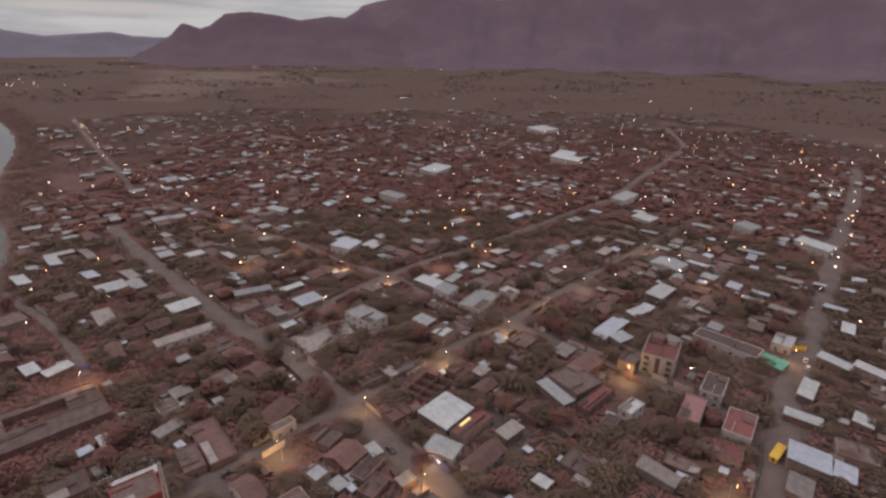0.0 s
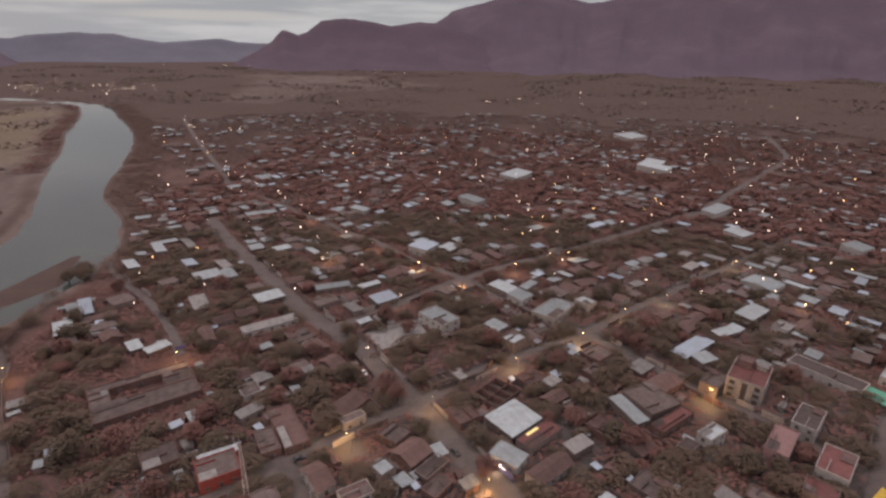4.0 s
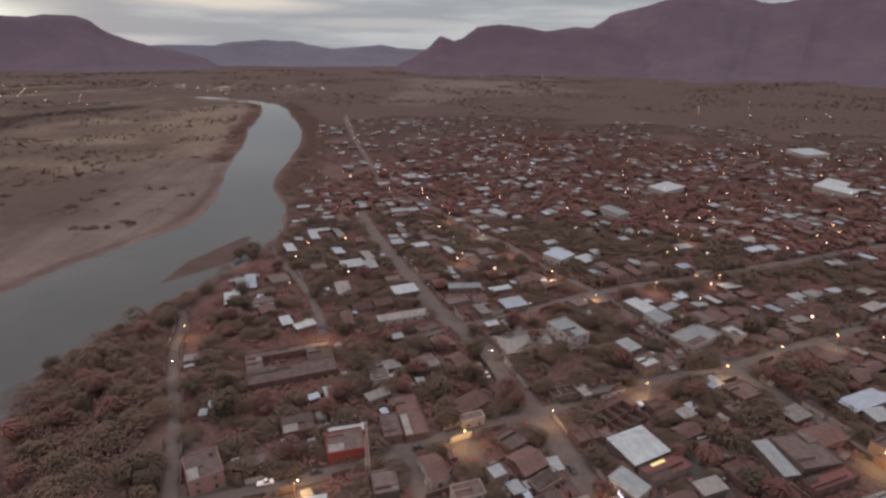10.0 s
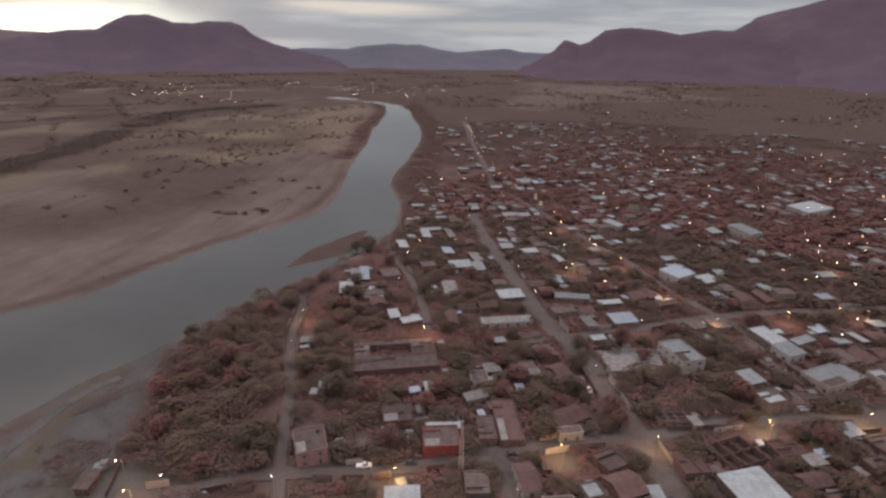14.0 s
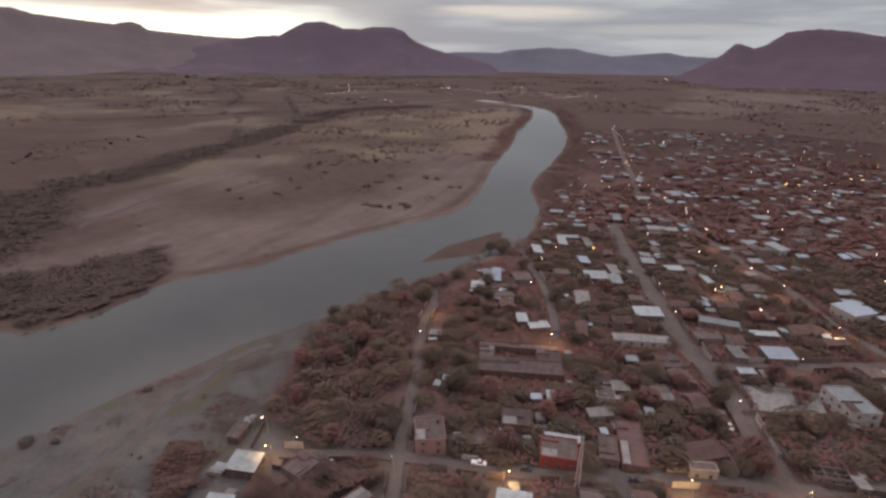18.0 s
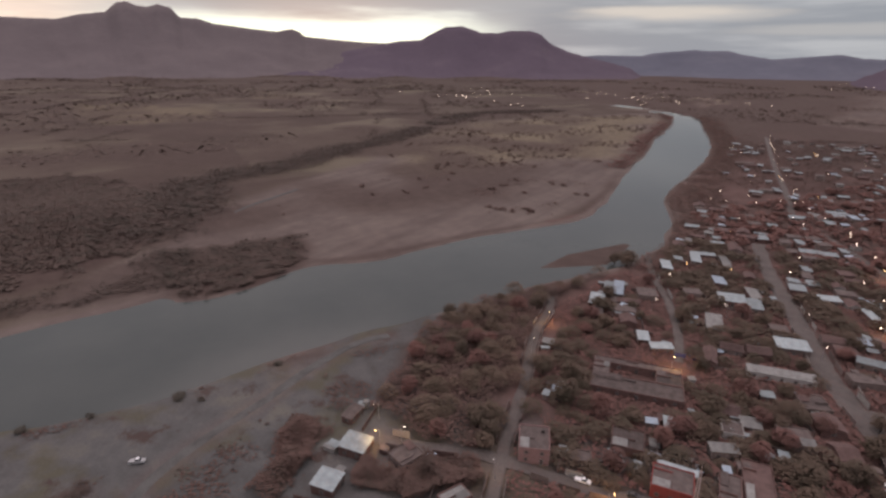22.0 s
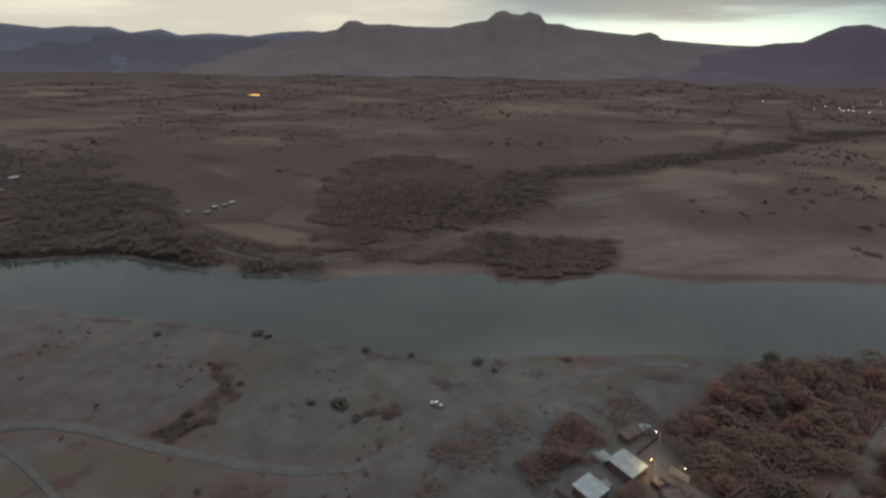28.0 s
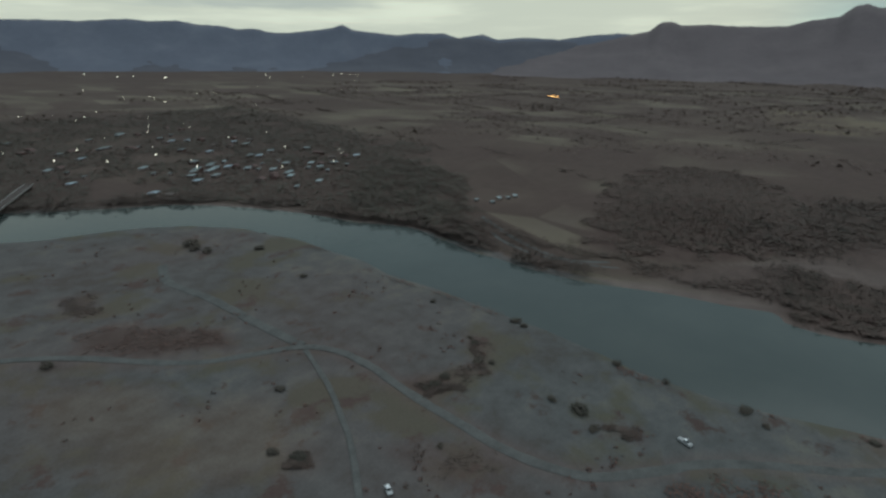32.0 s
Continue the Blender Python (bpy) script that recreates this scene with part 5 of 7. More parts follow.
for x, y in lots:
    r = math.hypot(x, y)
    dens = 0.42 if r < 300 else 0.40 - 0.28 * min(1, (r - 300) / 640)
    dens *= 1.0 + 1.9 * noise.noise(Vector((x * 0.009, y * 0.009, 3.0)))
    if rnd.random() > dens or r < 70 or any(inside([(x, y)], q)[0] for q in YARDS):
        continue
    k = rnd.choices(range(len(KINDS)), DULL if r < 330 else WEIGHTS)[0]
    kind, w, d, h, rf, wl_, fl, tank, label = KINDS[k]
    gap, turn = street_near(x, y)
    if gap < d * 0.5 + 0.3:
        continue
    if any((x - a) ** 2 + (y - b) ** 2 < (c + 0.42 * max(w, d)) ** 2 for a, b, c in taken):
        continue
    if gap > 60:
        turn = R45
    turn += rnd.choice((0, 90, 180, 270)) + rnd.uniform(-4, 4)
    if made_houses < 85:
        if k in models:
            ob = copy_thing(models[k], pose(x, y, 0, 0, 0, turn))
        else:
            ob = models[k] = house(x, y, w, d, h, turn, kind, rf, wl_, label, fl, tank, group="houses of the town")
        ob.scale = (rnd.uniform(0.8, 1.22), rnd.uniform(0.8, 1.2), rnd.uniform(0.92, 1.1))
        made_houses += 1
    else:
        far_lots.append((x, y, w * rnd.uniform(0.75, 1.25), d * rnd.uniform(0.75, 1.25), h * rnd.uniform(0.9, 1.1), turn, k))
    taken.append((x, y, 0.42 * max(w, d)))
    plots_built.append((x, y, w * 1.05, d * 1.05, turn))

cr = random.Random(29)
for x, y, c in list(taken):
    for _ in range(cr.choice((0, 1, 1, 2, 3))):
        a = cr.uniform(0, 6.28)
        px_, py_ = x + math.cos(a) * (c + cr.uniform(1.0, 4.0)), y + math.sin(a) * (c + cr.uniform(1.0, 4.0))
        if street_near(px_, py_)[0] < 1.2 or math.hypot(px_, py_) > 380:
            continue
        far_lots.append((px_, py_, cr.uniform(1.6, 4.5), cr.uniform(1.4, 3.6), cr.uniform(1.7, 2.9), R45 + cr.choice((0, 90)) + cr.uniform(-12, 12), cr.choice((5, 5, 7, 4, 0, 9, 1))))
vr = random.Random(17)
for _ in range(60):
    far_lots.append((vr.uniform(-500, -180), vr.uniform(-980, -500), 9, 8, 3.2, 35 + vr.uniform(-8, 8), vr.choice((0, 3, 5, 6, 7, 8, 9))))
# the rest of the town, too far off to pick apart
by_mat = {}
for x, y, w, d, h, turn, k in far_lots:
    kind, rf, wl_ = KINDS[k][0], KINDS[k][4], KINDS[k][5]
    m = pose(x, y, 0, 0, 0, turn)
    bm_w = by_mat.setdefault(("wall", wl_.name), (bmesh.new(), wl_))[0]
    bm_r = by_mat.setdefault(("roof", rf.name), (bmesh.new(), rf))[0]

    def put(bm, pts, quads_):
        vs = [bm.verts.new(m @ Vector(p)) for p in pts]
        for q in quads_:
            bm.faces.new([vs[i] for i in q])
    put(bm_w, [(sx * w / 2, sy * d / 2, z) for z in (-0.7, h) for sx, sy in ((-1, -1), (1, -1), (1, 1), (-1, 1))], [(0, 1, 5, 4), (1, 2, 6, 5), (2, 3, 7, 6), (3, 0, 4, 7)])
    o = 0.3
    if kind == "gable":
        z = h + 0.2 * d
        put(bm_r, [(-w / 2 - o, -d / 2 - o, h), (w / 2 + o, -d / 2 - o, h), (w / 2 + o, 0, z), (-w / 2 - o, 0, z), (-w / 2 - o, d / 2 + o, h), (w / 2 + o, d / 2 + o, h)], [(0, 1, 2, 3), (3, 2, 5, 4)])
        put(bm_w, [(-w / 2, -d / 2, h), (-w / 2, d / 2, h), (-w / 2, 0, z - 0.1), (w / 2, -d / 2, h), (w / 2, d / 2, h), (w / 2, 0, z - 0.1)], [(0, 2, 1), (3, 4, 5)])
    else:
        z = h + (0.1 * d if kind == "sheet" else 0.0)
        put(bm_r, [(-w / 2 - o, -d / 2 - o, h + 0.04), (w / 2 + o, -d / 2 - o, h + 0.04), (w / 2 + o, d / 2 + o, z + 0.04), (-w / 2 - o, d / 2 + o, z + 0.04),
                   (-w / 2 - o, -d / 2 - o, h - 0.12), (w / 2 + o, -d / 2 - o, h - 0.12), (w / 2 + o, d / 2 + o, z - 0.12), (-w / 2 - o, d / 2 + o, z - 0.12)], [(0, 1, 2, 3), (0, 4, 5, 1), (1, 5, 6, 2), (2, 6, 7, 3), (3, 7, 4, 0)])
suburb = tagged(empty("outer_town", "low houses with pale and red roofs spreading over the plain", "houses"), kind="stuff")
for (what, _), (bm, material) in by_mat.items():
    tagged(part(what + "s", bm, material, suburb), kind="stuff")


# ---------------------------------------------------------------- trees and scrub
def leaf_cloud(name, centres, radii, heights, count, leaf, material, parent=None, seed=1, low=0.35, patch=0.85, dome=False):
    """Many small leaf clumps in uneven crowns, in one mesh."""
    g = np.random.default_rng(seed)
    c = np.repeat(np.asarray(centres, float), count, axis=0)
    r = np.repeat(np.asarray(radii, float), count)
    h = np.repeat(np.asarray(heights, float), count)
    n = len(c)
    d = g.normal(size=(n, 3))
    d /= np.linalg.norm(d, axis=1)[:, None]
    rad = g.uniform(0.55, 1.0, n) ** 0.4
    turn = np.arctan2(d[:, 1], d[:, 0])
    lobes = 1 + 0.17 * np.sin(2 * turn + c[:, 0]) + 0.12 * np.sin(3 * turn + c[:, 1]) + 0.07 * np.sin(7 * turn + 2 * c[:, 1] + 2 * d[:, 2])
    p = c + np.stack([d[:, 0] * r * rad * lobes, d[:, 1] * r * rad * lobes, h * (low + (1 - low) * 0.5) + d[:, 2] * rad * h * (1 - low) * 0.5], 1)
    if dome:
        rho = g.random(n) ** 0.5
        ang = turn + 0.0
        p = c + np.stack([np.cos(ang) * rho * r * lobes, np.sin(ang) * rho * r * lobes, h * (low + (1 - low) * np.sqrt(1 - 0.92 * rho ** 2) * g.uniform(0.72, 1.0, n))], 1)
        d = np.stack([np.cos(ang) * rho * 0.5, np.sin(ang) * rho * 0.5, np.ones(n)], 1)
    s = leaf * r * g.uniform(0.6, 1.35, n)
    a = g.normal(size=(n, 3)) * 0.25 + d * 1.0 + [0, 0, 0.9]
    a /= np.linalg.norm(a, axis=1)[:, None]
    t = np.cross(a, g.normal(size=(n, 3)))
    t /= np.linalg.norm(t, axis=1)[:, None]
    b = np.cross(a, t)
    q = np.stack([p + t * s[:, None], p + b * (s * patch)[:, None] + a * (0.35 * s)[:, None], p - t * s[:, None], p - b * (s * patch)[:, None] + a * (0.2 * s)[:, None]], 1).reshape(-1, 3)
    me = bpy.data.meshes.new(name)
    me.vertices.add(len(q))
    me.vertices.foreach_set("co", q.ravel())
    me.loops.add(n * 4)
    me.loops.foreach_set("vertex_index", np.arange(n * 4))
    me.polygons.add(n)
    me.polygons.foreach_set("loop_start", np.arange(0, n * 4, 4))
    me.update(calc_edges=True)
    me.materials.append(material)
    ob = new(name, me)
    ob.parent = parent
    return ob


def tree(x, y, height, radius, seed, material, label):
    g = random.Random(seed)
    ob = empty("tree", label, "tree", "trees among the houses")
    bm = bmesh.new()
    top = (g.uniform(-0.4, 0.4), g.uniform(-0.4, 0.4), height * 0.45)
    tube(bm, (0, 0, -0.5), top, 0.28, 0.17, 7)
    for _ in range(5):
        a = g.uniform(0, 6.28)
        tube(bm, top, (top[0] + math.cos(a) * radius * 0.6, top[1] + math.sin(a) * radius * 0.6, height * g.uniform(0.6, 0.85)), 0.13, 0.04, 5)
    part("trunk", bm, M_BARK, ob)
    lobes = [(0.0, 0.0, height * 0.45)]
    for k in range(11):
        a, q = k * 2.4 + g.uniform(-0.4, 0.4), radius * (0.30 + 0.38 * g.random())
        lobes.append((math.cos(a) * q, math.sin(a) * q, height * g.uniform(0.14, 0.42)))
    sizes = [radius * 0.55] + [radius * g.uniform(0.32, 0.52) for _ in range(11)]
    leaf_cloud("crown", lobes, sizes, [height * g.uniform(0.38, 0.52) for _ in lobes], 95, 0.19, material, ob, seed, 0.0)
    ob.matrix_world = pose(x, y, 0, 0, 0, g.uniform(0, 360))
    return ob


tree_models = []
ORANGE = [(-138, 184), (-50, 145), (-1, 131), (-24, 280), (-90, 335), (-53, 302), (38, 229), (83, 191), (6, 310), (40, 336), (144, 338), (94, 126), (7, 202), (-24, 169), (62, 257), (88, 280), (157, 278), (162, 204), (-199, 162), (-89, 103), (26, 413), (-149, 48), (-121, 360), (-113, 307), (-155, 388)]
WHITE = [(-179, 137), (-118, 78), (-146, 58), (-164, 53), (-53, 118), (-54, 254), (-58, 200), (-138, 282), (-186, 224), (-224, 360), (-190, 425), (-179, 331), (-113, 254), (109, 190), (272, 334), (197, 246), (218, 270), (301, 370), (324, 397), (-253, 452), (-164, 252)]

spots = []
tr = random.Random(21)
for _ in range(26000):
    x, y = tr.uniform(-310, 560), tr.uniform(36, 910)
    spots.append((x, y))
spots = np.array(spots)
ok_town = inside(spots, TOWN) & (signed(spots, RIVER_EDGE) > 5)
ok_wood = inside(spots, WOOD) & (signed(spots, RIVER_EDGE) > 3)
SPECIAL_TREES = [(-248, 264, 8.0), (-253, 258, 6.0), (106, 163, 5.1), (-26, 172, 5.6), (-27, 157, 4.5), (-6, 156, 5.6), (-2, 140, 4.5), (-43, 143, 6.0), (-50, 142, 3.9), (33, 182, 6.5), (-74, 222, 4.8), (-44, 180, 6.2), (84, 154, 6.5), (58, 152, 6.2), (74, 252, 6.5), (63, 242, 6.5), (81, 246, 6.5), (25, 208, 6.2), (-11, 224, 6.5)]
SPECIAL_TREES += [(-21, 252, 6.0), (-58, 236, 5.6), (-50, 244, 5.0), (-110, 175, 6.2), (-112, 197, 6.2), (-104, 211, 4.6), (-69, 169, 6.2), (-84, 179, 6.2), (-63, 184, 6.0), (169, 250, 6.2), (123, 213, 5.2), (15, 132, 6.0), (43, 148, 6.2), (25, 133, 5.5), (55, 135, 6.2), (-244, 259, 6.0), (-106, 152, 6.2), (-153, 138, 6.0), (-140, 126, 6.2), (-128, 133, 6.2), (-120, 142, 6.0)]
SPECIAL_TREES += [(43, 199, 6.0), (58, 236, 7.0), (77, 237, 6.0), (42, 164, 6.0), (48, 160, 6.0), (-69, 215, 3.2), (-67, 203, 5.5), (-39, 175, 4.5), (0, 209, 4.5), (-36, 203, 3.8), (-83, 202, 4.8), (-90, 198, 4.8)]
near_trees, far_trees = [(x, y, r * 0.8) for x, y, r in SPECIAL_TREES if min(math.hypot(x - p, y - q) for p, q in ORANGE) > r * 0.8 + 2.5], []
for (x, y), a, b in zip(spots, ok_town, ok_wood):
    if not (a or b):
        continue
    r = math.hypot(x, y)
    n_ = noise.noise(Vector((x * 0.02, y * 0.02, 9.0)))
    if b and tr.random() > 0.6:
        continue
    if not b and tr.random() > (0.62 + 0.9 * n_) * (1.0 - 0.75 * min(1.0, max(0.0, (r - 420) / 480))):
        continue
    gap, _ = street_near(x, y)
    if gap < 2.0 or min((x - p) ** 2 + (y - q) ** 2 for p, q in ORANGE + WHITE) < 100:
        continue
    if any((x - p) ** 2 + (y - q) ** 2 < (c * 0.9 + 0.6) ** 2 for p, q, c in taken):
        continue
    rad = tr.uniform(2.4, 5.0)
    if any((x - p) ** 2 + (y - q) ** 2 < (0.62 * (c + rad)) ** 2 for p, q, c in near_trees[-260:]):
        continue
    (near_trees if r < 330 and len(near_trees) < 295 and (tr.random() < 0.7 or b) else far_trees).append((x, y, rad))
tree_labels = [(M_LEAF_G, "bushy brown-green tree between the houses"), (M_LEAF_G, "dark green mango tree in a yard"), (M_LEAF, "dry broad-crowned tree beside a yard wall")]
for i, (x, y, rad) in enumerate(near_trees):
    k = i % 9
    if i < 9:
        m_, lab = tree_labels[k % 3]
        tree_models.append(tree(x, y, 5.5 + 0.4 * k, 3.3, 100 + k, m_, lab))
        ob = tree_models[-1]
    else:
        ob = copy_thing(tree_models[k], pose(x, y, 0, 0, 0, tr.uniform(0, 360)))
    s_ = rad / 3.3
    ob.scale = (s_ * tr.uniform(0.9, 1.15), s_ * tr.uniform(0.9, 1.15), s_ * tr.uniform(0.75, 1.05))
ft = np.array(far_trees)
away = np.hypot(ft[:, 0], ft[:, 1])
wooded = inside(ft[:, :2], WOOD)
for sel, count, leaf, m_ in ((wooded, 300, 0.09, M_LEAF_G), ((away < 280) & ~wooded, 300, 0.09, M_LEAF_G), ((away >= 280) & (away < 430) & ~wooded, 100, 0.155, M_LEAF_G), (away >= 430, 36, 0.27, M_LEAF)):
    q = ft[sel]
    tagged(leaf_cloud("woodland", np.column_stack([q[:, :2], np.zeros(len(q))]), q[:, 2] * 1.2, q[:, 2] * np.where(inside(q[:, :2], WOOD), 1.75, 1.15), count, leaf, m_, seed=5, low=0.05, dome=True), "trees crowded between the far roofs", "trees", kind="stuff")


# growth that fills the yards between houses and streets
MX0, MY0, MX1, MY1 = -660, 30, 660, 1160
free = np.ones((MX1 - MX0, MY1 - MY0), bool)
mgx, mgy = np.meshgrid(np.arange(MX0, MX1) + 0.5, np.arange(MY0, MY1) + 0.5, indexing="ij")


def clear(x, y, r):
    x0, x1, y0, y1 = int(x - r) - MX0, int(x + r) + 2 - MX0, int(y - r) - MY0, int(y + r) + 2 - MY0
    if x1 <= 0 or y1 <= 0 or x0 >= free.shape[0] or y0 >= free.shape[1]:
        return
    sl = (slice(max(x0, 0), x1), slice(max(y0, 0), y1))
    free[sl] &= (mgx[sl] - x) ** 2 + (mgy[sl] - y) ** 2 > r * r


for x, y, w, d, a in plots_built:
    r = 0.5 * math.hypot(w, d) + 2
    if not (MX0 + r < x < MX1 - r and MY0 + r < y < MY1 - r):
        continue
    sl = (slice(int(x - r) - MX0, int(x + r) + 1 - MX0), slice(int(y - r) - MY0, int(y + r) + 1 - MY0))
    dx, dy, c_, s_ = mgx[sl] - x, mgy[sl] - y, math.cos(radians(a)), math.sin(radians(a))
    free[sl] &= ~((np.abs(dx * c_ + dy * s_) < w / 2 + 0.9) & (np.abs(dy * c_ - dx * s_) < d / 2 + 0.9))
for x, y, w in outer_roofs:
    clear(x, y, 0.5 * w + 1)
for x, y in catmull(TRACKS[3][1], 4):
    clear(x, y, 9)
free &= ~inside(np.stack([mgx.ravel(), mgy.ravel()], 1), [(-310, 800), (-260, 850), (-188, 772), (-196, 733), (-262, 750)]).reshape(free.shape)
for h_, p_ in STREETS:
    for x, y in catmull(p_, 1.5):
        clear(x, y, h_ + 1.0)
for x, y in ORANGE:
    clear(x, y, 6.0)
free &= ~inside(np.stack([mgx.ravel(), mgy.ravel()], 1), SCHOOL_YARD).reshape(free.shape)
for x, y in WHITE:
    clear(x, y, 2.5)


def in_yard(p):
    i, k = np.clip((p[:, 0] - MX0).astype(int), 0, free.shape[0] - 1), np.clip((p[:, 1] - MY0).astype(int), 0, free.shape[1] - 1)
    return free[i, k]


def scatter(n, region, seed, keep=None):
    g = np.random.default_rng(seed)
    poly = np.array(region)
    lo, hi = poly.min(0), poly.max(0)
    p = g.uniform(lo, hi, (n, 2))
    p = p[inside(p, region)]
    p = p[signed(p, RIVER_EDGE) > 2.5]
    if keep is not None:
        p = p[keep(p)]
    return p, g


def scrub(name, label, p, g, r0, r1, count, leaf, material=None, tall=1.0):
    r = g.uniform(r0, r1, len(p))
    z = hill(p[:, 0], p[:, 1])
    return tagged(leaf_cloud(name, np.column_stack([p, z - 0.1]), r, r * tall * g.uniform(0.8, 1.3, len(p)), count, leaf, material or M_LEAF_FAR, seed=int(r0 * 100) + len(p), low=0.0), label, "bushes", kind="stuff")


def canopy(name, label, n, region, seed, height, leaf, material, edge=8.0, scale=0.05, bare=-1.0, lump=0.09, line=None, width=20.0, ragged=0.10, grow=0.0, where=None, even=1.0):
    """A closed, uneven cover of leaf clumps over a region, or along a line."""
    g = np.random.default_rng(seed)
    if line is not None:
        axis_ = np.array(line)
        p = axis_[g.integers(0, len(axis_), n)] + g.normal(0, width, (n, 2))
        inner = np.ones(n)
    else:
        poly = np.array(region)
        p = g.uniform(poly.min(0), poly.max(0), (n, 2))
        p = p[inside(p, region)]
        if where is not None:
            p = p[where(p)]
        inner = smooth01(-signed(p, region) + edge * 1.4 * wobble(p, scale * 1.6, 3.0), 0, edge)
    w_ = wobble(p, scale, float(seed))
    keep = (inner > g.random(len(p))) & (w_ + ragged * g.normal(size=len(p)) > bare)
    p, w_ = p[keep], w_[keep]
    low_ = p[:, 0] < -190
    low_[low_] = signed(p[low_], RIVER_EDGE) <= 2.0
    p, w_ = p[~low_], w_[~low_]
    top = height * np.clip(0.62 + even * (0.75 * wobble(p, lump, seed + 4.0) + 0.3 * w_), 0.15, 1.5)
    z = hill(p[:, 0], p[:, 1]) + top * g.uniform(0.02, 1.0, len(p)) ** (0.12 + 0.23 * even)
    m = len(p)
    s_ = (leaf * g.uniform(0.5, 1.3, m) * (1 + grow * np.hypot(p[:, 0], p[:, 1])))[:, None]
    a = g.normal(size=(m, 3)) * 0.22 + [0, 0, 1.0]
    a /= np.linalg.norm(a, axis=1)[:, None]
    t = np.cross(a, g.normal(size=(m, 3)))
    t /= np.linalg.norm(t, axis=1)[:, None]
    b = np.cross(a, t)
    c = np.column_stack([p, z])
    q = np.stack([c + t * s_, c + b * s_ * 0.8 - a * s_ * 0.3, c - t * s_, c - b * s_ * 0.8 - a * s_ * 0.15], 1).reshape(-1, 3)
    me = bpy.data.meshes.new(name)
    me.vertices.add(len(q))
    me.vertices.foreach_set("co", q.ravel())
    me.loops.add(m * 4)
    me.loops.foreach_set("vertex_index", np.arange(m * 4))
    me.polygons.add(m)
    me.polygons.foreach_set("loop_start", np.arange(0, m * 4, 4))
    me.update(calc_edges=True)
    me.materials.append(material)
    return tagged(new(name, me), label, "bushes", kind="stuff")


# dense scrub on the knoll and along the far bank
TOWN_NEAR = [(-245, 262), (-213, 172), (-180, 138), (-140, 98), (-118, 76), (-96, 54), (-36, 74), (48, 48), (168, 48), (330, 140), (400, 260), (330, 330), (180, 400), (0, 420), (-150, 400), (-235, 330)]
canopy("yard_growth", "dark trees and shrubs filling the yards between houses", 230000, TOWN_NEAR, 81, 2.9, 0.75, M_LEAF, 5.0, 0.05, -0.42, 0.10, where=in_yard, even=0.3)
canopy("yard_growth", "trees and shrubs between the outer houses", 190000, [(-250, 262), (-235, 330), (-150, 400), (0, 420), (180, 400), (330, 330), (400, 260), (560, 380), (640, 800), (520, 1150), (-360, 1150), (-650, 930), (-420, 560), (-320, 400)], 82, 2.8, 1.4, M_LEAF_FAR, 8.0, 0.02, -0.2, 0.06, where=in_yard, even=0.5)
canopy("thicket", "dense dark thicket covering the knoll", 80000, KNOLL, 31, 2.4, 1.2, M_LEAF_W, 34.0, 0.025, -0.75, even=0.12)
canopy("thicket", "dark brush clump at the water's edge", 22000, BRUSH, 32, 3.4, 0.85, M_LEAF_W, 16.0, 0.06, -0.7, even=0.15)
for k, edge in enumerate(THICKET_EDGE):
    canopy("thicket", "brown thicket at the edge of the town", 14000, edge, 38 + k, 4.6, 0.45, M_LEAF_FAR, 4.0, 0.07, -0.5, 0.14, where=in_yard)
canopy("woodland", "brown-green trees crowding the river bank", 52000, WOOD, 48, 6.0, 0.62, M_LEAF_FAR, 4.0, 0.05, -0.8, 0.085, even=0.5)
canopy("bank_trees", "grove of tall dark trees behind the far bank", 26000, [(-424, -463), (-540, -500), (-510, -407), (-500, -345), (-330, -222), (-296, -222), (-318, -270), (-300, -299), (-296, -332)], 55, 6.5, 1.1, M_LEAF_V, 10.0, 0.03, -0.35, 0.07)
canopy("thicket", "dark riverside scrub on the far bank", 45000, FAR_BANK, 40, 3.4, 1.0, M_LEAF_W, 8.0, 0.03, -0.02)
for k, grove in enumerate(([(-298, -250), (-304, -205), (-345, -225), (-342, -265)], [(-280, -335), (-286, -287), (-312, -262), (-322, -334), (-309, -365)])):
    canopy("bank_trees", "tall dark trees standing over the water", 5000, grove, 52 + k, 9.0, 0.95, M_LEAF_W, 6.0, 0.05, -0.5, 0.1)
# bank trees north along the river
bank = np.array(catmull(BANK_EAST, 5))
p = bank[(bank[:, 1] > 270) & (bank[:, 0] > -900)] + [20, 7]
canopy("bank_trees", "trees lining the town bank of the river", 34000, None, 33, 4.5, 1.0, M_LEAF_FAR, scale=0.03, bare=-0.32, line=p, width=13.0, even=0.6)
bank = np.array(catmull(BANK_WEST, 5))
p = bank[(bank[:, 1] > 500) & (bank[:, 0] > -930)] - [16, 4]
canopy("bank_trees", "trees lining the meadow bank of the river", 9000, None, 43, 5.0, 1.2, M_LEAF, scale=0.03, bare=-0.15, line=p, width=9.0)
p = bank[(bank[:, 1] < -120)] - [14, 6]
canopy("bank_trees", "dark trees along the outer bend of the river", 16000, None, 44, 5.5, 1.2, M_LEAF_W, scale=0.03, bare=-0.2, line=p, width=8.0)
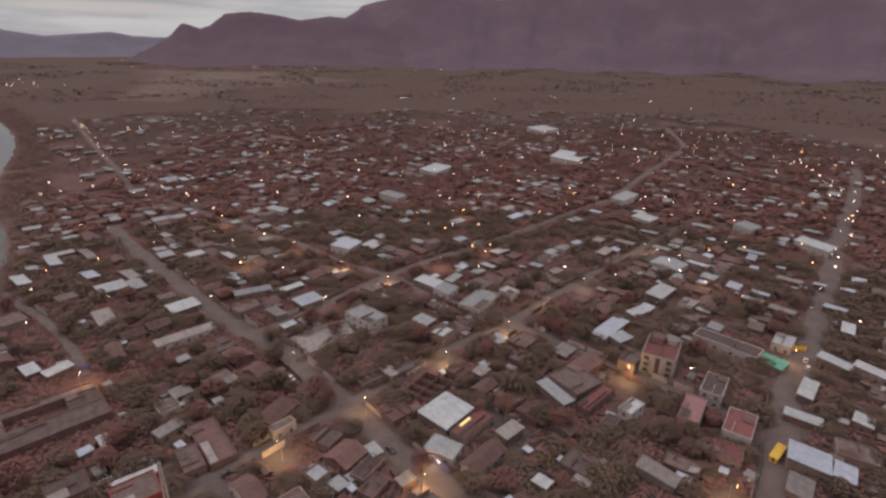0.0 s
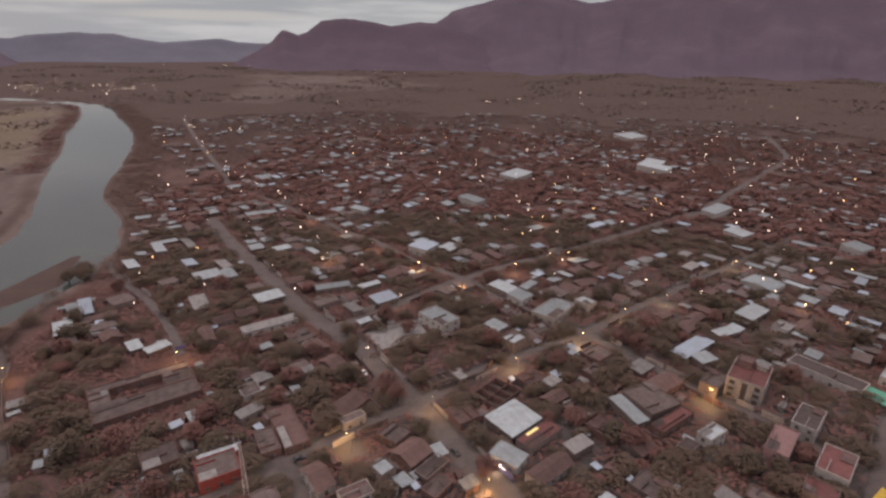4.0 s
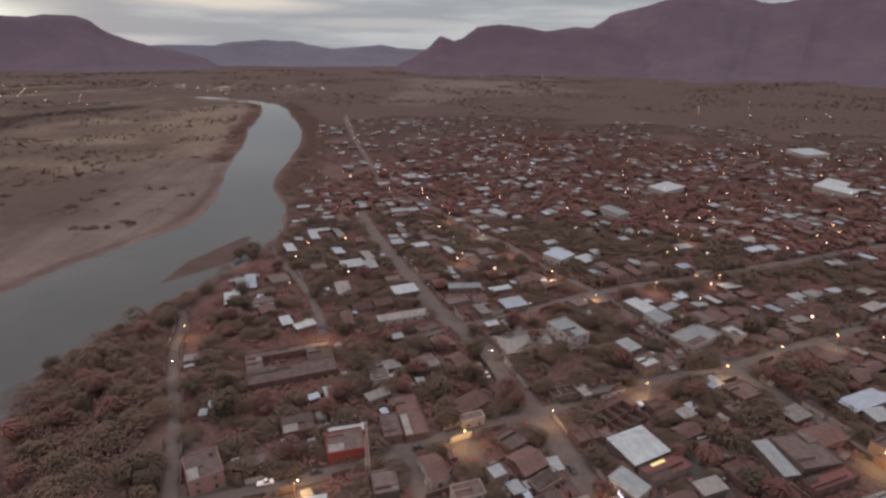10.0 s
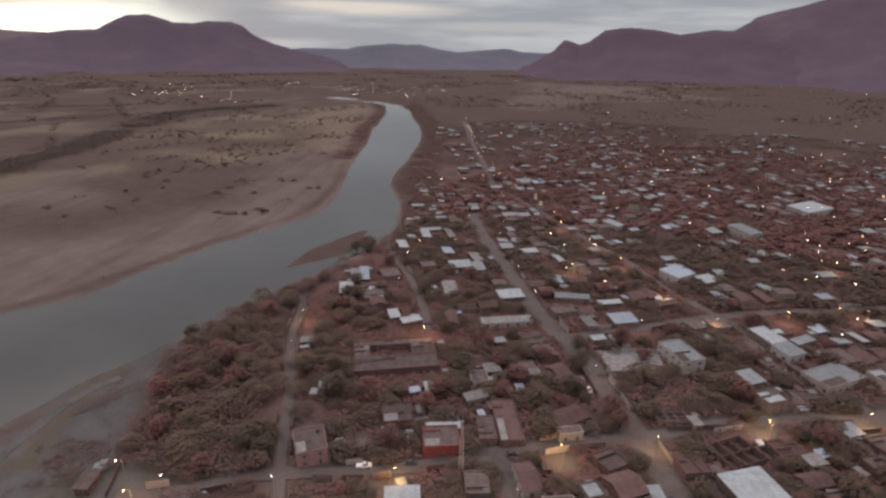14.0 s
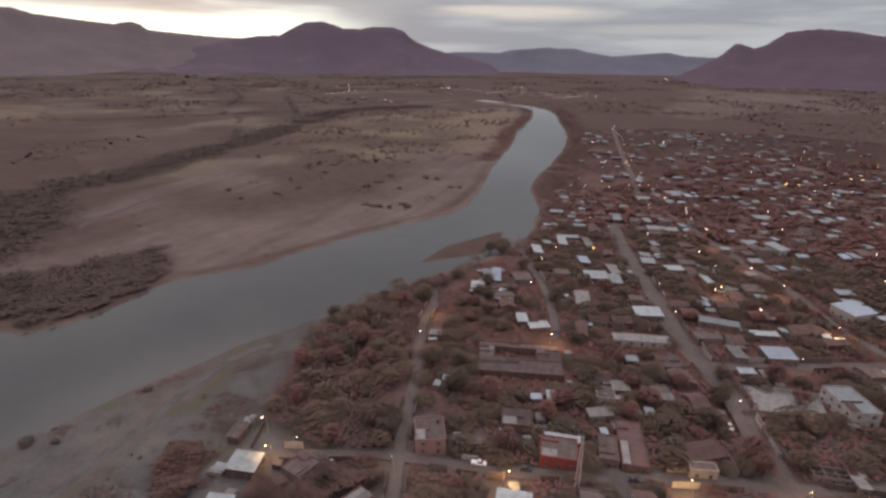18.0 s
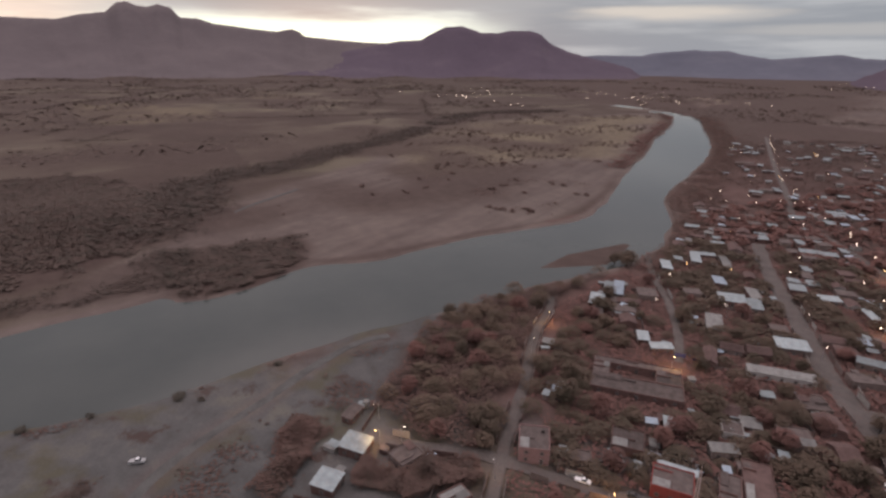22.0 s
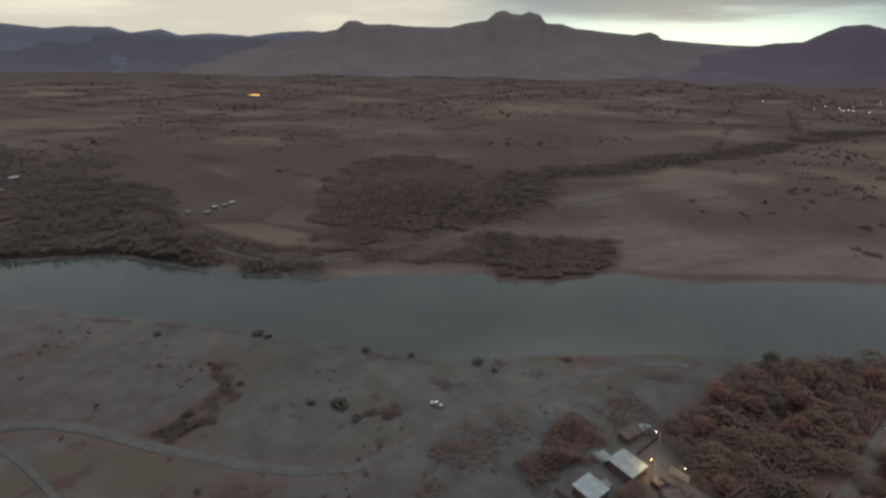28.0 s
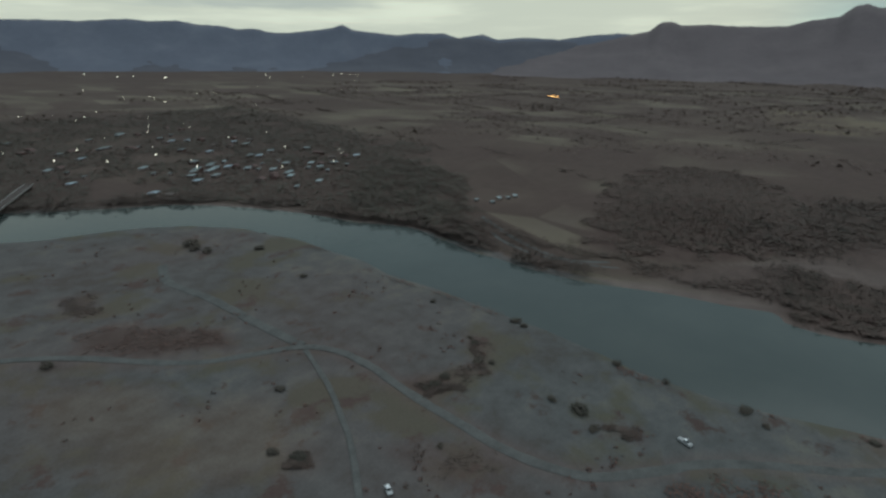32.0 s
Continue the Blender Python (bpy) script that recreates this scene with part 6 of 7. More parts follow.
# open scrub of the sand bar and the flat
clump = lambda sc, th, sd: (lambda q: np.array([noise.noise(Vector((a * sc, b * sc, sd))) > th for a, b in q]))
g = np.random.default_rng(34)
CLUMPS = [(-411, 254, 3, 2.2), (-399, 259, 5, 2.8), (-391, 265, 4, 2.4), (-391, 281, 6, 3.0), (-378, 278, 4, 2.4), (-467, 291, 5, 2.2), (-481, 313, 5, 2.2), (-492, 338, 4, 2), (-444, 317, 5, 2.2), (-467, 366, 5, 2.2), (-450, 372, 6, 2.2), (-415, 361, 3, 1.6), (-413, 367, 3, 1.6), (-876, 502, 5, 3), (-835, 508, 6, 3.5), (-749, 461, 5, 3), (-680, 346, 4, 2.4), (-589, 323, 4, 2.4), (-586, 363, 6, 2.4), (-589, 386, 6, 2.4)]
CLUMPS += [(-495, 204, 3, 2), (-543, 241, 3, 2), (-504, 230, 3, 1.8), (-532, 271, 3, 1.8), (-665, 578, 6, 3), (-642, 522, 5, 2.6), (-550, 407, 4, 2.2), (-649, 625, 8, 4), (-553, 508, 6, 3), (-557, 291, 3, 1.8), (-594, 287, 4, 2), (-500, 172, 3, 1.6), (-539, 173, 3, 1.6)]
p = np.concatenate([np.array((x, y)) + g.normal(0, 1.0, (n, 2)) * (s * 1.8, s * 1.1) for x, y, n, s in CLUMPS])
p = p[signed(p, RIVER_EDGE) > 3]
scrub("scrub", "scattered dark bushes on the sand bar", p, g, 1.2, 2.6, 40, 0.24)
canopy("thicket", "dark belt of trees behind the sand bar", 42000, None, 45, 4.0, 1.4, M_LEAF_W, scale=0.018, bare=-0.28, line=catmull(BELT, 5), width=17.0, even=0.6)
canopy("thicket", "low dark growth on the sand bar", 22000, [(-420, 240), (-360, 300), (-430, 400), (-600, 600), (-760, 560), (-640, 330), (-520, 200)], 46, 1.8, 0.9, M_LEAF_FAR, 20.0, 0.03, 0.24, even=0.6)
p, g = scatter(900, [(-330, 312), (-331, 72), (-504, 72), (-840, 240), (-912, 960), (-576, 576)], 37, clump(0.022, 0.30, 4.0))
scrub("scrub", "sparse low bushes on the sand bar", p, g, 0.7, 1.6, 18, 0.34)
p, g = scatter(2600, [(-228, -12), (-156, 36), (-72, 36), (0, -72), (72, -360), (-120, -480), (-234, -360)], 35, clump(0.035, 0.22, 8.0))
scrub("scrub", "low dry bushes on the sandy flat", p, g, 0.4, 1.1, 12, 0.42)
p, g = scatter(2600, meadow + [(-500, 300)], 47, clump(0.012, 0.02, 6.0))
scrub("scrub", "dark bushes dotted over the dry meadow", p, g, 1.3, 2.8, 16, 0.36)
# hedges and woods of the plain
PLAIN = [(-3600, -1920), (-3600, 2280), (-720, 3600), (3000, 3600), (3000, 720), (624, 360), (504, 1140), (-360, 1140), (-672, 912), (-1260, 1200), (-996, 720), (-936, 288), (-672, 144), (-792, 0), (-792, -264), (-360, -312), (-288, -552), (0, -840), (0, -1920)]
canopy("woodland", "woods and hedges spread over the plain", 150000, PLAIN, 36, 2.0, 2.2, M_LEAF_W, 40.0, 0.0042, 0.10, 0.02, ragged=0.02, grow=0.001)
hr = np.random.default_rng(91)
hedges = []
for _ in range(150):
    c = hr.uniform((-2600, -1500), (-500, 1500))
    if not inside([c], PLAIN)[0] or np.hypot(*c) > 2700:
        continue
    a = -0.35 + (0 if hr.random() < 0.35 else math.pi / 2) + hr.normal(0, 0.12)
    n_ = hr.uniform(60, 320)
    u = np.linspace(-n_, n_, int(n_ / 4))
    hedges.append(c + np.outer(u, (math.cos(a), math.sin(a))))
canopy("woodland", "low trees dotted over the northern plain", 36000, [(-900, 1260), (-360, 1160), (500, 1160), (660, 780), (1900, 900), (1900, 2600), (-1200, 2900)], 94, 2.2, 2.0, M_LEAF_FAR, 30.0, 0.006, -0.05, 0.02, even=0.4)
canopy("hedgerows", "dark hedgerows dividing the fields of the plain", 46000, None, 92, 3.0, 1.3, M_LEAF_W, scale=0.012, bare=-0.1, line=np.concatenate(hedges), width=5.0, grow=0.0006)


# ---------------------------------------------------------------- street lamps
def street_lamp(x, y, tone, label, height=7.6):
    ob = empty("street_lamp", label, "street lamp", "street lamps of the town")
    bm = bmesh.new()
    tube(bm, (0, 0, -0.4), (0, 0, height), 0.11, 0.07, 8)
    part("pole", bm, M_STEEL, ob)
    bm = bmesh.new()
    tube(bm, (0, 0, height - 0.15), (0.7, 0, height + 0.25), 0.045, 0.04, 6)
    tube(bm, (0.7, 0, height + 0.25), (1.3, 0, height + 0.3), 0.04, 0.04, 6)
    part("arm", bm, M_STEEL, ob)
    bm = bmesh.new()
    box(bm, 1.2, -0.17, height + 0.26, 1.9, 0.17, height + 0.42)
    head = part("lamp_head", bm, M_STEEL, ob)
    bm = bmesh.new()
    bmesh.ops.create_icosphere(bm, subdivisions=1, radius=0.21, matrix=Matrix.Translation((1.55, 0, height + 0.08)))
    part("bulb", bm, tone, head, "glowing lamp")
    a = random.Random(int(x * 31 + y)).uniform(0, 360)
    ob.matrix_world = pose(x - 1.55 * math.cos(radians(a)), y - 1.55 * math.sin(radians(a)), 0, 0, 0, a)
    return ob


def lamp_light(x, y, power, colour):
    li = new("lamp_light", bpy.data.lights.new("lamp_light", "POINT"))
    li.data.energy, li.data.color, li.data.shadow_soft_size = power, colour, 0.1
    li.location = (x, y, 5.6)


STRONG = [(-50, 145), (-1, 131), (38, 229), (7, 202), (-53, 302), (-89, 103), (83, 191), (-138, 184), (94, 126)]
for x, y in ORANGE:
    street_lamp(x, y, M_LAMP_O, "street lamp with a glowing orange sodium bulb")
    lamp_light(x, y, 2600 if (x, y) in STRONG else 1300, (1.0, 0.60, 0.20))
for x, y in WHITE:
    street_lamp(x, y, M_LAMP_W, "street lamp with a small pale bulb")
for x, y in WHITE[:7]:
    lamp_light(x, y, 400, (1.0, 0.80, 0.52))


def far_lights(label, pts, radius, material, z=6.5):
    bm = bmesh.new()
    for x, y in pts:
        r = radius * random.Random(int(x * 7 + y * 3)).uniform(0.6, 1.25)
        bmesh.ops.create_icosphere(bm, subdivisions=1, radius=r, matrix=Matrix.Translation((x, y, z + hill(x, y))))
    ob = part("far_lamps", bm, material)
    return tagged(ob, label, "lights", kind="stuff")


g = np.random.default_rng(77)
outer = lots[(np.hypot(lots[:, 0], lots[:, 1]) > 300) & (np.hypot(lots[:, 0], lots[:, 1]) < 950)]
pick = outer[g.random(len(outer)) < np.where(outer[:, 0] > 0, 0.15, 0.09)]
far_lights("pale lamps scattered over the outer town", pick[::2], 0.36, M_FAR_W)
far_lights("orange lamps scattered over the outer town", pick[1::2][::3], 0.36, M_FAR_O)
rows = []
for a, b, n in (((-607, 944), (-316, 547), 14), ((292, 659), (233, 751), 8), ((233, 751), (404, 1070), 7), ((310, 643), (410, 814), 5), ((451, 654), (371, 456), 9), ((-316, 547), (-158, 402), 7), ((240, 294), (390, 475), 8)):
    for i in range(n):
        t = (i + g.uniform(0, 0.6)) / n
        rows.append((a[0] + (b[0] - a[0]) * t + g.normal(0, 3), a[1] + (b[1] - a[1]) * t + g.normal(0, 3)))
far_lights("lamps strung along the outer streets", rows, 0.42, M_FAR_W)
village = []
for cx, cy, sx, sy, n in ((-680, 2760, 380, 110, 30), (-1700, 3100, 300, 120, 14), (-760, -1560, 300, 200, 18), (-1590, 870, 60, 60, 7), (150, 1400, 330, 120, 22)):
    village += [(cx + g.normal(0, sx), cy + g.normal(0, sy)) for _ in range(n)]
VILLAGE_ROWS = [(-1728, 1431, -1148, 1310, 34), (-1291, 1417, -1020, 1491, 22), (-1621, 881, -1848, 1124, 9), (-1262, 833, -1500, 1100, 8), (-1500, 1450, -1150, 1600, 16), (-3189, 3802, -2621, 3834, 16)]
for x0_, y0_, x1_, y1_, n_ in VILLAGE_ROWS:
    for t in g.random(n_):
        village.append((x0_ + (x1_ - x0_) * t + g.normal(0, 55), y0_ + (y1_ - y0_) * t + g.normal(0, 75)))
far_lights("scattered lights of villages over the plain", village, 0.65, M_FAR_W)


# ---------------------------------------------------------------- walls, mast, courtyard house
def yard_wall(x0, y0, x1, y1, h, material, label):
    n = math.hypot(x1 - x0, y1 - y0)
    ob = empty("yard_wall", label, "wall", "yard walls")
    bm = bmesh.new()
    box(bm, -n / 2, -0.1, -0.6, n / 2, 0.1, h)
    part("wall", bm, material, ob)
    bm = bmesh.new()
    box(bm, -n / 2 - 0.05, -0.16, h, n / 2 + 0.05, 0.16, h + 0.1)
    part("coping", bm, M_CONC, ob)
    ob.matrix_world = pose((x0 + x1) / 2, (y0 + y1) / 2, 0, 0, 0, math.degrees(math.atan2(y1 - y0, x1 - x0)))
    return ob


yard_wall(-53, 204, -38, 188, 2.4, M_WHITE, "whitewashed yard wall along the wide street")
yard_wall(-99, 251, -86, 236, 2.4, M_WHITE, "pale yard wall at the street corner")
yard_wall(-60, 228, -42, 240, 2.4, M_WHITE, "white school yard wall")
yard_wall(-58, 204, -46, 214, 2.4, M_PLASTER, "plastered school yard wall")
yard_wall(-51, 181, -43, 170, 2.2, M_PLASTER, "worn plaster wall beside a yard")
house(151.5, 203.5, 12.0, 8.0, 2.6, -52, "sheet", M_GREEN, M_PLASTER, "stall roofed with green shade netting on the main street", name="market_stall")
yard_wall(169, 217, 176, 216, 2.8, M_YELLOW, "bright yellow lit stall front")
house(120.6, 147.0, 9.0, 2.2, 2.4, 42, "sheet", M_YELLOW, M_YELLOW, "long yellow awning stall along the main street", name="market_stall")
yard_wall(57.5, 219.4, 61.5, 217.7, 2.2, M_WHITE, "whitewashed wall along the back street")
yard_wall(63.5, 216.3, 71.5, 208.8, 2.4, M_WHITE, "whitewashed wall along the back street")
yard_wall(-51.1, 174.7, -43.9, 167.5, 2.0, M_PLASTER, "low plaster wall round a maroon yard")
yard_wall(-1.6, 148.4, 6.7, 138.9, 3.2, M_BLUE, "blue painted front board of the corner shop")
shop = empty("shop_light", "lit white strip lamp under the blue shop fascia", "lamp")
bm = bmesh.new()
box(bm, -2.6, -0.08, 0.0, 2.6, 0.08, 0.14)
part("diffuser", bm, M_LAMP_W, shop)
bm = bmesh.new()
box(bm, -2.7, -0.11, 0.14, 2.7, 0.11, 0.24)
part("housing", bm, M_STEEL, shop)
shop.matrix_world = pose(2.2, 143.2, 2.5, 0, 0, -49)
shop_glow = new("shop_glow", bpy.data.lights.new("shop_glow", "POINT"))
shop_glow.data.energy, shop_glow.data.color, shop_glow.data.shadow_soft_size = 520, (1.0, 0.88, 0.55), 0.3
shop_glow.location = (0.6, 141.8, 2.6)
lit = empty("skylight", "lit yellow skylight sheet on a maroon roof", "skylight")
bm = bmesh.new()
box(bm, -3.0, -0.6, 0.0, 3.0, 0.6, 0.05)
part("sheet", bm, M_SKYLIGHT, lit)
bm = bmesh.new()
ring(bm, -3.1, -0.7, 3.1, 0.7, 0.1, -0.05, 0.1)
part("frame", bm, M_STEEL, lit)
lit.matrix_world = pose(13.2, 160.4, 3.62, 0, 0, 49)
yard_wall(-56, 210, -39, 188, 2.6, M_WHITE, "long whitewashed wall of a wooded yard")
yard_wall(-24, 184, -6, 198, 2.4, M_CONC, "broken grey wall of a wooded yard")
yard_wall(-6, 201, 2, 219, 2.4, M_BRICK, "brick side wall of a wooded yard")
yard_wall(-147, 196, -136, 206, 2.2, M_BLUE, "blue tarpaulin stretched along a wall")
# stair tower and parapet walls on the roof terrace of the cream building
house(102.6, 210.0, 6.5, 5.2, 11.4, 59, "flat", M_CLAY, M_BRICK, "brick stair tower rising from the red roof terrace", name="stair_tower")
house(108.5, 208.2, 4.6, 3.6, 10.4, 59, "sheet", M_PALE, M_CREAM, "small pale-roofed room on the roof terrace", name="roof_room")
for k in (1, 2):
    for y_ in (-4.5, 4.5):
        bm = bmesh.new()
        box(bm, -11.2, y_ - 1.5, k * 2.87 + 0.02, -10.2, y_ + 1.5, k * 2.87 + 0.16)
        balcony = part("balcony", bm, M_PALE, hotel, "small pale balcony")
        bm = bmesh.new()
        ring(bm, -11.2, y_ - 1.5, -10.21, y_ + 1.5, 0.07, k * 2.87 + 0.16, k * 2.87 + 1.0)
        part("railing", bm, M_STEEL, balcony)
bm = bmesh.new()
box(bm, -10.32, -0.9, 0.4, -10.2, 0.9, 8.5)
part("stair_window", bm, M_DARK, hotel, "dark glazed strip over the door")
bm = bmesh.new()
box(bm, -10.35, -7.0, 8.98, -10.05, 7.0, 9.5)
part("cornice", bm, M_PALE, hotel)
fr = random.Random(41)
fronts = 0
for (h_, p_), step in zip(STREETS[:7], (15, 10, 10, 12, 11, 14, 14)):
    line = catmull(p_, step)
    for (ax_, ay_), (bx_, by_) in zip(line, line[1:]):
        for side in (-1, 1):
            if fr.random() < 0.34 or fronts >= 140 or math.hypot(ax_, ay_) > 360:
                continue
            dx, dy = bx_ - ax_, by_ - ay_
            n = math.hypot(dx, dy)
            off = side * (h_ + 0.9)
            mx, my = (ax_ + bx_) / 2 - dy / n * off, (ay_ + by_) / 2 + dx / n * off
            k = fr.uniform(0.3, 0.5)
            ends = [(mx + dx * q, my + dy * q) for q in (-k, 0, k)]
            if any(street_near(x, y)[0] < 0.4 for x, y in ends) or any(math.hypot(x - px_, y - py_) < 0.42 * min(w, d) + 1.2 for x, y in ends for px_, py_, w, d, _ in plots_built):
                continue
            yard_wall(*ends[0], *ends[2], fr.uniform(2.1, 2.9), fr.choice((M_PLASTER, M_PLASTER, M_WHITE, M_CONC, M_BRICK, M_CREAM)), "plastered wall along the street front")
            fronts += 1
yr = random.Random(5)
walls_done = 0
for x, y, c in list(taken):
    if walls_done >= 150 or math.hypot(x, y) > 330 or yr.random() < 0.35:
        continue
    gap, turn = street_near(x, y)
    a = radians(turn + yr.choice((0, 90)))
    side = yr.choice((-1, 1)) * (c + 2.2)
    n = yr.uniform(4, 8)
    mx, my = x - math.sin(a) * side, y + math.cos(a) * side
    if street_near(mx, my)[0] < 1.5 or line_distance([(mx, my)], RIVER_EDGE, True)[0] < 8:
        continue
    if any((mx - p) ** 2 + (my - q) ** 2 < (r_ + 0.8) ** 2 for p, q, r_ in taken):
        continue
    yard_wall(mx - math.cos(a) * n, my - math.sin(a) * n, mx + math.cos(a) * n, my + math.sin(a) * n, yr.uniform(1.8, 2.5), yr.choice((M_BRICK, M_BRICK, M_PLASTER, M_CONC)), "rough yard wall between house lots")
    walls_done += 1


def lattice_mast(x, y, height):
    ob = empty("radio_mast", "white steel lattice mast standing among houses", "mast")
    r0, r1 = 1.1, 0.35
    corner = lambda k, z: Vector(((r0 + (r1 - r0) * z / height) * math.cos(math.pi / 4 + k * math.pi / 2), (r0 + (r1 - r0) * z / height) * math.sin(math.pi / 4 + k * math.pi / 2), z))
    for k in range(4):
        bm = bmesh.new()
        tube(bm, corner(k, 0) - Vector((0, 0, 0.5)), corner(k, height), 0.08, 0.06, 6)
        part("leg", bm, M_MAST, ob)
    n = 9
    for i in range(n):
        bm = bmesh.new()
        z0, z1 = height * i / n, height * (i + 1) / n
        for k in range(4):
            tube(bm, corner(k, z0), corner((k + 1) % 4, z1), 0.05, 0.05, 4)
            tube(bm, corner(k, z1), corner((k + 1) % 4, z1), 0.05, 0.05, 4)
        part("bracing", bm, M_MAST, ob)
    bm = bmesh.new()
    tube(bm, (0, 0, height), (0, 0, height + 2.4), 0.06, 0.03, 6)
    part("antenna", bm, M_MAST, ob)
    ob.matrix_world = pose(x, y, 0, 0, 0, 20)
    return ob


lattice_mast(-74.6, 120.0, 21.5)


# ---------------------------------------------------------------- vehicles
def car(x, y, turn, label, kind="car", paint=None):
    ob = empty(kind, label, "pickup" if kind == "pickup_truck" else kind)
    paint = paint or M_CARPAINT
    long = 5.2 if kind == "pickup_truck" else 4.3
    bm = bmesh.new()
    if kind == "pickup_truck":
        prof = [(-2.6, 0.4), (-2.6, 1.05), (-0.5, 1.08), (-0.45, 1.1), (1.3, 1.1), (2.4, 0.98), (2.6, 0.75), (2.6, 0.4)]
        top = [(-0.5, 1.08), (-0.3, 1.72), (0.75, 1.74), (1.35, 1.1)]
    else:
        prof = [(-2.15, 0.38), (-2.15, 0.85), (-1.7, 0.95), (1.0, 0.95), (1.95, 0.8), (2.15, 0.6), (2.15, 0.38)]
        top = [(-1.75, 0.94), (-1.25, 1.42), (0.3, 1.45), (1.05, 0.94)]
    for pts, half, mat_, nm in ((prof, 0.88, paint, "body"), (top, 0.74, M_GLASS, "cabin")):
        b = bmesh.new()
        sides = [[b.verts.new((px, s * (half if pz < 1.2 else half * 0.86), pz)) for px, pz in pts] for s in (-1, 1)]
        m = len(pts)
        for i in range(m):
            k = (i + 1) % m
            b.faces.new((sides[0][i], sides[0][k], sides[1][k], sides[1][i]))
        b.faces.new(sides[0][::-1])
        b.faces.new(sides[1])
        part(nm, b, mat_, ob)
    b = bmesh.new()
    z = top[1][1] + 0.02
    box(b, top[1][0], -0.62, z, top[2][0], 0.62, z + 0.05)
    part("roof", b, paint, ob)
    for sx in (-0.31, 0.31):
        for sy in (-1, 1):
            b = bmesh.new()
            tube(b, (sx * long, sy * 0.72, 0.32), (sx * long, sy * 0.92, 0.32), 0.32, 0.32, 12)
            wheel = part("wheel", b, M_TYRE, ob)
            b = bmesh.new()
            tube(b, (sx * long, sy * 0.915, 0.32), (sx * long, sy * 0.935, 0.32), 0.18, 0.17, 10)
            part("rim", b, M_STEEL, wheel)
    bm.free()
    ob.matrix_world = pose(x, y, 0.33, 0, 0, turn)
    return ob


M_BLACKCAR = worn("dark_car_paint", (0.06, 0.06, 0.065), 0.3, 1.0, 0.1, 0.2)
car(-57, 191, -45, "white sedan parked in the wide street")
car(-103, 103.5, 40, "white pickup truck parked by the lane", "pickup_truck")
car(-13, 149, -48, "dark car parked by a white shed", paint=M_BLACKCAR)
car(128, 165, 52, "dark car with its lights on in the main street", paint=M_BLACKCAR)
car(105, 137, 52, "pale van parked in the main street")
car(-91, 114, 42, "dark car parked beside a red house", paint=M_BLACKCAR)
car(170, 207, 52, "white car standing in the main street")
car(167, 201, 52, "white car behind another in the main street")
car(-65, 138, 42, "dark car parked at the crossing", paint=M_BLACKCAR)
car(-177, -28, 70, "white pickup standing on the sandy flat", "pickup_truck")
car(-178.5, -371, 20, "white van parked under trees on the flat")
car(-94, -97, 60, "small white car on the dirt flat")


# ---------------------------------------------------------------- bushes of the flat
def bush(x, y, r, tall, seed, label="dark round bush on the sandy flat", material=None):
    ob = empty("bush", label, "bush", "bushes on the flat")
    bm = bmesh.new()
    for k in range(4):
        a = k * 1.6 + seed
        tube(bm, (0, 0, -0.3), (math.cos(a) * r * 0.4, math.sin(a) * r * 0.4, tall * 0.6), 0.07, 0.03, 5)
    part("stem", bm, M_BARK, ob)
    leaf_cloud("crown", [(0, 0, 0)], [r], [tall], 420, 0.12, material or M_LEAF_V, ob, 500 + seed, 0.03)
    ob.matrix_world = pose(x, y, 0.0, 0, 0, seed * 47 % 360)
    ob.scale = (1.0 + 0.22 * math.sin(seed * 2.1), 1.0 + 0.22 * math.sin(seed * 3.7 + 1), 0.85)
    return ob


for k, (x, y, r) in enumerate(((-171, -66, 3.2), (-171, -78, 2.0), (-164, -57, 2.2), (-214, -67, 2.2), (-213, -45, 1.6), (-221, -124, 2.6), (-219, -118, 2.0), (-177, -118, 2.2), (-179, -112, 1.8), (-157, -122, 2.2),
                               (-150, -122, 2.0), (-145, -123, 1.6), (-189, -128, 1.8), (-192, -133, 1.5), (-177, -366, 5.2), (-174, -356, 4.0), (-177, -345, 3.6), (-203, -322, 3.0), (-190, -258, 2.4), (-213, -173, 1.6), (-54, -264, 3.2),
                               (-107, -170, 2.0), (-212, -14, 2.4), (-206, -6, 1.8), (-86, -132, 2.4), (-82, -141, 2.0), (-121, -97, 1.4), (-220, 27, 1.6))):
    bush(x, y, r, r * 1.05, k, "large dark tree clump on the river flat" if r > 3.4 else "dark round bush on the sandy flat")
BROWN_FLAT = [(-127, -31), (-162, -25), (-175, -6), (-176, 13), (-177, 31), (-202, 43), (-216, 61), (-214, 81), (-203, 88), (-178, 59), (-170, 34), (-149, 20), (-140, 8)]
canopy("scrub", "low red-brown brush between the track and the town", 16000, BROWN_FLAT, 75, 1.6, 0.5, M_LEAF_FAR, 9.0, 0.06, -0.12, 0.12, where=in_yard, even=0.6)
for k, (poly, k_) in enumerate(BRUSH_PATCHES):
    canopy("scrub", "low reddish-brown brush on the flat", int(6500 * k_ ** 2), poly, 61 + k, 1.4, 0.42, M_LEAF_W if k else M_LEAF_FAR, 5.0, 0.09, -0.22, 0.25)
p = np.array(catmull(BANK_EAST, 3))
p = p[(p[:, 1] < 60) & (p[:, 1] > -330)] + [5, 0]
canopy("scrub", "broken line of brush along the town bank", 2200, None, 70, 1.6, 0.5, M_LEAF_FAR, scale=0.06, bare=0.16, line=p, width=2.2)


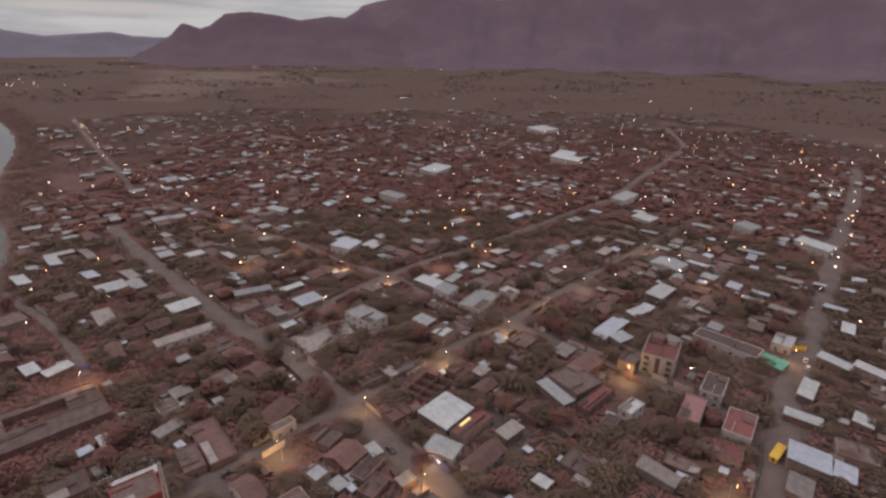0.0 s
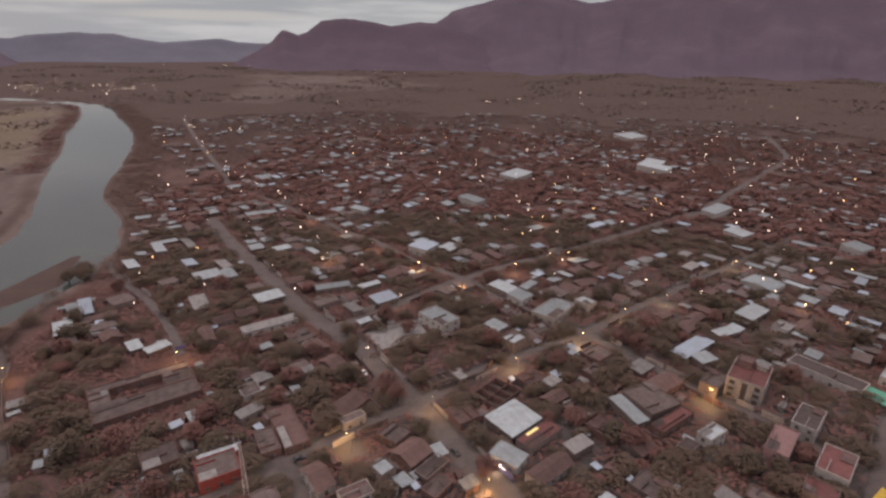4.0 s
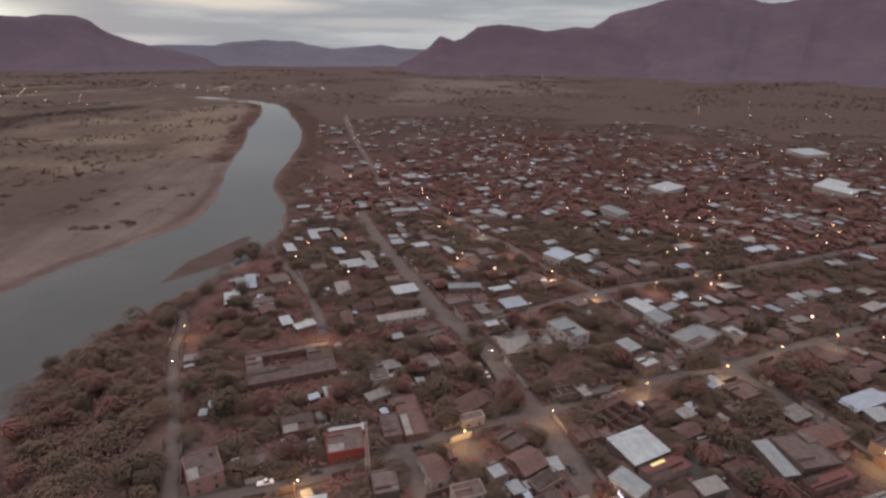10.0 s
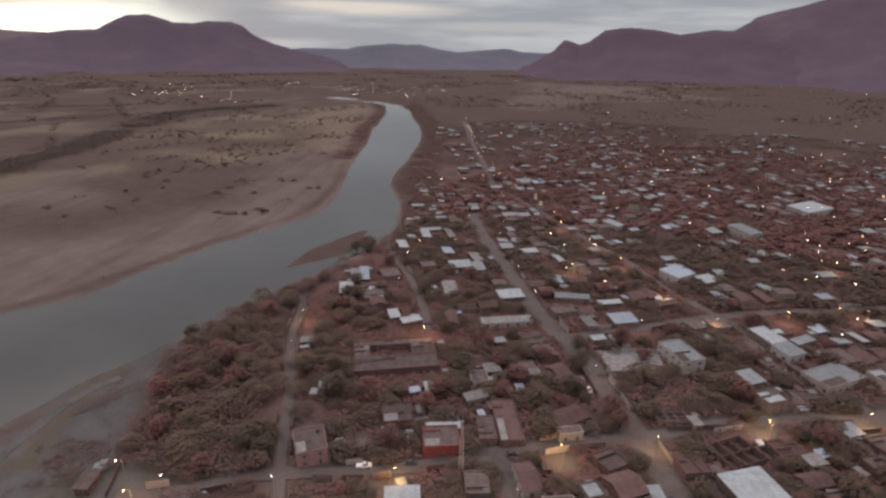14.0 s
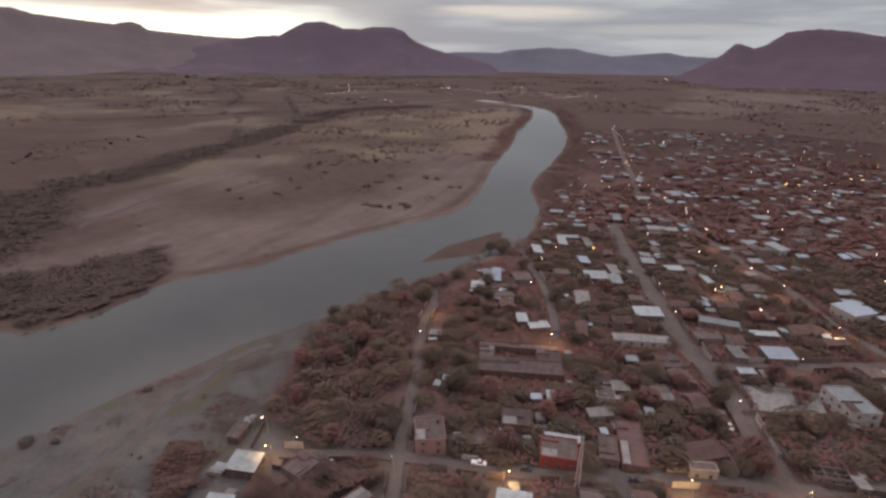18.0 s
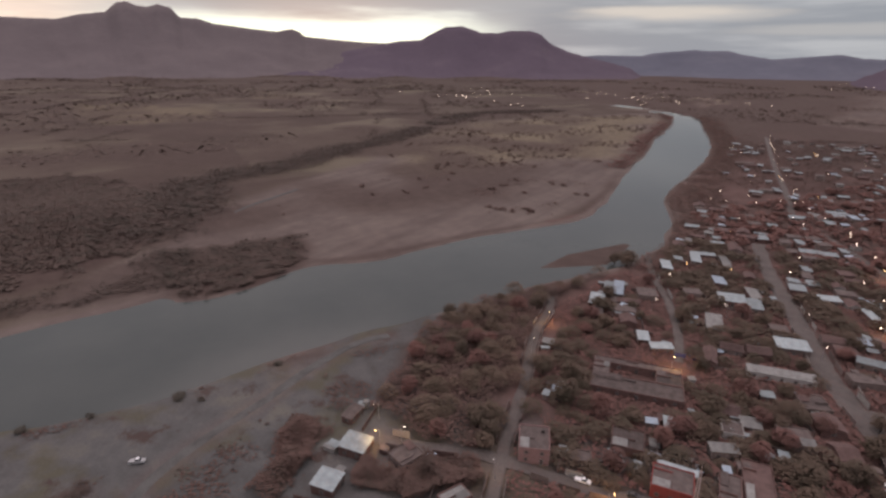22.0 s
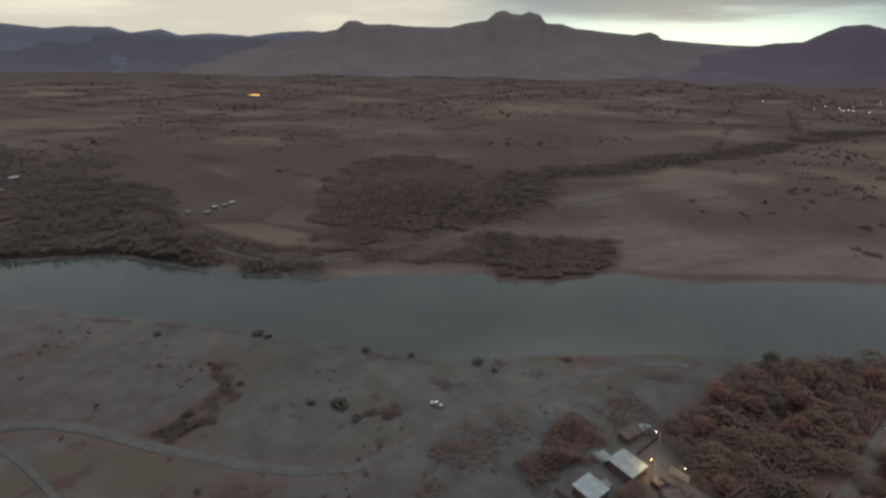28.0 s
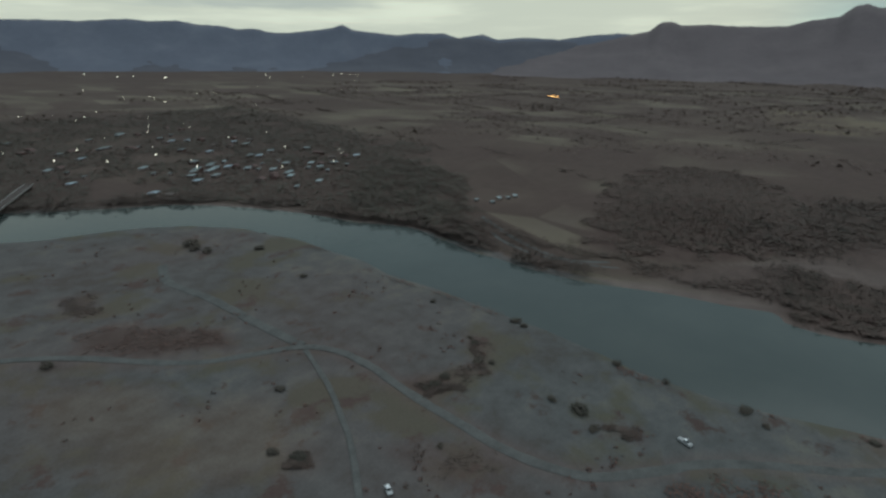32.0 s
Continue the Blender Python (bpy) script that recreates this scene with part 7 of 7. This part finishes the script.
# ---------------------------------------------------------------- beyond the river: village, bridge, fire
def off_village(p):
    """Keeps the view from the river to the village roofs open."""
    ok = np.ones(len(p), bool)
    for x, y, w in VILLAGE_ROOFS:
        u = np.array((-x, -y)) / math.hypot(x, y)
        d = p - (x, y)
        along = d @ u
        ok &= ~((along > -6) & (along < 17) & (np.abs(d @ np.array((-u[1], u[0]))) < 0.55 * w + 1.5))
    return ok


def village_house(x, y, turn, k):
    ob = copy_thing(models[k], pose(x, y, 0, 0, 0, turn))
    ob.scale = (0.95, 0.95, 1.0)
    return tagged(ob, group="houses of the far village")


VILLAGE_ROOFS = [(-378, -944, 24.1), (-307, -828, 25.2), (-279, -654, 13.6), (-339, -614, 20.2), (-324, -586, 23.1), (-311, -556, 12.2), (-357, -564, 14.1), (-307, -594, 12.8), (-371, -536, 12.5), (-373, -509, 17.0), (-363, -493, 14.7), (-425, -533, 11.8), (-405, -514, 8.8), (-366, -449, 11.2), (-335, -447, 8.1), (-383, -574, 6.6), (-283, -601, 5.1), (-447, -493, 5.1), (-217, -654, 5.3), (-213, -691, 5.5), (-429, -883, 7.5), (-206, -723, 8.6), (-343, -805, 8.3), (-272, -615, 6.4), (-361, -620, 9.6), (-407, -573, 6.7), (-361, -549, 7.6), (-410, -486, 7.3)]
pale_models = [k for k in (5, 6, 7, 1) if k in models]
for x, y, w in VILLAGE_ROOFS:
    ob = village_house(x, y, 35 + vr.uniform(-8, 8), vr.choice(pale_models))
    ob.scale = (w / 9.0, min(1.1, max(0.6, w / 12.0)), 1.0)
for x, y in [(-413, -274), (-416, -264), (-429, -262), (-440, -258), (-449, -254)]:
    village_house(x + vr.uniform(-5, 5), y + vr.uniform(-5, 5), 60 + vr.uniform(-40, 40), vr.choice(pale_models)).scale = (vr.uniform(0.4, 0.9), 0.6, 0.7)
canopy("woodland", "olive trees among the houses of the far village", 62000, VILLAGE_WOOD, 71, 4.2, 1.8, M_LEAF_V, 20.0, 0.02, -0.32, 0.05, where=off_village)


def bridge(x0, y0, x1, y1):
    n = math.hypot(x1 - x0, y1 - y0)
    ob = empty("bridge", "grey concrete road bridge over the river bend", "bridge")
    bm = bmesh.new()
    box(bm, -n / 2, -4, 3.2, n / 2, 4, 4.0)
    part("deck", bm, M_CONC, ob)
    for s in (-1, 1):
        bm = bmesh.new()
        box(bm, -n / 2, s * 4 - 0.15, 4.0, n / 2, s * 4 + 0.15, 4.9)
        part("railing", bm, M_WHITE, ob)
    for i in range(6):
        bm = bmesh.new()
        xx = -n / 2 + n * (i + 0.5) / 6
        box(bm, xx - 0.6, -3, -3, xx + 0.6, 3, 3.2)
        part("pier", bm, M_CONC, ob)
    ob.matrix_world = pose((x0 + x1) / 2, (y0 + y1) / 2, 0, 0, 0, math.degrees(math.atan2(y1 - y0, x1 - x0)))


bridge(-72, -490, -165, -648)

far_lights("row of lamps along the far village street", [(-571, -1254), (-499, -1104), (-443, -986), (-405, -908), (-346, -769), (-319, -705)], 0.8, M_FAR_W)
far_lights("lamps of the far village", [(-345, -1294), (-386, -1251), (-392, -1155), (-426, -1208), (-474, -1273), (-334, -892), (-268, -812), (-222, -751), (-260, -701), (-201, -857), (-329, -638), (-463, -773), (-530, -771), (-464, -635), (-501, -566), (-479, -539), (-435, -504), (-375, -524), (-312, -596), (-502, -978), (-482, -923)], 0.6, M_FAR_W)
far_lights("lamps on the southern plain", [(-1453, -3920), (-1711, -4400), (-1758, -4380), (-1799, -4262), (-1855, -4233), (-1204, -3264), (-1106, -2800), (-1198, -2872), (-1254, -2831), (-1313, -2644), (-1856, -2635), (-1687, -2361), (-1809, -2269), (-2152, -2425), (-2243, -2454), (-2283, -2426), (-2315, -2403), (-1727, -1811)], 1.8, M_FAR_W)
far_lights("lamps of a village up the river", [(-1570, 843), (-1996, 1119), (-1961, 1154), (-1787, 1075), (-1306, 886), (-2149, 1643), (-1747, 1460), (-1600, 1373), (-1550, 1420), (-1451, 1392), (-1377, 1385), (-1388, 1451), (-1519, 1686), (-1259, 1495), (-1266, 1566), (-1187, 1562), (-1088, 1476), (-1091, 1577), (-1873, 764), (-1617, 879), (-1541, 889), (-2006, 1688)], 0.8, M_FAR_W)
far_lights("lamps strung under the foothills", [(-1395, 3515), (-1221, 3461), (-1191, 3765), (-1047, 3543), (-943, 3546), (-820, 3464), (-761, 3642), (-668, 3864), (-565, 3646), (-1120, 3600), (-890, 3500), (-700, 3560)], 1.8, M_FAR_W)


def field_fire(x, y):
    ob = empty("field_fire", "small orange grass fire out on the plain", "fire")
    for k in range(5):
        bm = bmesh.new()
        a = k * 2.4
        tube(bm, (math.cos(a) * 4, k * 7 - 14, 0), (math.cos(a) * 4, k * 7 - 13, 3.0 + k % 3), 2.0, 0.2, 7)
        part("flame", bm, M_FIRE, ob)
    ob.matrix_world = pose(x, y, 0)


field_fire(-1680, -832)
